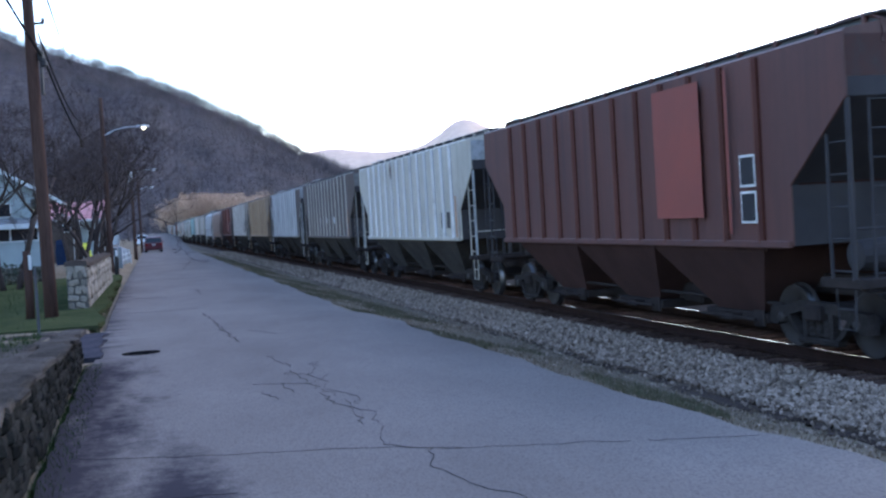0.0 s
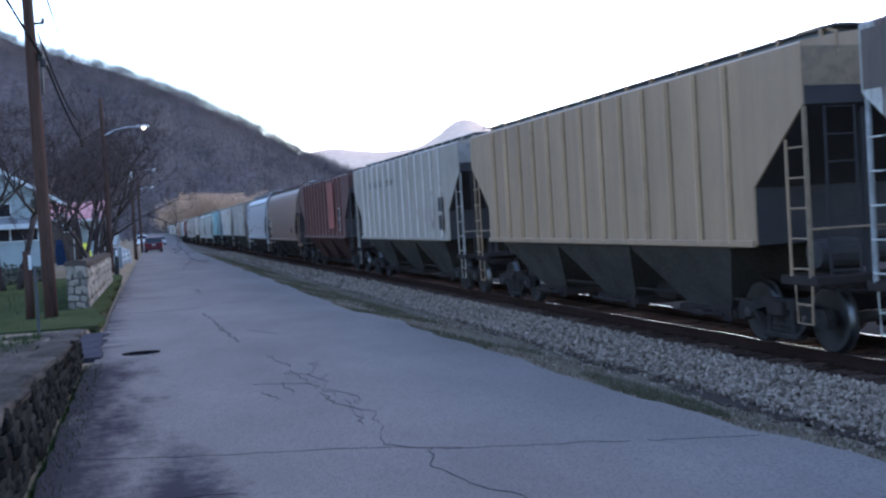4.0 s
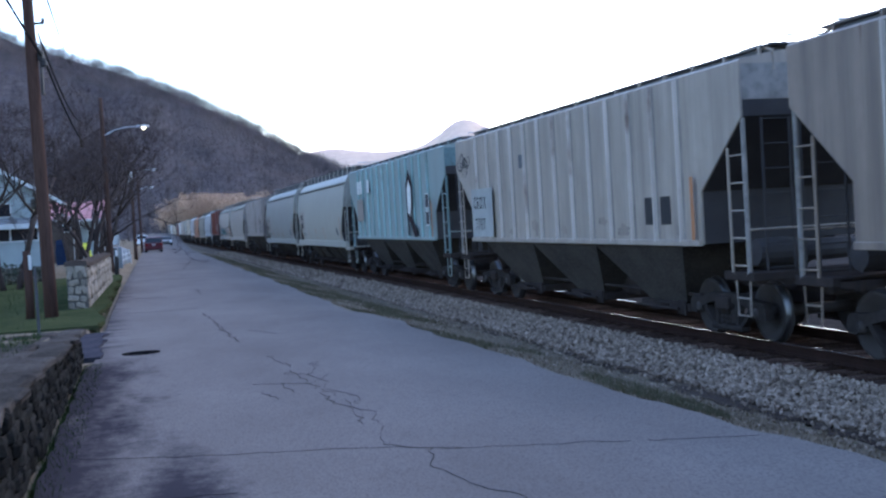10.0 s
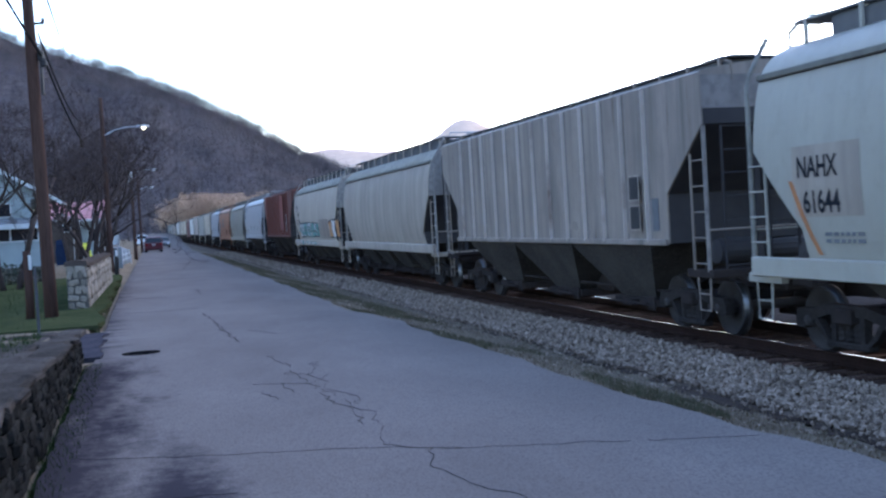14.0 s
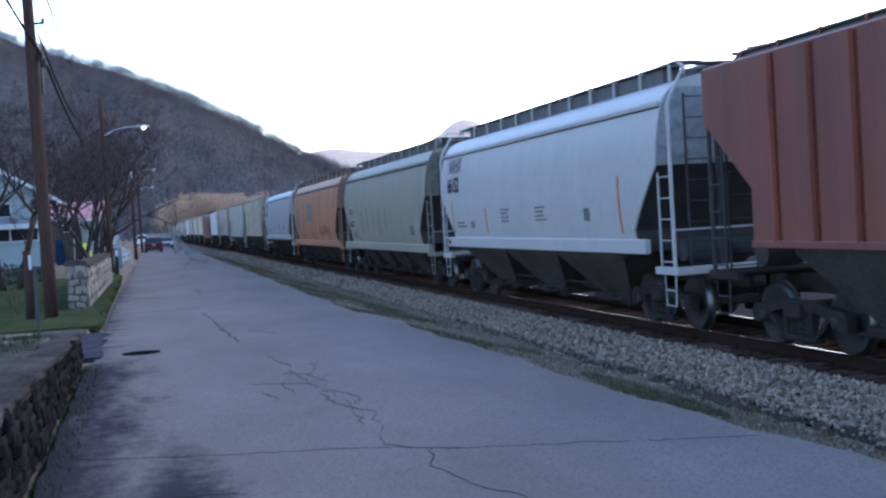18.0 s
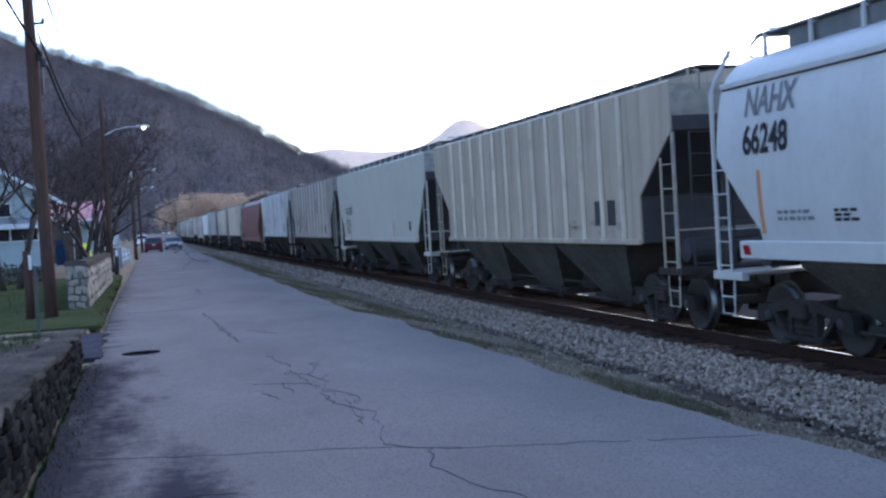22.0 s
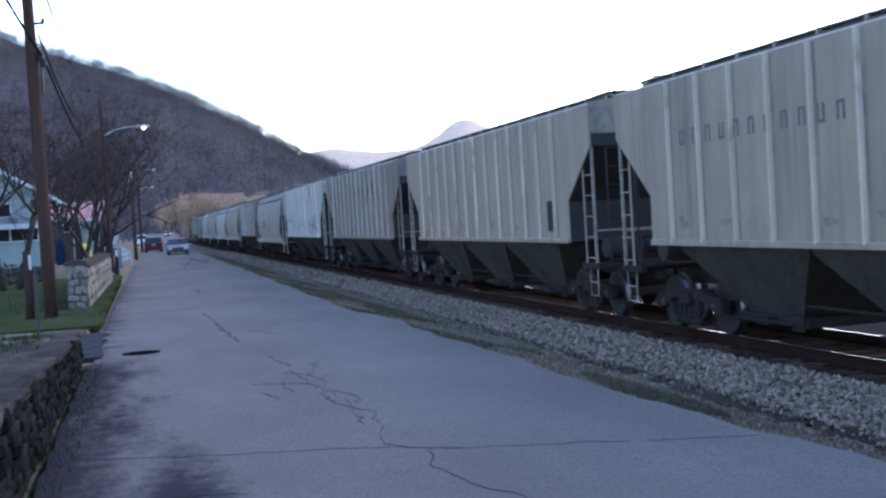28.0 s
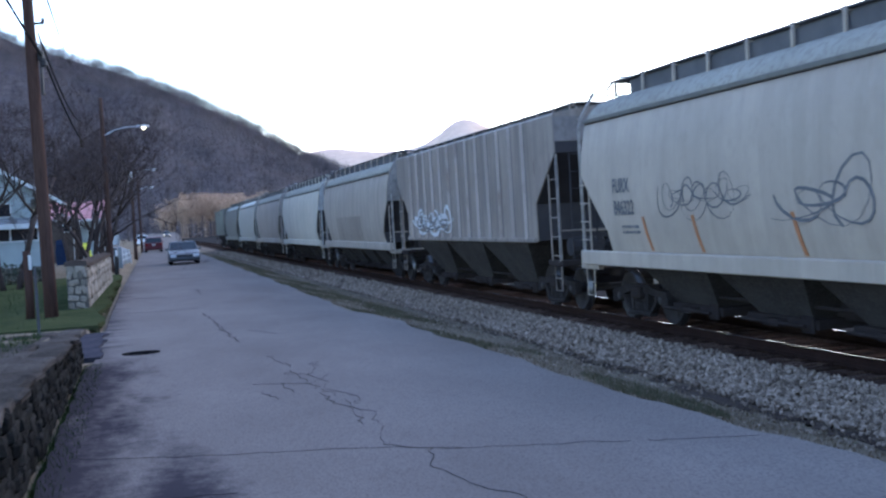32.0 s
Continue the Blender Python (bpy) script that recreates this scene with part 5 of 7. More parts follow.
def roof_gear(car, half, mat, posts, top=4.44, walk_z=4.60, trough=0.92, inset=0.15, out=0.16):
    """Running boards, supports, hatches and end hoops."""
    part("hatch_coaming", Shape().box(-trough, trough, -half + inset, half - inset, top - 0.20, walk_z - 0.038 if trough > 0.5 else top + 0.16, 0.03), M_COAMING if trough > 0.5 else mat, car, "dark trough hatch along the roof")
    for x in (-0.75, 0.75) if trough > 0.5 else (-0.80, 0.80):
        bw = 0.22 if trough > 0.5 else 0.13
        part("running_board", Shape().box(x - bw, x + bw, -half - 0.02, half + 0.02, walk_z - 0.035, walk_z, 0.006), M_COAMING if trough > 0.5 else mat, car, "grated steel roof walkway")
    me = cached(("board_bracket", top, walk_z), lambda: Shape().box(-0.02, 0.02, -0.03, 0.03, -0.08, walk_z - top + 0.15).box(-0.02, 0.24, -0.02, 0.02, walk_z - top + 0.08, walk_z - top + 0.11))
    for k in range(posts):
        yy = -half + 0.3 + (2 * half - 0.6) * k / (posts - 1)
        part("board_bracket", me, mat, car, at=pose(-0.985, yy, top - 0.15))
    n = 5
    for k in range(n):
        yy = -half * 0.8 + 1.6 * half * k / (n - 1)
        part("roof_hatch", cached(("roof_hatch", top, walk_z), lambda: Shape().box(-0.2, 0.2, -0.95, 0.95, walk_z - 0.05, walk_z + 0.015, 0.02)), mat, car, at=pose(0, yy, 0))
    for e in (-1, 1):
        for x in (-0.95, 0.95):
            part("walkway_strut", cached(("walkway_strut", walk_z, top), lambda: Shape().tube([(0, 0.0, top - 0.28), (0, 0.0, walk_z - 0.12), (0, 0.28, walk_z - 0.01), (0, 0.9, walk_z - 0.01)], 0.028, 6)), mat, car, at=pose(x, e * (half + out), 0, 0, 0, 0 if e < 0 else 180))
        part("end_hoop", cached(("end_hoop", walk_z), lambda: Shape().tube([(-0.75, 0, walk_z - 0.02), (-0.75, -0.02, walk_z + 0.10), (0.75, -0.02, walk_z + 0.10), (0.75, 0, walk_z - 0.02)], 0.018, 6)), M_GALV, car, at=pose(0, e * half, 0))
        part("crossover_board", cached(("crossover_board", walk_z), lambda: Shape().box(-1.0, 1.0, -0.16, 0.16, walk_z - 0.04, walk_z - 0.005, 0.006)), M_COAMING, car, at=pose(0, e * (half - 0.25), 0))


def bays(car, half, z_top, n, mat, low=0.30):
    """Hopper bays with sloped sheets and outlet gates."""
    span = 2 * (half - 2.15)
    ln = span / n
    for k in range(n):
        yc = -span / 2 + ln * (k + 0.5)
        top = [(-1.45, -ln / 2 + 0.02), (1.45, -ln / 2 + 0.02), (1.45, ln / 2 - 0.02), (-1.45, ln / 2 - 0.02)]
        bot = [(-0.85, -0.70), (0.85, -0.70), (0.85, 0.70), (-0.85, 0.70)]
        b = part("hopper_bay", cached(("hopper_bay", round(ln, 2), z_top, low), lambda: Shape().loft([[(x, y, z_top) for x, y in top], [(x * 0.985, y * 0.985, z_top - 0.12) for x, y in top], [(x, y, low + 0.14) for x, y in bot]])), mat, car, "sloped hopper bay", at=pose(0, yc, 0))
        part("outlet_gate", cached(("outlet_gate", low), lambda: Shape().box(-0.95, 0.95, -0.95, 0.95, low, low + 0.15, 0.02).box(-1.12, -0.95, -0.2, 0.2, low + 0.02, low + 0.12).box(-1.0, -0.95, -0.9, -0.6, low - 0.06, low + 0.2, 0.02).tube([(-1.10, -0.85, low + 0.07), (-1.10, 0.85, low + 0.07)], 0.03, 6)), M_IRON, b)
    for e in (-1, 1):
        yo, yi = e * (half - 0.9), e * (span / 2 - 0.02)
        part("end_slope_sheet", Shape().loft([[(-1.40, yo, 2.75), (1.40, yo, 2.75), (1.40, yo - e * 0.02, 2.70), (-1.40, yo - e * 0.02, 2.70)], [(-1.40, yi, z_top - 0.1), (1.40, yi, z_top - 0.1), (1.40, yi - e * 0.2, z_top - 0.12), (-1.40, yi - e * 0.2, z_top - 0.12)]]), mat, car)


def words(car, text, y, z, size, mat, prof, gap=1.0, name="lettering", lift=0.016, squeeze=0.70):
    """Painted lettering that follows the side sheet; y is the text's left end as seen from the road."""
    me = LETTERS[text, size, gap].copy()
    for v in me.vertices:
        px, py = v.co.x * squeeze, v.co.y
        zz = z + py
        v.co = (-(half_width(prof, zz) + lift), y - px, zz)
    me.name = name
    return part(name, me, mat, car)


def panel(car, y0, y1, z0, z1, mat, prof, name="panel", lift=0.006, label="", skew=0.0):
    """A painted panel on the road side."""
    s, rows = Shape(), []
    for k in range(5):
        z = z0 + (z1 - z0) * k / 4
        x, d = -(half_width(prof, z) + lift), skew * k / 4
        rows.append([(x, y0 + d, z), (x + 0.004, y0 + d, z), (x + 0.004, y1 + d, z), (x, y1 + d, z)])
    s.loft(rows)
    return part(name, s, mat, car, label)


def stripes_of_text(car, y, z, n, wd, mat, prof, hgt=0.05, pitch=0.09):
    """Small unreadable data lines as bars."""
    rnd = random.Random(int(y * 100) + n)
    s = Shape()
    for k in range(n):
        zz, x = z - k * pitch, -(half_width(prof, z - k * pitch) + 0.007)
        a = y
        while a > y - wd * rnd.uniform(0.7, 1.0):
            w = rnd.uniform(0.06, 0.16)
            s.box(x, x + 0.003, a - w, a, zz - hgt, zz)
            a -= w + 0.04
    part("small_print", s, mat, car, kind="stuff")


def scrawl(car, y0, y1, z0, z1, mat, prof, seed, w=0.05, strokes=5, name="graffiti", lift=0.010):
    """A sprayed tag: two runs of looping strokes along the side."""
    rnd = random.Random(seed)
    for run in range(2):
        loops, f0, f1 = strokes + run, rnd.uniform(0, 6), rnd.uniform(0, 6)
        reach, tall, mid = 0.75 * (y1 - y0) / loops, (z1 - z0) / 2, (z0 + z1) / 2
        n, pts = loops * 14, []
        for q in range(n + 1):
            u = q / n
            a = 2 * math.pi * loops * u + f0
            b = 0.62 + 0.38 * math.sin(2.7 * u * loops + f1)
            pts.append((y0 + (y1 - y0) * u + reach * math.cos(a), mid + tall * b * math.sin(a + 0.5 * math.sin(a * 0.5 + f1)) * (1.0 if run == 0 else 0.6)))
        rows = []
        for i, (y, z) in enumerate(pts):
            q, r = pts[max(i - 1, 0)], pts[min(i + 1, n)]
            dy, dz = r[0] - q[0], r[1] - q[1]
            L = math.hypot(dy, dz) or 1
            ww = w * (0.6 + 0.4 * math.sin(i * 0.37 + f1))
            oy, oz = -dz / L * ww / 2, dy / L * ww / 2
            x = -(half_width(prof, z) + lift + 0.0015 * run + 0.00002 * i)
            rows.append([(x, y - oy, z - oz), (x + 0.003, y - oy, z - oz), (x + 0.003, y + oy, z + oz), (x, y + oy, z + oz)])
        part(name, Shape().loft(rows), mat, car, "looping spray-painted tag")


def blotch(car, y, z, ry, rz, mat, prof, seed, name="rust_patch", lift=0.0042, label="uneven rust stain"):
    """A ragged stain on the road side."""
    rnd, s, n = random.Random(seed), Shape(), 26
    ring = []
    for k in range(n):
        a = 2 * math.pi * k / n
        g = 0.72 + 0.45 * noise.noise((math.cos(a) * 1.7, math.sin(a) * 1.7, seed * 3.1)) + rnd.uniform(-0.12, 0.12)
        ring.append((y + ry * g * math.cos(a), z + rz * g * math.sin(a)))
    s.loft([[(-(half_width(prof, q) + lift + d), p, q) for p, q in ring] for d in (0.0, 0.0015)])
    part(name, s, mat, car, label)


def bubble(car, y0, y1, z0, z1, fill, edge, prof, seed, n=5, name="graffiti"):
    """Blocky spray-painted characters with dark outlines."""
    rnd = random.Random(seed)
    ln = (y1 - y0) / n
    for k in range(n):
        a, b = y0 + ln * k, y0 + ln * (k + 1)
        pts = [(a + 0.05, z0 + rnd.uniform(0, 0.12)), (b - 0.02, z0 + rnd.uniform(0, 0.1)), (b - rnd.uniform(0.0, 0.25), (z0 + z1) / 2), (b + 0.02, z1 - rnd.uniform(0, 0.15)), (a + rnd.uniform(-0.05, 0.1), z1 - rnd.uniform(0, 0.1)), (a + rnd.uniform(0.05, 0.3), (z0 + z1) / 2)]
        cy, cz = sum(p[0] for p in pts) / 6, sum(p[1] for p in pts) / 6
        for nm, m, g, lf in (("graffiti_edge", edge, 1.0, 0.012), (name, fill[k % len(fill)], 0.82, 0.016)):
            s, q = Shape(), [(cy + (p[0] - cy) * g, cz + (p[1] - cz) * g) for p in pts]
            s.loft([[(-(half_width(prof, z) + lf + dx), y, z) for y, z in q] for dx in (0.0, 0.003)])
            part(nm, s, m, car, "spray-painted character")


def letters_as_bars(car, y, z, h, n, pitch, mat, prof):
    """Faded company lettering that cannot be read, as upright bars."""
    for k in range(n):
        s = Shape()
        x = -(half_width(prof, z) + 0.009)
        yy = y - k * pitch
        s.box(x, x + 0.003, yy - 0.165, yy - 0.12, z, z + h)
        s.box(x, x + 0.003, yy - 0.045, yy, z, z + h)
        s.box(x, x + 0.003, yy - 0.12, yy - 0.045, z + h * (0.85 if k % 3 else 0.0), z + h * (1.0 if k % 3 else 0.15))
        part("faded_letter", s, mat, car)


def ribbed_car(i, half, mat, label, ribs=17, rib_mat=None, brake=1, hop=None, end=None, post=None, wall=None, shade_mat=None):
    prof = rib_profile()
    car = thing("covered_hopper_car", pose(MID, 0, RAIL), label, "freight car", "hopper cars of the train")
    part("body", hull(prof, half, 3.40, 2.35, 1.30), mat, car)
    end_skin(car, prof, half, 3.40, 2.35, 1.30, wall or mat, 0.24)
    me = cached("rib_tall", lambda: rib_mesh(prof, 1.56, 4.18))
    # thin dark strips on one side of the ribs, painting in their shade
    grime = Shape()
    for k in range(ribs):
        y = -half + 0.10 + (2 * half - 0.20) * k / (ribs - 1)
        m = me if half - abs(y) > 1.42 else None
        if m:
            for e in (-1, 1):
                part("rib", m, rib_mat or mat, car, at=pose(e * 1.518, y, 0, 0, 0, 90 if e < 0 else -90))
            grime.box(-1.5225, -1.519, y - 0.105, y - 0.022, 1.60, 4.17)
    part("rib_grime", grime, shade_mat or mat, car, "painted shade lines along the ribs", kind="stuff")
    part("side_sill", Shape().box(-1.575, -1.50, -half + 1.32, half - 1.32, 1.50, 1.60, 0.01).box(1.50, 1.575, -half + 1.32, half - 1.32, 1.50, 1.60, 0.01), mat, car)
    bays(car, half, 1.54, 3, hop or M_HOPPER)
    running_gear(car, half, half, mat)
    end_gear(car, half, end or mat, brake, 4.22, 1.85, M_IRON, None, post)
    roof_gear(car, half, mat, 15, 4.34, 4.46, out=0.0)
    return car, prof


def round_car(i, half, mat, label, paint, brake=1, sill=(1.10, 1.37), bay=False, hop=None, seam=True, end=None, walk_z=4.74, post=None, wall=None):
    prof = round_profile()
    car = thing("covered_hopper_car", pose(MID, 0, RAIL), label, "freight car", "hopper cars of the train")
    part("body", hull(prof, half - 0.35, 2.85, 1.75, 1.05), mat, car, smooth=False)
    rf = [(x + 0.005, z + 0.004) for x, z in prof if z > 3.93]
    rf = rf + [(-x, z) for x, z in reversed(rf)]
    low = [(x * 0.985, z - 0.012) for x, z in rf]
    # lighter plain cars get the toned-down roof colour, the rest their body paint
    part("roof_sheet", Shape().loft([[(x, y, z) for x, z in rf + low[::-1]] for y in (-half + 0.36, half - 0.36)]), mat if paint in ("orange", "orange red", "olive", "tan brown", "grey green", "white", "light") else M_DULLROOF, car, "roof sheet, dusty and toned down on some cars")
    end_skin(car, prof, half - 0.35, 2.85, 1.75, 1.05, wall or mat)
    if seam:
        # dark line paints the seam's shade; most seams are dulled for it too
        part("seam_gap", Shape().box(-1.452, -1.42, -half + 0.37, half - 0.37, 3.805, 3.838).box(1.42, 1.452, -half + 0.37, half - 0.37, 3.805, 3.838), M_SHADOWSTEEL, car, "dark line painting the shade under the seam")
        part("roof_seam", Shape().box(-1.50, -1.40, -half + 0.36, half - 0.36, 3.84, 3.92, 0.008).box(1.40, 1.50, -half + 0.36, half - 0.36, 3.84, 3.92, 0.008), PAINT["grey green"] if not bay else mat, car, "raised seam below the roof")
    s0, s1 = sill
    part("side_sill", Shape().box(-1.60, -1.48, -half + (0.15 if not bay else 0.9), half - (0.15 if not bay else 0.9), s0, s1, 0.015).box(1.48, 1.60, -half + 0.15, half - 0.15, s0, s1, 0.015), mat, car, "broad side sill")
    bays(car, half, 1.36, 3 if bay else 4, hop or M_HOPPER, 0.32 if bay else 0.30)
    running_gear(car, half, half, mat)
    end_gear(car, half, end or mat, brake, 4.10, 1.65, post=post, bend=True)
    roof_gear(car, half - 0.55, mat, 12, 4.40, walk_z, 0.90, 0.75 if walk_z > 4.6 else 0.3)
    return car, prof


def smooth_car(i, half, mat, label, brake=1, wall=None):
    prof = flat_profile()
    car = thing("covered_hopper_car", pose(MID, 0, RAIL), label, "freight car", "hopper cars of the train")
    part("body", hull(prof, half, 3.36, 1.72, 1.30), mat, car)
    end_skin(car, prof, half, 3.36, 1.72, 1.30, wall or mat, 0.24)
    part("side_sill", Shape().box(-1.57, -1.52, -half + 1.32, half - 1.32, 1.42, 1.56, 0.01).box(1.52, 1.57, -half + 1.32, half - 1.32, 1.42, 1.56, 0.01), mat, car)
    bays(car, half, 1.46, 3, M_HOPPER)
    running_gear(car, half, half, mat)
    end_gear(car, half, mat, brake, 4.22, 1.85)
    roof_gear(car, half, mat, 15, 4.34, 4.52, inset=1.0, out=0.0)
    return car, prof


M_EMBLEM = plain("worn dark brown emblem", (0.04, 0.032, 0.034), 0.85)
PAINT = {
    "dark red": car_paint("dark oxide red paint", (0.098, 0.040, 0.031), (0.076, 0.034, 0.029), rust_at=0.70, streak=0.6, grime=(0.04, 0.022, 0.022)),
    "orange red": car_paint("orange-red oxide paint", (0.155, 0.052, 0.036), (0.125, 0.046, 0.035), rust_at=0.72, streak=0.5, grime=(0.05, 0.028, 0.024)),
    "bright red": surface("repainted red panel", (0.225, 0.058, 0.042), (0.19, 0.055, 0.042), 1.0, 0.6, 0, 20.0, bump=0.1),
    "pale": car_paint("pale grey-white paint", (0.43, 0.42, 0.365), (0.34, 0.332, 0.29), rust_at=0.72, streak=0.35, grime_at=0.66, grime=(0.14, 0.135, 0.125)),
    "pale rusty": car_paint("pale paint with rust runs", (0.40, 0.42, 0.40), (0.33, 0.34, 0.33), rust_at=0.50, streak=1.2, rust=(0.085, 0.048, 0.042), grime=(0.11, 0.09, 0.08)),
    "dark brown": car_paint("dark brown grime over paint", (0.098, 0.076, 0.064), (0.07, 0.055, 0.048), rust_at=0.62, streak=0.9, grime=(0.035, 0.029, 0.028)),
    "brown grey": car_paint("brown-stained grey paint", (0.215, 0.182, 0.15), (0.165, 0.138, 0.115), rust_at=0.66, streak=0.9, grime=(0.055, 0.045, 0.042)),
    "pale rib": surface("pale rib paint", (0.30, 0.31, 0.30), (0.24, 0.245, 0.24), 2.0, 0.7, 0, 20.0, bump=0.1),
    "tan": car_paint("faded tan-yellow paint", (0.285, 0.20, 0.125), (0.24, 0.172, 0.112), rust_at=0.74, streak=0.35, grime=(0.11, 0.08, 0.055)),
    "tan brown": car_paint("brown-tan weathered paint", (0.215, 0.135, 0.095), (0.18, 0.116, 0.084), rust_at=0.66, streak=0.5, grime=(0.09, 0.065, 0.05)),
    "grey": car_paint("weathered grey paint", (0.30, 0.272, 0.235), (0.235, 0.21, 0.185), rust_at=0.71, streak=0.6, grime=(0.10, 0.09, 0.08)),
    "dark grey": car_paint("grimy grey paint", (0.245, 0.215, 0.188), (0.18, 0.157, 0.138), rust_at=0.60, streak=0.9, grime=(0.075, 0.066, 0.058)),
    "teal": car_paint("faded teal paint", (0.165, 0.242, 0.245), (0.20, 0.245, 0.245), rust_at=0.70, streak=0.5, grime=(0.10, 0.125, 0.125)),
    "light": car_paint("clean light grey paint", (0.282, 0.284, 0.252), (0.255, 0.257, 0.229), rust_at=0.80, streak=0.15, plate=0.985, grime_at=0.72, grime=(0.16, 0.15, 0.14)),
    "white": car_paint("fresh white paint", (0.315, 0.33, 0.342), (0.29, 0.305, 0.316), rust_at=0.9, streak=0.1, rough=0.5, plate=0.97, grime_at=0.80, grime=(0.25, 0.25, 0.25)),
    "olive": car_paint("dusty olive-grey paint", (0.205, 0.196, 0.162), (0.175, 0.168, 0.142), rust_at=0.73, streak=0.3, plate=0.94, grime=(0.12, 0.115, 0.095)),
    "orange": car_paint("rust-bloomed orange paint", (0.33, 0.145, 0.065), (0.27, 0.125, 0.06), rust=(0.20, 0.065, 0.04), rust_at=0.52, streak=0.4, grime=(0.16, 0.085, 0.05)),
    "grey green": car_paint("dull grey-green paint", (0.13, 0.135, 0.115), (0.11, 0.112, 0.10), rust_at=0.7, streak=0.5),
    "buff": car_paint("grimy buff paint", (0.295, 0.252, 0.20), (0.24, 0.205, 0.165), rust_at=0.66, streak=0.7, plate=0.88, grime=(0.10, 0.085, 0.072)),
    "cream": car_paint("dirty cream-grey paint", (0.36, 0.325, 0.275), (0.30, 0.27, 0.23), rust_at=0.72, streak=0.3, plate=0.93, grime=(0.15, 0.135, 0.11)),
}
# rib tones, mostly lighter than the panels to bring out lit ribs
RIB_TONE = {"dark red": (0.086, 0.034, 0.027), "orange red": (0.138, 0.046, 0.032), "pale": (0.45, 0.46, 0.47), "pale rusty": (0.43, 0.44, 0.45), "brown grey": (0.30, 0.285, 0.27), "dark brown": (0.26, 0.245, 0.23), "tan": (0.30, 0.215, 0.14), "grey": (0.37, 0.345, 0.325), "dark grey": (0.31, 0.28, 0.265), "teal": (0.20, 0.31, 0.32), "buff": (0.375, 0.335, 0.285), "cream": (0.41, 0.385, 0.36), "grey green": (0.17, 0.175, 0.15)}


def lit_rib_paint(name, tone):
    """Rib paint brightened as if lit, with rust worn through, different on each rib."""
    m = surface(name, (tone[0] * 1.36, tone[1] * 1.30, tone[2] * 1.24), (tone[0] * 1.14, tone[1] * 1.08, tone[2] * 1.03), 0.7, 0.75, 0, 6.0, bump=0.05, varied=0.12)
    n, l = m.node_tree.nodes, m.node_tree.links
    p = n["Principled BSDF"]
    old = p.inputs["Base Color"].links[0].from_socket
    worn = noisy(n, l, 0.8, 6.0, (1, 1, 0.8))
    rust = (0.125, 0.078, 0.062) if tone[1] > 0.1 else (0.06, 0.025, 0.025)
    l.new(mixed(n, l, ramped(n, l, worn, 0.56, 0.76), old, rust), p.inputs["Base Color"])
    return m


RIBS = {k: lit_rib_paint(k + " rib paint", c) for k, c in RIB_TONE.items()}
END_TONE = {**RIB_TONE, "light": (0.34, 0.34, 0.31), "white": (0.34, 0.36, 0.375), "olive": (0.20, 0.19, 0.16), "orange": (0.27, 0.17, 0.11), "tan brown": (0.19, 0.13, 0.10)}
# end tones cut down for shade at the car ends, with dirt variation
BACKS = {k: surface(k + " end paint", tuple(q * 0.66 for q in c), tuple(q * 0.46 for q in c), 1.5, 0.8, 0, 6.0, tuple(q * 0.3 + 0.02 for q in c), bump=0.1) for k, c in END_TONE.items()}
# darkened rib tones for the shade strips beside the ribs
RIB_SHADES = {k: surface(k + " rib shade", tuple(q * 0.62 for q in c), tuple(q * 0.44 for q in c), 2.5, 0.85, 0, 9.0, tuple(q * 0.72 for q in c), bump=0.05, stretch=(1, 1, 0.3)) for k, c in RIB_TONE.items()}
HOP = {"dark red": surface("red-brown hopper steel", (0.06, 0.035, 0.032), (0.045, 0.028, 0.026), 1.2, 0.85)}

# couplings behind each car, metres down the line from the camera at the start
COUPLINGS = (11.30, 27.42, 44.18, 60.27, 76.35, 92.75, 109.60, 125.77, 142.31, 158.10, 174.08, 190.40, 206.66, 222.95, 239.38, 255.95, 272.50, 288.58, 304.67, 320.51, 336.42, 353.02, 368.66, 385.07, 402.02, 418.40, 434.95, 451.65, 468.25, 484.85, 501.32, 518.04, 534.30, 550.40, 566.40, 582.70, 598.90, 615.40, 632.10, 648.80)

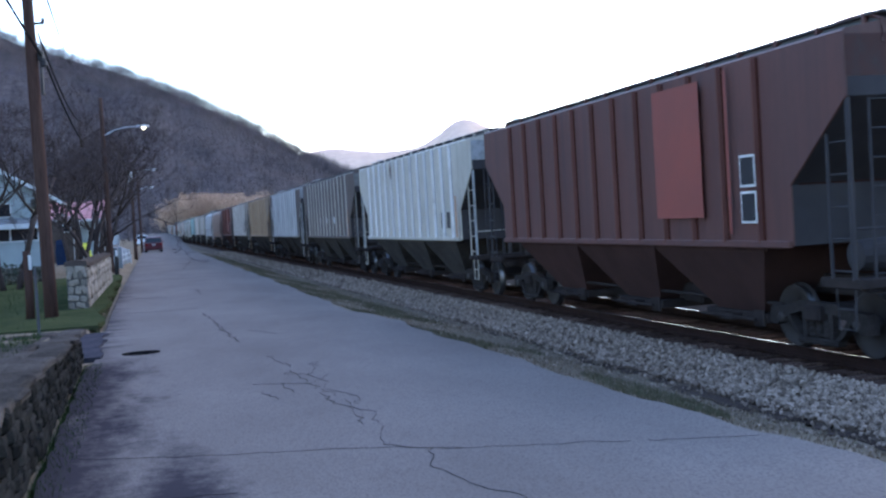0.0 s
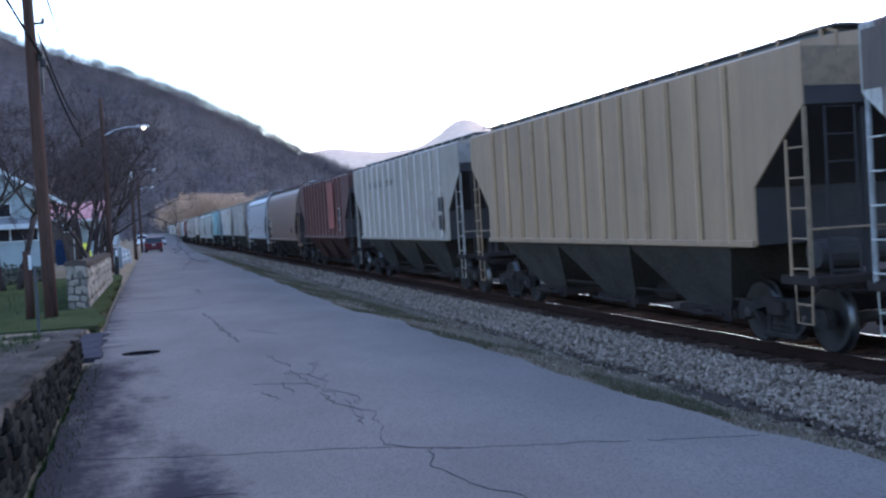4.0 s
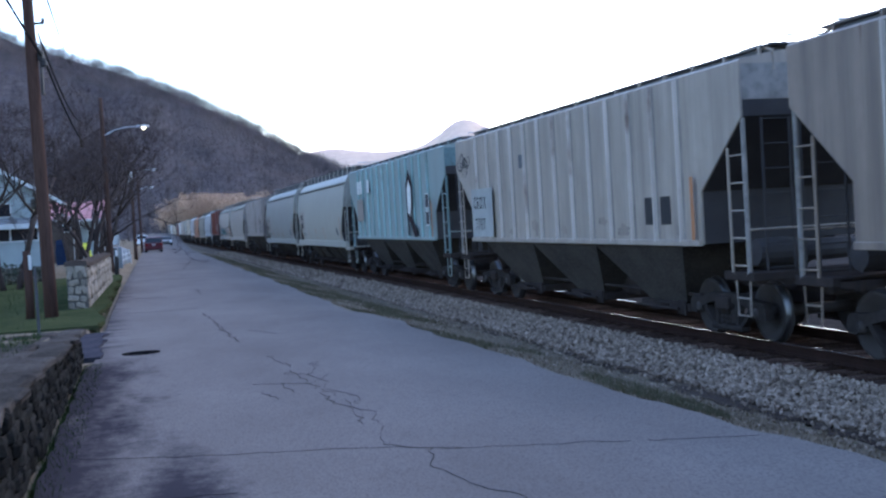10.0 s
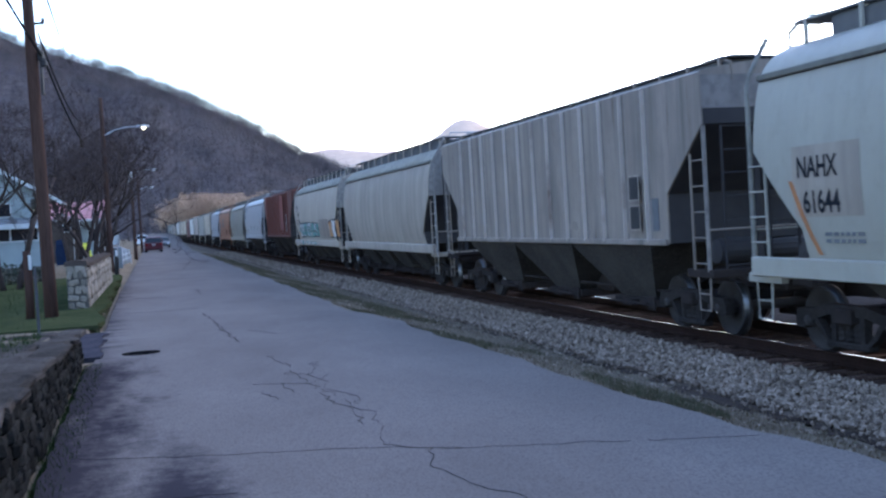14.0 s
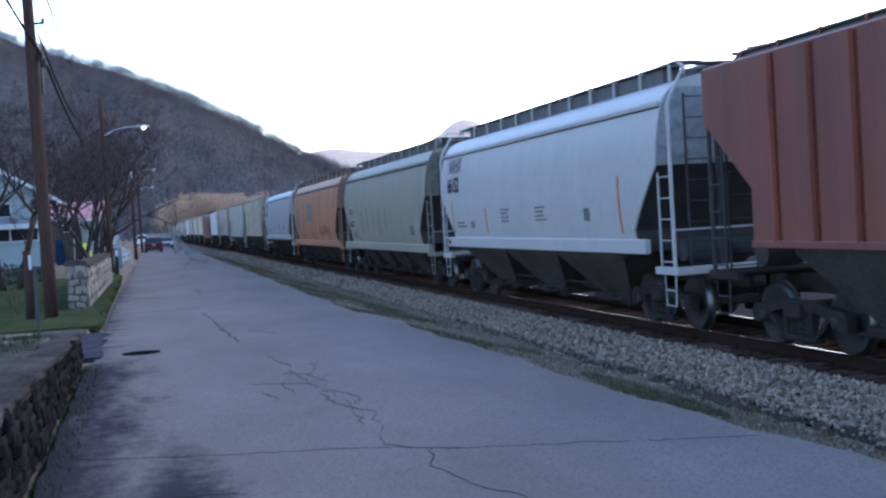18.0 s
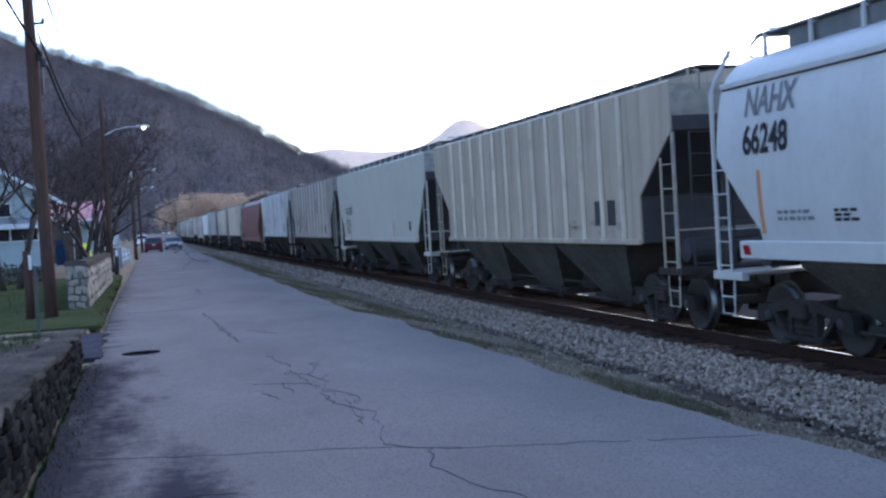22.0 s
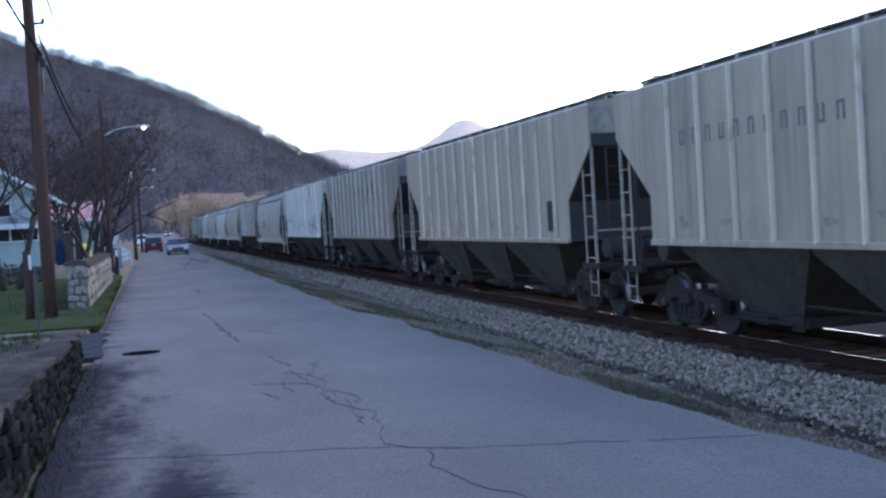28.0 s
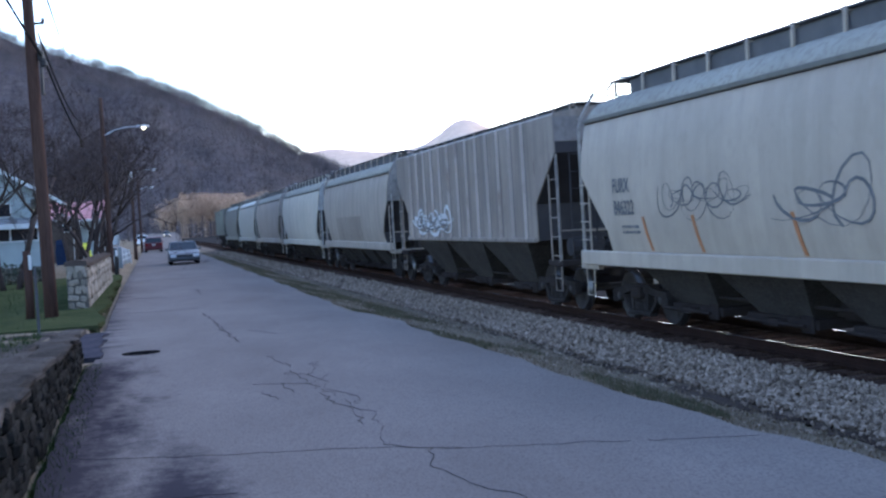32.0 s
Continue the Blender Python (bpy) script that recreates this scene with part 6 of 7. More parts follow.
# kind, paint, label
CARS = (
    ("rib", "dark red", "dark red ribbed hopper car with brighter repainted panel"),
    ("rib", "pale", "pale grey-white ribbed hopper car, moderately clean"),
    ("rib", "dark brown", "dark brown grimy ribbed hopper car with pale ribs"),
    ("rib", "pale rusty", "white ribbed hopper car with dark rust runs"),
    ("rib", "tan", "faded tan-yellow ribbed hopper car"),
    ("rib", "grey", "weathered grey ribbed hopper car with faded company lettering"),
    ("rib", "dark red", "dark red ribbed hopper car with bright red panel"),
    ("bay", "tan brown", "brown-tan smooth curved hopper car, rust stained"),
    ("bay", "white", "clean white curved-side hopper car with black lettering"),
    ("rib", "brown grey", "weathered grey-brown ribbed hopper car with pale ribs"),
    ("rib", "grey", "dusty grey-brown ribbed hopper car"),
    ("rib", "teal", "faded teal ribbed hopper car with large dark emblem"),
    ("round", "light", "light grey curved-side hopper car with broad sill"),
    ("round", "light", "light grey curved-side hopper car with stencilled marks"),
    ("rib", "dark grey", "grimy grey ribbed hopper car with brown rust runs"),
    ("round", "grey", "dull grey curved-side hopper car"),
    ("round", "cream", "cream-grey curved-side hopper car covered in graffiti"),
    ("rib", "orange red", "orange-red ribbed hopper car with bright panel"),
    ("bay", "white", "clean white curved-side hopper car with grey numbers"),
    ("round", "olive", "dusty olive-grey curved-side hopper car with patched lettering"),
    ("round", "orange", "rust-bloomed orange curved-side hopper car with dark square"),
    ("bay", "white", "white curved-side hopper car with orange reflective strips"),
    ("rib", "buff", "weathered buff-grey ribbed hopper car"),
    ("flat", "light", "smooth light grey hopper car with black lettering"),
    ("rib", "dark grey", "grey ribbed hopper car with rust on the ends"),
    ("rib", "pale", "pale grey ribbed hopper car with one rust streak"),
    ("round", "orange red", "orange-red curved-side hopper car"),
    ("rib", "buff", "grimy buff ribbed hopper car with small dark lettering"),
    ("rib", "buff", "buff-grey ribbed hopper car streaked with dirt"),
    ("rib", "brown grey", "grey-brown ribbed hopper car with rusty ribs"),
    ("rib", "pale", "pale ribbed hopper car with black graffiti"),
    ("round", "cream", "cream-grey curved-side hopper car with faint graffiti"),
    ("rib", "dark grey", "grey-brown ribbed hopper car with white graffiti"),
    ("round", "grey", "dull grey curved-side hopper car with painted-over patches"),
    ("round", "pale", "pale curved-side hopper car near the train's end"),
    ("round", "grey", "grey curved-side hopper car near the train's end"),
    ("round", "light", "light grey curved-side hopper car near the train's end"),
    ("round", "grey green", "dull grey-green hopper car near the train's end"),
    ("rib", "grey green", "dull grey-green hopper car at the train's end"),
)


def make_train():
    built = []
    for i, (kind, paint, label) in enumerate(CARS):
        a, b = COUPLINGS[i], COUPLINGS[i + 1]
        half = (b - a) / 2 - 0.62
        m = PAINT[paint]
        if kind == "rib":
            # red cars get shade-dark end fittings, the others darkened posts
            car, prof = ribbed_car(i, half, m, label, 17 if i % 3 else 16, RIBS[paint], 1 if i % 2 else -1, HOP.get(paint), M_SHADOWSTEEL if paint in ("dark red", "orange red") else None, M_SHADOWSTEEL if "red" in paint else BACKS[paint], BACKS[paint], RIB_SHADES[paint])
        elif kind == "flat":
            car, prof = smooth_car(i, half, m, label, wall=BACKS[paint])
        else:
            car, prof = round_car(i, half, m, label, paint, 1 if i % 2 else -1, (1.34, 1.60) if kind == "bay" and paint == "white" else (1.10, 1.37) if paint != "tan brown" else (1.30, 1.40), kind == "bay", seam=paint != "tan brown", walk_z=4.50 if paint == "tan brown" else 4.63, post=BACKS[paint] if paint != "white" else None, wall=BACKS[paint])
        TRAIN.append((car, (a + b) / 2))
        for ws in WHEELSETS[-4:]:
            ws[2] = (a + b) / 2
        built.append((car, prof, half))
    return built


BUILT = make_train()


def dress(i):
    return BUILT[i]


def white_frames(car, prof, y, z=1.85, mat=None):
    """Two stacked stencil frames near the car's end."""
    for k in range(2):
        panel(car, y, y + 0.42, z + k * 0.52, z + k * 0.52 + 0.46, mat or M_PATCH, prof, "stencil_frame", 0.075)
        panel(car, y + 0.035, y + 0.385, z + 0.035 + k * 0.52, z + k * 0.52 + 0.425, M_BLACK, prof, "stencil_panel", 0.080)


for i in (0, 6, 17):
    car, prof, half = dress(i)
    panel(car, -half + 3.6, -half + 5.2, 1.95, 4.05, PAINT["bright red"], prof, "repainted_panel", 0.07, "brighter red repainted panel")
    white_frames(car, prof, -half + 2.05)
    panel(car, -half + 2.75, -half + 2.82, 1.7, 4.1, PAINT["bright red"], prof, "rib_strip", 0.076)
for i in (1, 10, 22, 25):
    car, prof, half = dress(i)
    for q in (2.35, 2.95):
        panel(car, -half + q, -half + q + 0.36, 1.85, 2.32, M_BLACK, prof, "dark_stencil", 0.012)
for i in (1, 2, 29):
    car, prof, half = dress(i)
    panel(car, -half + 1.42, -half + 1.52, 1.6, 2.75, M_ORANGE, prof, "reflector_strip", 0.08)
car, prof, half = dress(2)
for y in (-2.2, 1.9):
    part("round_decal", Shape().lathe([(0.17, 0.0), (0.17, 0.01), (0.02, 0.012)], "x", 18, at=(-1.545, y, 2.3)), M_PATCH, car, "white round decal")
panel(car, -0.2, 0.25, 2.2, 2.42, M_PATCH, prof, "stencil_patch", 0.012)
car, prof, half = dress(3)
panel(car, -half + 1.33, -half + 1.95, 1.62, 4.14, PAINT["dark brown"], prof, "rusted_sheet", 0.004, "rust-brown bare sheet")
panel(car, -half + 0.04, -half + 1.32, 3.42, 4.14, PAINT["dark brown"], prof, "rusted_sheet", 0.004, "rust-brown bare sheet")
part("rusted_corner", Shape().loft([[(x, -half + 0.012, 3.416), (x, -half + 1.326, 2.35), (x, -half + 1.326, 3.416)] for x in (-1.526, -1.523)]), PAINT["dark brown"], car, "rust-brown bare sheet")
panel(car, half - 1.25, half - 0.04, 3.42, 4.14, PAINT["dark brown"], prof, "rusted_sheet", 0.004, "rust-brown bare sheet")
panel(car, -half + 3.1, -half + 3.4, 1.9, 2.4, M_LETTERGREY, prof, "stencil_panel", 0.012)
car, prof, half = dress(5)
letters_as_bars(car, 4.58, 3.40, 0.22, 9, 0.29, M_LETTERGREY, prof)
words(car, "GRAIN", 1.55, 3.39, 0.31, M_LETTER, prof, 1.2, squeeze=1.0)
white_frames(car, prof, -half + 1.75, 1.8, PAINT["grey"])
car, prof, half = dress(7)
panel(car, half - 2.75, half - 1.55, 1.80, 2.75, PAINT["cream"], prof, "number_panel", 0.02, "pale repainted number panel")
letters_as_bars(car, half - 1.7, 2.42, 0.24, 3, 0.30, M_LETTER, [(1.62, 1.0), (1.62, 4.0)])
letters_as_bars(car, half - 1.7, 1.92, 0.24, 5, 0.20, M_LETTER, [(1.62, 1.0), (1.62, 4.0)])
panel(car, -half + 2.6, -half + 3.0, 1.75, 2.02, M_EMBLEM, prof, "stencil", 0.012)
for i, num in ((8, "66242"), (18, "66152"), (21, "66248")):
    car, prof, half = dress(i)
    words(car, "NAHX", half - 1.12, 3.38, 0.55, M_LETTERGREY, prof, squeeze=0.8)
    words(car, num, half - 1.12, 2.84, 0.57, M_LETTER, prof, squeeze=0.8)
    for y, z0, z1 in ((half - 1.55, 1.70, 2.60), (half - 4.6, 1.72, 2.35), (-half + 1.85, 1.70, 2.75)):
        panel(car, y, y + 0.09, z0, z1, M_ORANGE, prof, "reflector_strip", 0.008)
    stripes_of_text(car, half - 1.9, 2.02, 2, 0.9, M_LETTERGREY, prof)
    stripes_of_text(car, half - 3.2, 2.02, 3, 0.35, M_LETTER, prof, 0.04, 0.06)
    for k in range(2):
        stripes_of_text(car, 1.5 - k * 2.4, 2.3, 4, 0.7, M_LETTERGREY, prof)
    panel(car, -half + 3.3, -half + 3.6, 1.95, 2.2, M_LETTERGREY, prof, "stencil_panel", 0.010)
    panel(car, half - 1.22, half - 1.05, 1.40, 1.54, M_TAIL, prof, "red_tag", 0.14)
for i, num in ((12, "61785"), (13, "61644")):
    car, prof, half = dress(i)
    panel(car, half - 2.75, half - 1.3, 1.92, 2.85, PAINT["grey"], prof, "darker_number_panel", 0.006)
    words(car, "NAHX", half - 1.42, 2.44, 0.38, M_LETTER, prof, squeeze=0.8)
    words(car, num, half - 1.52, 1.98, 0.40, M_LETTER, prof, squeeze=0.8)
    stripes_of_text(car, half - 1.9, 1.72, 2, 0.9, M_LETTERGREY, prof)
    panel(car, half - 1.75, half - 1.66, 1.42, 2.4, M_ORANGE, prof, "reflector_strip", 0.012, skew=0.45)
    panel(car, -half + 1.62, -half + 1.70, 1.45, 2.4, M_ORANGE, prof, "reflector_strip", 0.012, skew=-0.25)
    panel(car, -half + 2.1, -half + 2.45, 1.62, 1.95, M_LETTERGREY, prof, "stencil_panel", 0.010, skew=0.12)
    for y in (-1.5, 1.0, 3.5):
        panel(car, y, y + 0.06, 1.45, 2.0, M_ORANGE, prof, "reflector_strip", 0.010, skew=0.2)
car, prof, half = dress(9)
white_frames(car, prof, -half + 1.75, 1.75, M_LETTERGREY)
car, prof, half = dress(10)
words(car, "CRDX", half - 1.75, 2.35, 0.42, M_LETTER, prof, 1.5, lift=0.085)
words(car, "7707", half - 1.85, 1.80, 0.42, M_LETTER, prof, 1.5, lift=0.085)
panel(car, half - 3.3, half - 1.55, 1.62, 2.85, PAINT["pale rib"], prof, "number_panel", 0.078)
scrawl(car, half - 1.2, half - 0.3, 3.2, 3.9, M_SPRAYB, prof, 3, 0.05, 3)
panel(car, -half + 1.42, -half + 1.52, 1.6, 2.6, M_ORANGE, prof, "reflector_strip", 0.08)
panel(car, 2.0, 2.3, 3.2, 3.5, M_LETTERGREY, prof, "worn_emblem", 0.012)
car, prof, half = dress(11)
yb = -half + 4.15
part("emblem", Shape().loft([[(-1.610 - d, yb + a, z) for a, z in ((0.40, 1.64), (0.45, 3.30), (0.02, 3.76), (-0.44, 3.30), (-0.42, 2.62), (-0.16, 2.32), (-0.82, 1.74), (-0.82, 1.60), (-0.48, 1.60), (0.10, 2.14), (0.20, 1.64))] for d in (0.0, 0.004)]), M_EMBLEM, car, "large dark brown emblem")
part("emblem_window", Shape().loft([[(-1.616 - d, yb + a, z) for a, z in ((0.02, 2.28), (-0.24, 2.62), (-0.26, 3.16), (0.0, 3.42), (0.27, 3.16), (0.25, 2.40))] for d in (0.0, 0.004)]), M_PATCH, car, "pale centre of the emblem")
white_frames(car, prof, -half + 1.75, 1.95)
panel(car, -half + 1.42, -half + 1.52, 1.6, 2.7, M_ORANGE, prof, "reflector_strip", 0.08)
for q in (2.0, 2.5, 3.9):
    panel(car, half - q - 0.4, half - q, 3.25, 3.75, M_PATCH, prof, "stencil_patch", 0.080)
panel(car, half - 3.0, half - 1.8, 2.2, 3.05, PAINT["dark grey"], prof, "number_panel", 0.078)
stripes_of_text(car, half - 1.9, 2.9, 2, 1.0, M_LETTER, prof, 0.3, 0.4)
car, prof, half = dress(14)
white_frames(car, prof, -half + 2.2, 1.75, PAINT["grey"])
panel(car, -half + 1.6, -half + 1.85, 1.75, 2.3, M_LETTERGREY, prof, "stencil_patch", 0.012)
car, prof, half = dress(16)
words(car, "MCEX", half - 1.8, 2.62, 0.36, M_LETTER, prof)
words(car, "350762", half - 1.85, 2.22, 0.36, M_LETTER, prof)
scrawl(car, half - 1.75, half - 1.0, 2.85, 3.4, M_LETTERGREY, prof, 8, 0.03, 3)
bubble(car, half - 6.6, half - 2.5, 1.46, 2.35, (M_SPRAYW, M_SPRAYW, M_SPRAYT), M_SPRAYB, prof, 2, 5)
scrawl(car, half - 8.6, half - 2.9, 1.5, 2.35, M_SPRAYB, prof, 41, 0.035, 8, lift=0.024)
scrawl(car, half - 8.6, half - 2.9, 1.5, 2.2, M_SPRAYT, prof, 43, 0.05, 5, lift=0.022)
bubble(car, half - 9.0, half - 6.9, 1.46, 2.35, (M_SPRAYT, M_SPRAYW), M_SPRAYB, prof, 5, 3)
panel(car, half - 12.0, half - 9.2, 1.46, 2.4, PAINT["dark grey"], prof, "painted_over_patch", 0.010, "grey painted-over patch")
bubble(car, half - 15.0, half - 12.1, 1.46, 2.4, (M_SPRAYO, M_SPRAYW), M_SPRAYB, prof, 7, 3)
bubble(car, half - 9.0, half - 2.6, 1.12, 1.34, (M_SPRAYW, M_SPRAYT), M_SPRAYB, [(1.60, 1.0), (1.61, 1.4)], 9, 9)
panel(car, half - 2.0, half - 1.9, 1.42, 2.6, M_ORANGE, prof, "reflector_strip", 0.012, skew=0.4)
car, prof, half = dress(19)
panel(car, half - 2.25, half - 1.45, 2.42, 2.80, PAINT["cream"], prof, "number_panel", 0.006)
panel(car, half - 2.75, half - 1.45, 1.92, 2.30, PAINT["cream"], prof, "number_panel", 0.006)
words(car, "FURX", half - 1.48, 2.47, 0.40, M_LETTER, prof, lift=0.014, squeeze=0.82)
words(car, "846380", half - 1.48, 1.97, 0.40, M_LETTER, prof, lift=0.014, squeeze=0.92)
panel(car, half - 3.25, half - 3.18, 1.45, 2.2, M_ORANGE, prof, "reflector_strip", 0.012, skew=0.3)
stripes_of_text(car, half - 2.2, 1.75, 3, 0.8, M_LETTERGREY, prof)
for k in range(5):
    panel(car, half - 4.2 - k * 1.1, half - 4.0 - k * 1.1, 1.7 + 0.15 * (k % 3), 2.6 + 0.1 * (k % 2), PAINT["grey green"], prof, "worn_patch", 0.005, skew=0.05)
panel(car, -half + 2.1, -half + 2.6, 1.65, 1.95, M_LETTERGREY, prof, "stencil_panel", 0.010)
car, prof, half = dress(20)
panel(car, 0.2, 2.0, 2.35, 3.25, PAINT["grey green"], prof, "dark_square", 0.007, "worn dark green-grey square")
panel(car, half - 2.7, half - 1.3, 2.0, 3.0, PAINT["grey green"], prof, "number_panel", 0.007)
words(car, "62155", half - 1.5, 2.12, 0.42, M_DULLROOF, prof, lift=0.016)
letters_as_bars(car, half - 1.5, 2.6, 0.30, 4, 0.28, M_DULLROOF, [(1.62, 1.0), (1.62, 4.0)])
scrawl(car, -half + 3.0, -half + 5.6, 1.55, 2.2, M_BRICKRED, prof, 12, 0.026, 5)
car, prof, half = dress(23)
words(car, "GA  CX", half - 1.9, 2.50, 0.40, M_LETTER, prof, squeeze=0.85)
words(car, "95  26", half - 1.95, 2.02, 0.40, M_LETTER, prof, squeeze=0.85)
panel(car, half - 3.25, half - 3.0, 2.5, 2.85, M_LETTERGREY, prof, "data_panel", 0.008)
stripes_of_text(car, half - 1.9, 1.95, 3, 0.9, M_LETTERGREY, prof)
for y in (half - 1.42, half - 3.0, -half + 4.5):
    panel(car, y, y + 0.08, 1.50, 2.15, M_ORANGE, prof, "reflector_strip", 0.045)
panel(car, -half + 2.1, -half + 2.4, 1.8, 2.1, M_BLACK, prof, "stencil_panel", 0.010)
car, prof, half = dress(24)
words(car, "CX", half - 2.1, 2.55, 0.40, M_LETTERGREY, prof, 1.2)
letters_as_bars(car, half - 1.8, 2.1, 0.35, 6, 0.24, M_LETTERGREY, prof)
stripes_of_text(car, half - 3.0, 1.9, 2, 0.6, M_LETTER, prof)
panel(car, -half + 2.4, -half + 2.8, 1.7, 2.1, M_BLACK, prof, "stencil_panel", 0.012)
for k, (yy, zz, a, b) in enumerate(((half - 0.85, 3.70, 0.34, 0.36), (half - 1.12, 3.05, 0.24, 0.40), (half - 1.65, 3.35, 0.16, 0.2), (-half + 1.2, 3.75, 0.6, 0.3), (-half + 1.9, 3.2, 0.3, 0.4))):
    blotch(car, yy, zz, a, b, PAINT["brown grey"], prof, k + 20)
car, prof, half = dress(25)
panel(car, half - 8.05, half - 7.72, 1.62, 4.1, PAINT["tan brown"], prof, "rust_streak", 0.004, "brown rust streak")
for q in (1.6, 2.2):
    panel(car, half - q - 0.5, half - q, 1.75, 2.15, M_LETTERGREY, prof, "stencil_panel", 0.008)
car, prof, half = dress(26)
panel(car, 1.0, 2.2, 2.3, 3.1, PAINT["dark red"], prof, "dark_square", 0.007)
car, prof, half = dress(27)
letters_as_bars(car, 5.2, 3.12, 0.25, 12, 0.42, M_LETTERGREY, prof)
words(car, "ELEVATOR", -0.64, 3.10, 0.36, M_LETTER, prof, 1.5, squeeze=0.95)
panel(car, -half + 2.4, -half + 2.7, 1.7, 2.4, M_BLACK, prof, "stencil_panel", 0.012)
car, prof, half = dress(28)
panel(car, -half + 2.2, -half + 2.5, 1.75, 2.4, M_BLACK, prof, "stencil_panel", 0.012)
for q in (2.0, 3.9, 5.5):
    panel(car, half - q - 0.4, half - q, 1.62, 1.78, M_ORANGE, prof, "reflector_patch", 0.012)
for i, seed in ((22, 1), (27, 2), (28, 3), (14, 4), (10, 5)):
    car, prof, half = dress(i)
    rs = random.Random(seed)
    for k in range(9):
        yy = rs.uniform(-half + 1.9, half - 1.9)
        blotch(car, yy, rs.uniform(1.70, 1.95), rs.uniform(0.12, 0.34), rs.uniform(0.06, 0.16), PAINT["dark grey"], prof, seed * 31 + k, "dirt_patch", label="dark dirt stain near the sill")
car, prof, half = dress(29)
letters_as_bars(car, 6.4, 3.24, 0.28, 12, 0.85, M_LETTER, prof)
for y in (half - 3.6, half - 5.6):
    panel(car, y, y + 0.09, 1.65, 2.3, M_ORANGE, prof, "reflector_strip", 0.085)
car, prof, half = dress(30)
scrawl(car, half - 8.2, half - 5.4, 1.65, 2.7, M_LETTERGREY, prof, 5, 0.034, 4)
scrawl(car, -half + 2.6, -half + 5.0, 1.7, 2.7, M_SPRAYB, prof, 15, 0.07, 5)
for q in (1.72, 2.42, 3.18, 3.82):
    panel(car, half - q - 0.56, half - q, 2.30, 2.62, BACKS["pale"], prof, "number_panel", 0.006)
words(car, "MW  CX", half - 1.78, 2.34, 0.34, M_LETTER, prof, 1.3, squeeze=0.78)
words(car, "460 814", half - 3.22, 2.34, 0.34, M_LETTER, prof, 1.3, squeeze=0.62)
for q in (1.7, 5.0, 8.6):
    panel(car, half - q - 0.35, half - q, 1.62, 1.76, M_ORANGE, prof, "reflector_patch", 0.012)
panel(car, half - 9.4, half - 8.5, 1.9, 2.35, PAINT["tan"], prof, "tan_patch", 0.012)
car, prof, half = dress(31)
words(car, "FURX", half - 1.85, 2.45, 0.36, M_LETTERGREY, prof, squeeze=0.8)
words(car, "846322", half - 1.85, 2.05, 0.36, M_LETTERGREY, prof, squeeze=0.8)
stripes_of_text(car, half - 2.1, 1.85, 2, 0.7, M_LETTERGREY, prof, 0.05, 0.1)
scrawl(car, half - 6.4, half - 3.9, 1.9, 2.7, M_LETTERGREY, prof, 21, 0.028, 6)
scrawl(car, half - 9.2, half - 7.6, 1.6, 2.7, M_LETTERGREY, prof, 22, 0.05, 2)
for y in (half - 3.2, half - 5.0, half - 7.8):
    panel(car, y, y + 0.09, 1.40, 2.0, M_ORANGE, prof, "reflector_strip", 0.012, skew=0.15)
car, prof, half = dress(32)
scrawl(car, half - 6.6, half - 2.7, 1.66, 2.5, M_SPRAYW, prof, 31, 0.12, 6, lift=0.07)
scrawl(car, half - 6.4, half - 2.9, 1.7, 2.3, M_LETTERGREY, prof, 33, 0.04, 6, lift=0.075)
car, prof, half = dress(33)
panel(car, -2.0, 3.6, 1.42, 2.4, PAINT["dark grey"], prof, "painted_over_patch", 0.010)


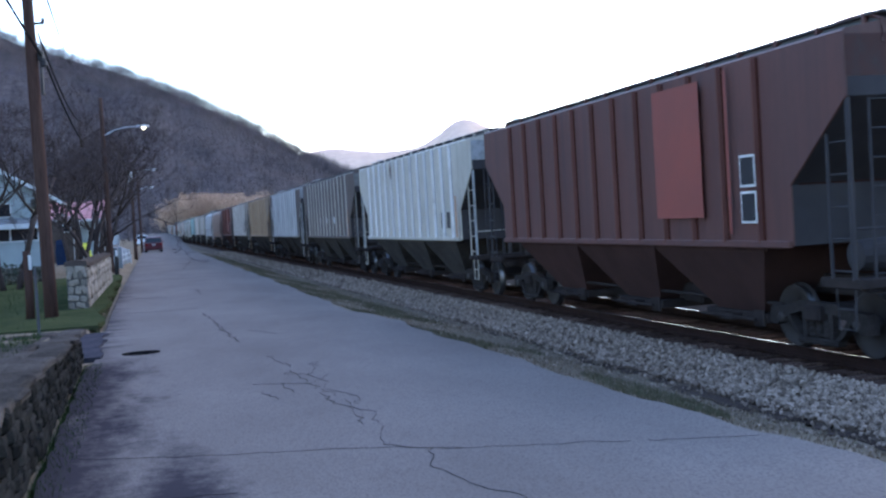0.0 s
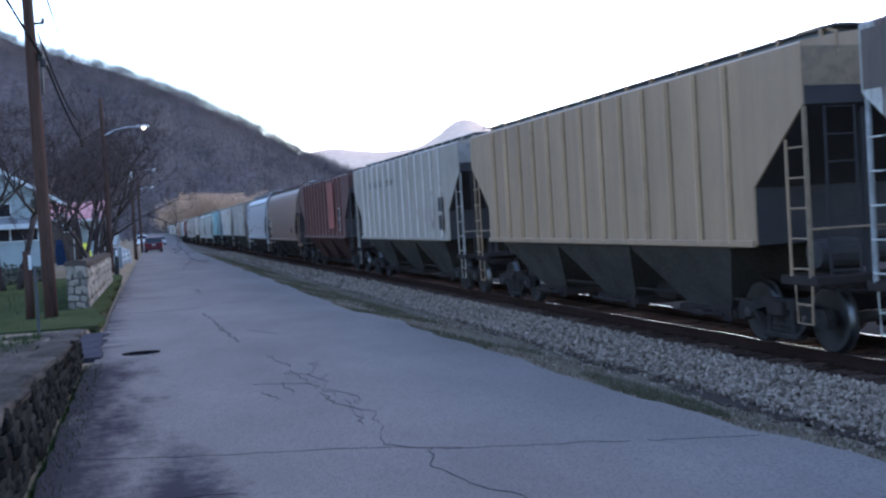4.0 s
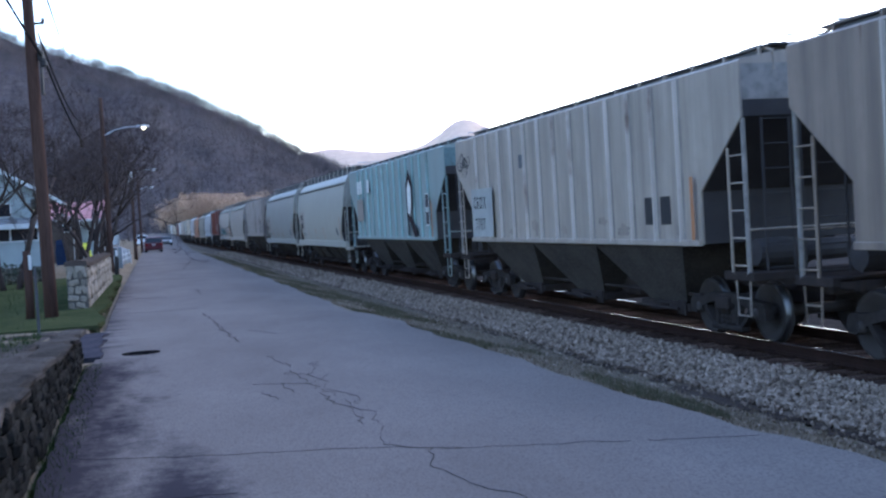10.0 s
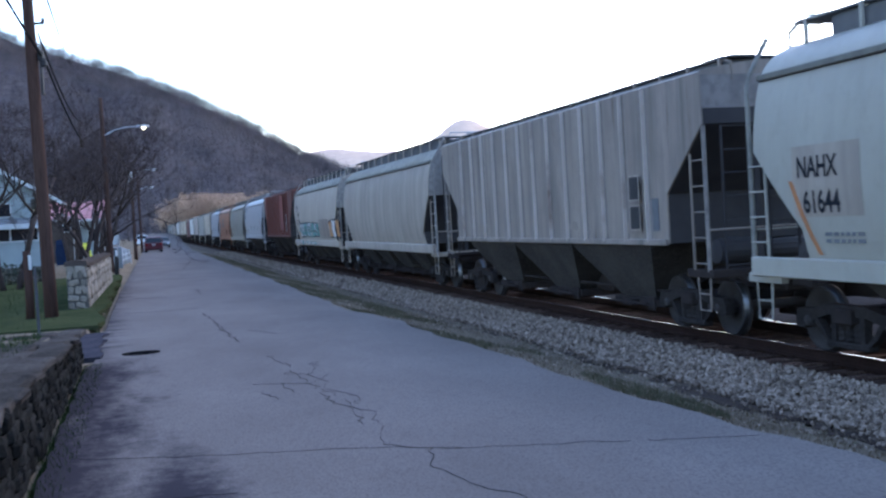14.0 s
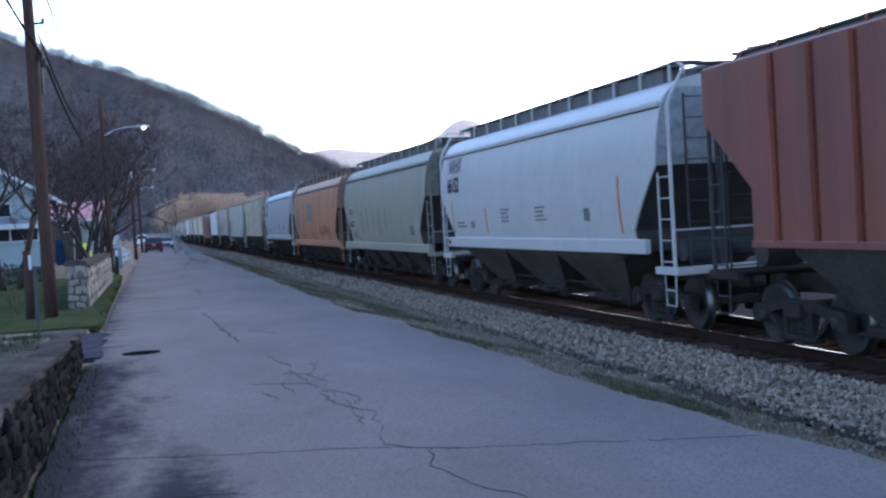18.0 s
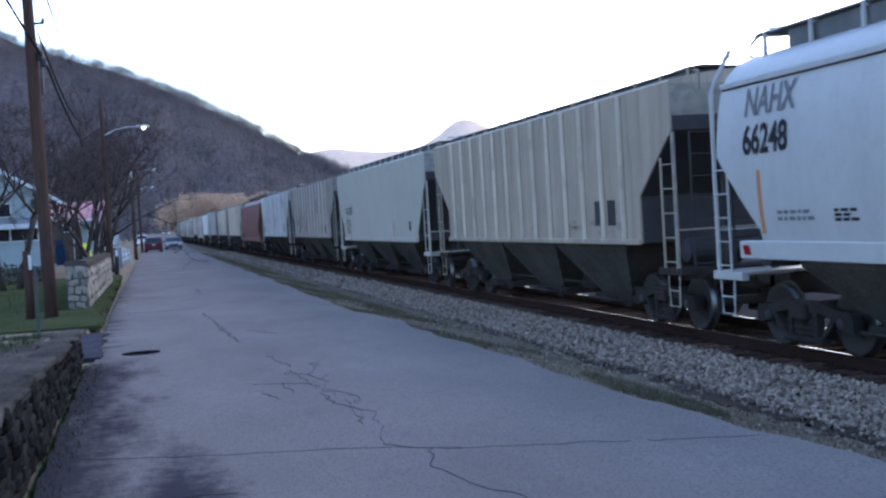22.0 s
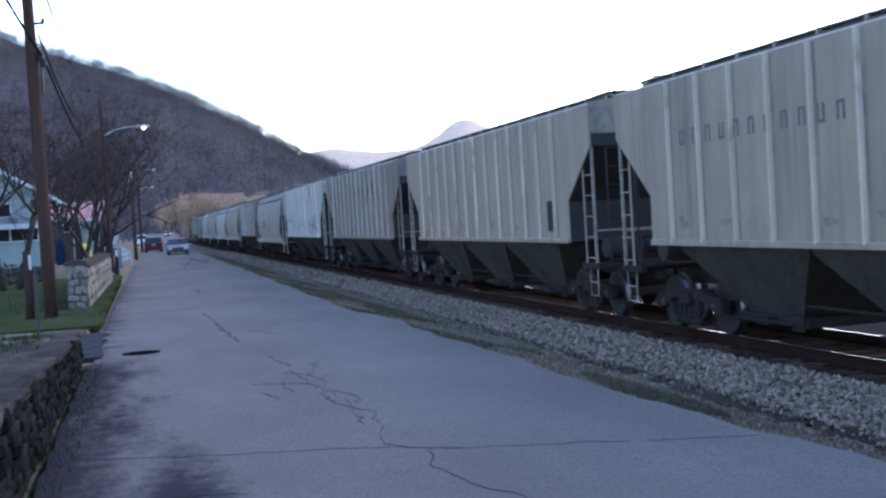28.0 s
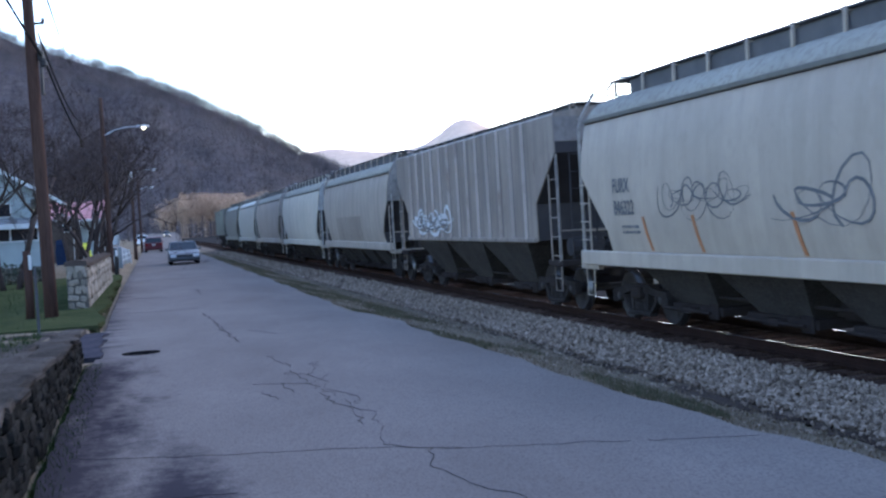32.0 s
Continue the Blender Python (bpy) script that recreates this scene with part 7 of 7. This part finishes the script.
# ---- road vehicles ----
def road_car(name, at, paint, label, dims, wagon, tail=True, lit=False):
    """A car that faces -y; dims are length, width, height."""
    ln, wd, ht = dims
    c = thing(name, at, label, "car")
    w, h0 = wd / 2, 0.20
    belt = 0.62 * ht
    lower = [(-ln / 2, 0.42), (-ln / 2 + 0.06, 0.28), (-ln / 2 + 0.5, h0), (ln / 2 - 0.5, h0), (ln / 2 - 0.05, 0.30), (ln / 2, 0.50), (ln / 2 - 0.02, belt - 0.06), (ln / 2 - 0.12, belt), (-ln / 2 + 0.35 * ln * 0.9, belt), (-ln / 2 + 0.25, belt - 0.16), (-ln / 2 + 0.03, belt - 0.26)]
    s = Shape()
    s.loft([[(x * w, y * (1 - 0.05 * abs(abs(x) - 0.93) / 0.07), z) for y, z in lower] for x in (-1.0, -0.93, 0.93, 1.0)])
    body = part("body", s, paint, c)
    y0, y1 = -ln * 0.17, (ln * 0.47 if wagon else ln * 0.36)
    r0, r1 = -ln * 0.03, (ln * 0.40 if wagon else ln * 0.22)
    cab = [[(sx * w * k, a, z) for sx, a in ((-1, ya), (1, ya), (1, yb), (-1, yb))] for k, ya, yb, z in ((0.95, y0, y1, belt - 0.02), (0.80, r0 - 0.06, r1 + 0.05, ht - 0.08))]
    part("glass", Shape().loft(cab), M_CARGLASS, c, "dark windows")
    part("roof", Shape().loft([[(sx * w * k, a, z) for sx, a in ((-1, r0 - e), (1, r0 - e), (1, r1 + e), (-1, r1 + e))] for k, e, z in ((0.81, 0.08, ht - 0.09), (0.80, 0.05, ht - 0.03), (0.66, -0.15, ht))]), paint, c)
    for sx in (-1, 1):
        for a, b in ((y0, r0), (y1, r1), ((y0 + y1) / 2, (r0 + r1) / 2)):
            part("pillar", Shape().tube([(sx * w * 0.955, a, belt - 0.03), (sx * w * 0.815, b, ht - 0.06)], 0.035, 6), paint, c)
        part("mirror", Shape().box(min(sx * w, sx * (w + 0.18)), max(sx * w, sx * (w + 0.18)), y0 + 0.18, y0 + 0.28, belt, belt + 0.14, 0.02), paint, c)
        part("tail_lamp", Shape().box(min(sx * w * 0.68, sx * w * 0.95), max(sx * w * 0.68, sx * w * 0.95), ln / 2 - 0.04, ln / 2 + 0.015, belt - 0.25, belt - 0.08, 0.01), M_TAIL, body)
        part("head_lamp", Shape().box(min(sx * w * 0.55, sx * w * 0.92), max(sx * w * 0.55, sx * w * 0.92), -ln / 2 - 0.02, -ln / 2 + 0.12, belt - 0.42, belt - 0.26, 0.02), M_HEADLIT if lit else M_HEAD, body, "glowing head lamp" if lit else "")
    part("grille", Shape().box(-w * 0.5, w * 0.5, -ln / 2 - 0.02, -ln / 2 + 0.1, belt - 0.43, belt - 0.27, 0.01), M_BLACK, body, "dark grille")
    part("front_bumper", Shape().box(-w * 0.98, w * 0.98, -ln / 2 - 0.08, -ln / 2 + 0.1, 0.30, 0.46, 0.03), paint, body)
    part("rear_bumper", Shape().box(-w * 0.98, w * 0.98, ln / 2 - 0.1, ln / 2 + 0.07, 0.32, 0.50, 0.03), paint, body)
    part("plate", Shape().box(-0.2, 0.2, ln / 2 + 0.0, ln / 2 + 0.02, belt - 0.27, belt - 0.12), M_PATCH, body, "pale plate")
    wheels = []
    for sx in (-1, 1):
        for yy in (-ln * 0.30, ln * 0.30):
            wh = part("wheel", cached("car_tyre", lambda: Shape().lathe([(0.19, -0.10), (0.30, -0.11), (0.325, -0.07), (0.325, 0.07), (0.30, 0.11), (0.19, 0.10)], "x", 18)), M_TYRE, c, "black tyre", at=pose(sx * (w - 0.12), yy, 0.325))
            part("rim", cached("car_rim", lambda: Shape().lathe([(0.03, -0.10), (0.19, -0.09), (0.20, 0.0), (0.19, 0.09), (0.03, 0.10)], "x", 10)), M_GALV, wh)
            wheels.append(wh)
    return c, wheels


parked_red, _ = road_car("parked_suv", pose(1.0, 125.0, 0.0, 0, 0, 181), M_REDCAR, "dark red hatchback parked at the roadside", (4.5, 1.85, 1.62), True)
parked_white, _ = road_car("parked_van", pose(-0.2, 200.0, 0.0, 0, 0, 180), M_WHITECAR, "white parked car farther down the road", (4.8, 1.9, 1.75), True)
sedan, sedan_wheels = road_car("sedan", pose(3.5, 160.0, 0.0), M_SILVER, "pale silver-blue older sedan driving slowly up the road", (5.0, 1.85, 1.42), False)
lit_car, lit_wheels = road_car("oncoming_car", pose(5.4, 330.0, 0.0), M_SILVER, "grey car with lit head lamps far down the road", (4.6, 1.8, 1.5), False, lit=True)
SEDAN_ROWS = ((0.0, 1.6, 190.0), (4.0, 2.6, 187.0), (6.0, 3.5, 184.0), (10.0, 3.4, 180.0), (13.0, 2.5, 159.0), (17.0, 2.65, 152.0), (19.0, 3.0, 146.5), (20.5, 3.2, 142.0), (22.0, 3.4, 136.5), (24.0, 3.55, 127.0), (25.0, 3.4, 120.0), (27.5, 3.0, 106.0), (28.5, 2.85, 101.0), (29.5, 2.7, 92.0), (30.5, 2.55, 83.5), (31.5, 2.42, 76.0), (32.0, 2.38, 72.5))


def motions():
    """All that moves: the train, its wheels along the stretch where they can be made out, the sedan and the far car."""
    for car, y in TRAIN:
        walk(car, [(0.0, pose(MID, y, RAIL)), (32.0, pose(MID, y - SPEED * 32.0, RAIL))])
    spin = radians(80) * WHEEL_R / SPEED
    for ws, y, where in WHEELSETS:
        t0, t1 = max(0.0, (where - 150.0) / SPEED), min(32.0, (where + 25.0) / SPEED)
        n = max(1, int(math.ceil((t1 - t0) / spin)))
        rows = [(t0 + (t1 - t0) * i / n, SPEED * (t1 - t0) * i / n / WHEEL_R) for i in range(n + 1)] if t1 > t0 else [(0.0, 0.0)]
        rows = ([(0.0, rows[0][1])] if rows[0][0] > 0.05 else []) + rows + ([(32.0, rows[-1][1])] if rows[-1][0] < 31.95 else [])
        walk(ws, [(t, Matrix.Translation((0, y, WHEEL_R)) @ Matrix.Rotation(a, 4, "X")) for t, a in rows])
    walk(sedan, [(t, pose(x, y, 0.0)) for t, x, y in SEDAN_ROWS])
    walk(lit_car, [(0.0, pose(-46.0, 400.0, 0.0)), (12.0, pose(-46.0, 400.0, 0.0)), (19.0, pose(-14.0, 356.0, 0.6)), (22.0, pose(6.4, 331.0, 1.18)), (25.0, pose(6.4, 314.0, 1.03)), (28.0, pose(6.2, 300.0, 0.90)), (32.0, pose(5.7, 285.0, 0.765))])


motions()
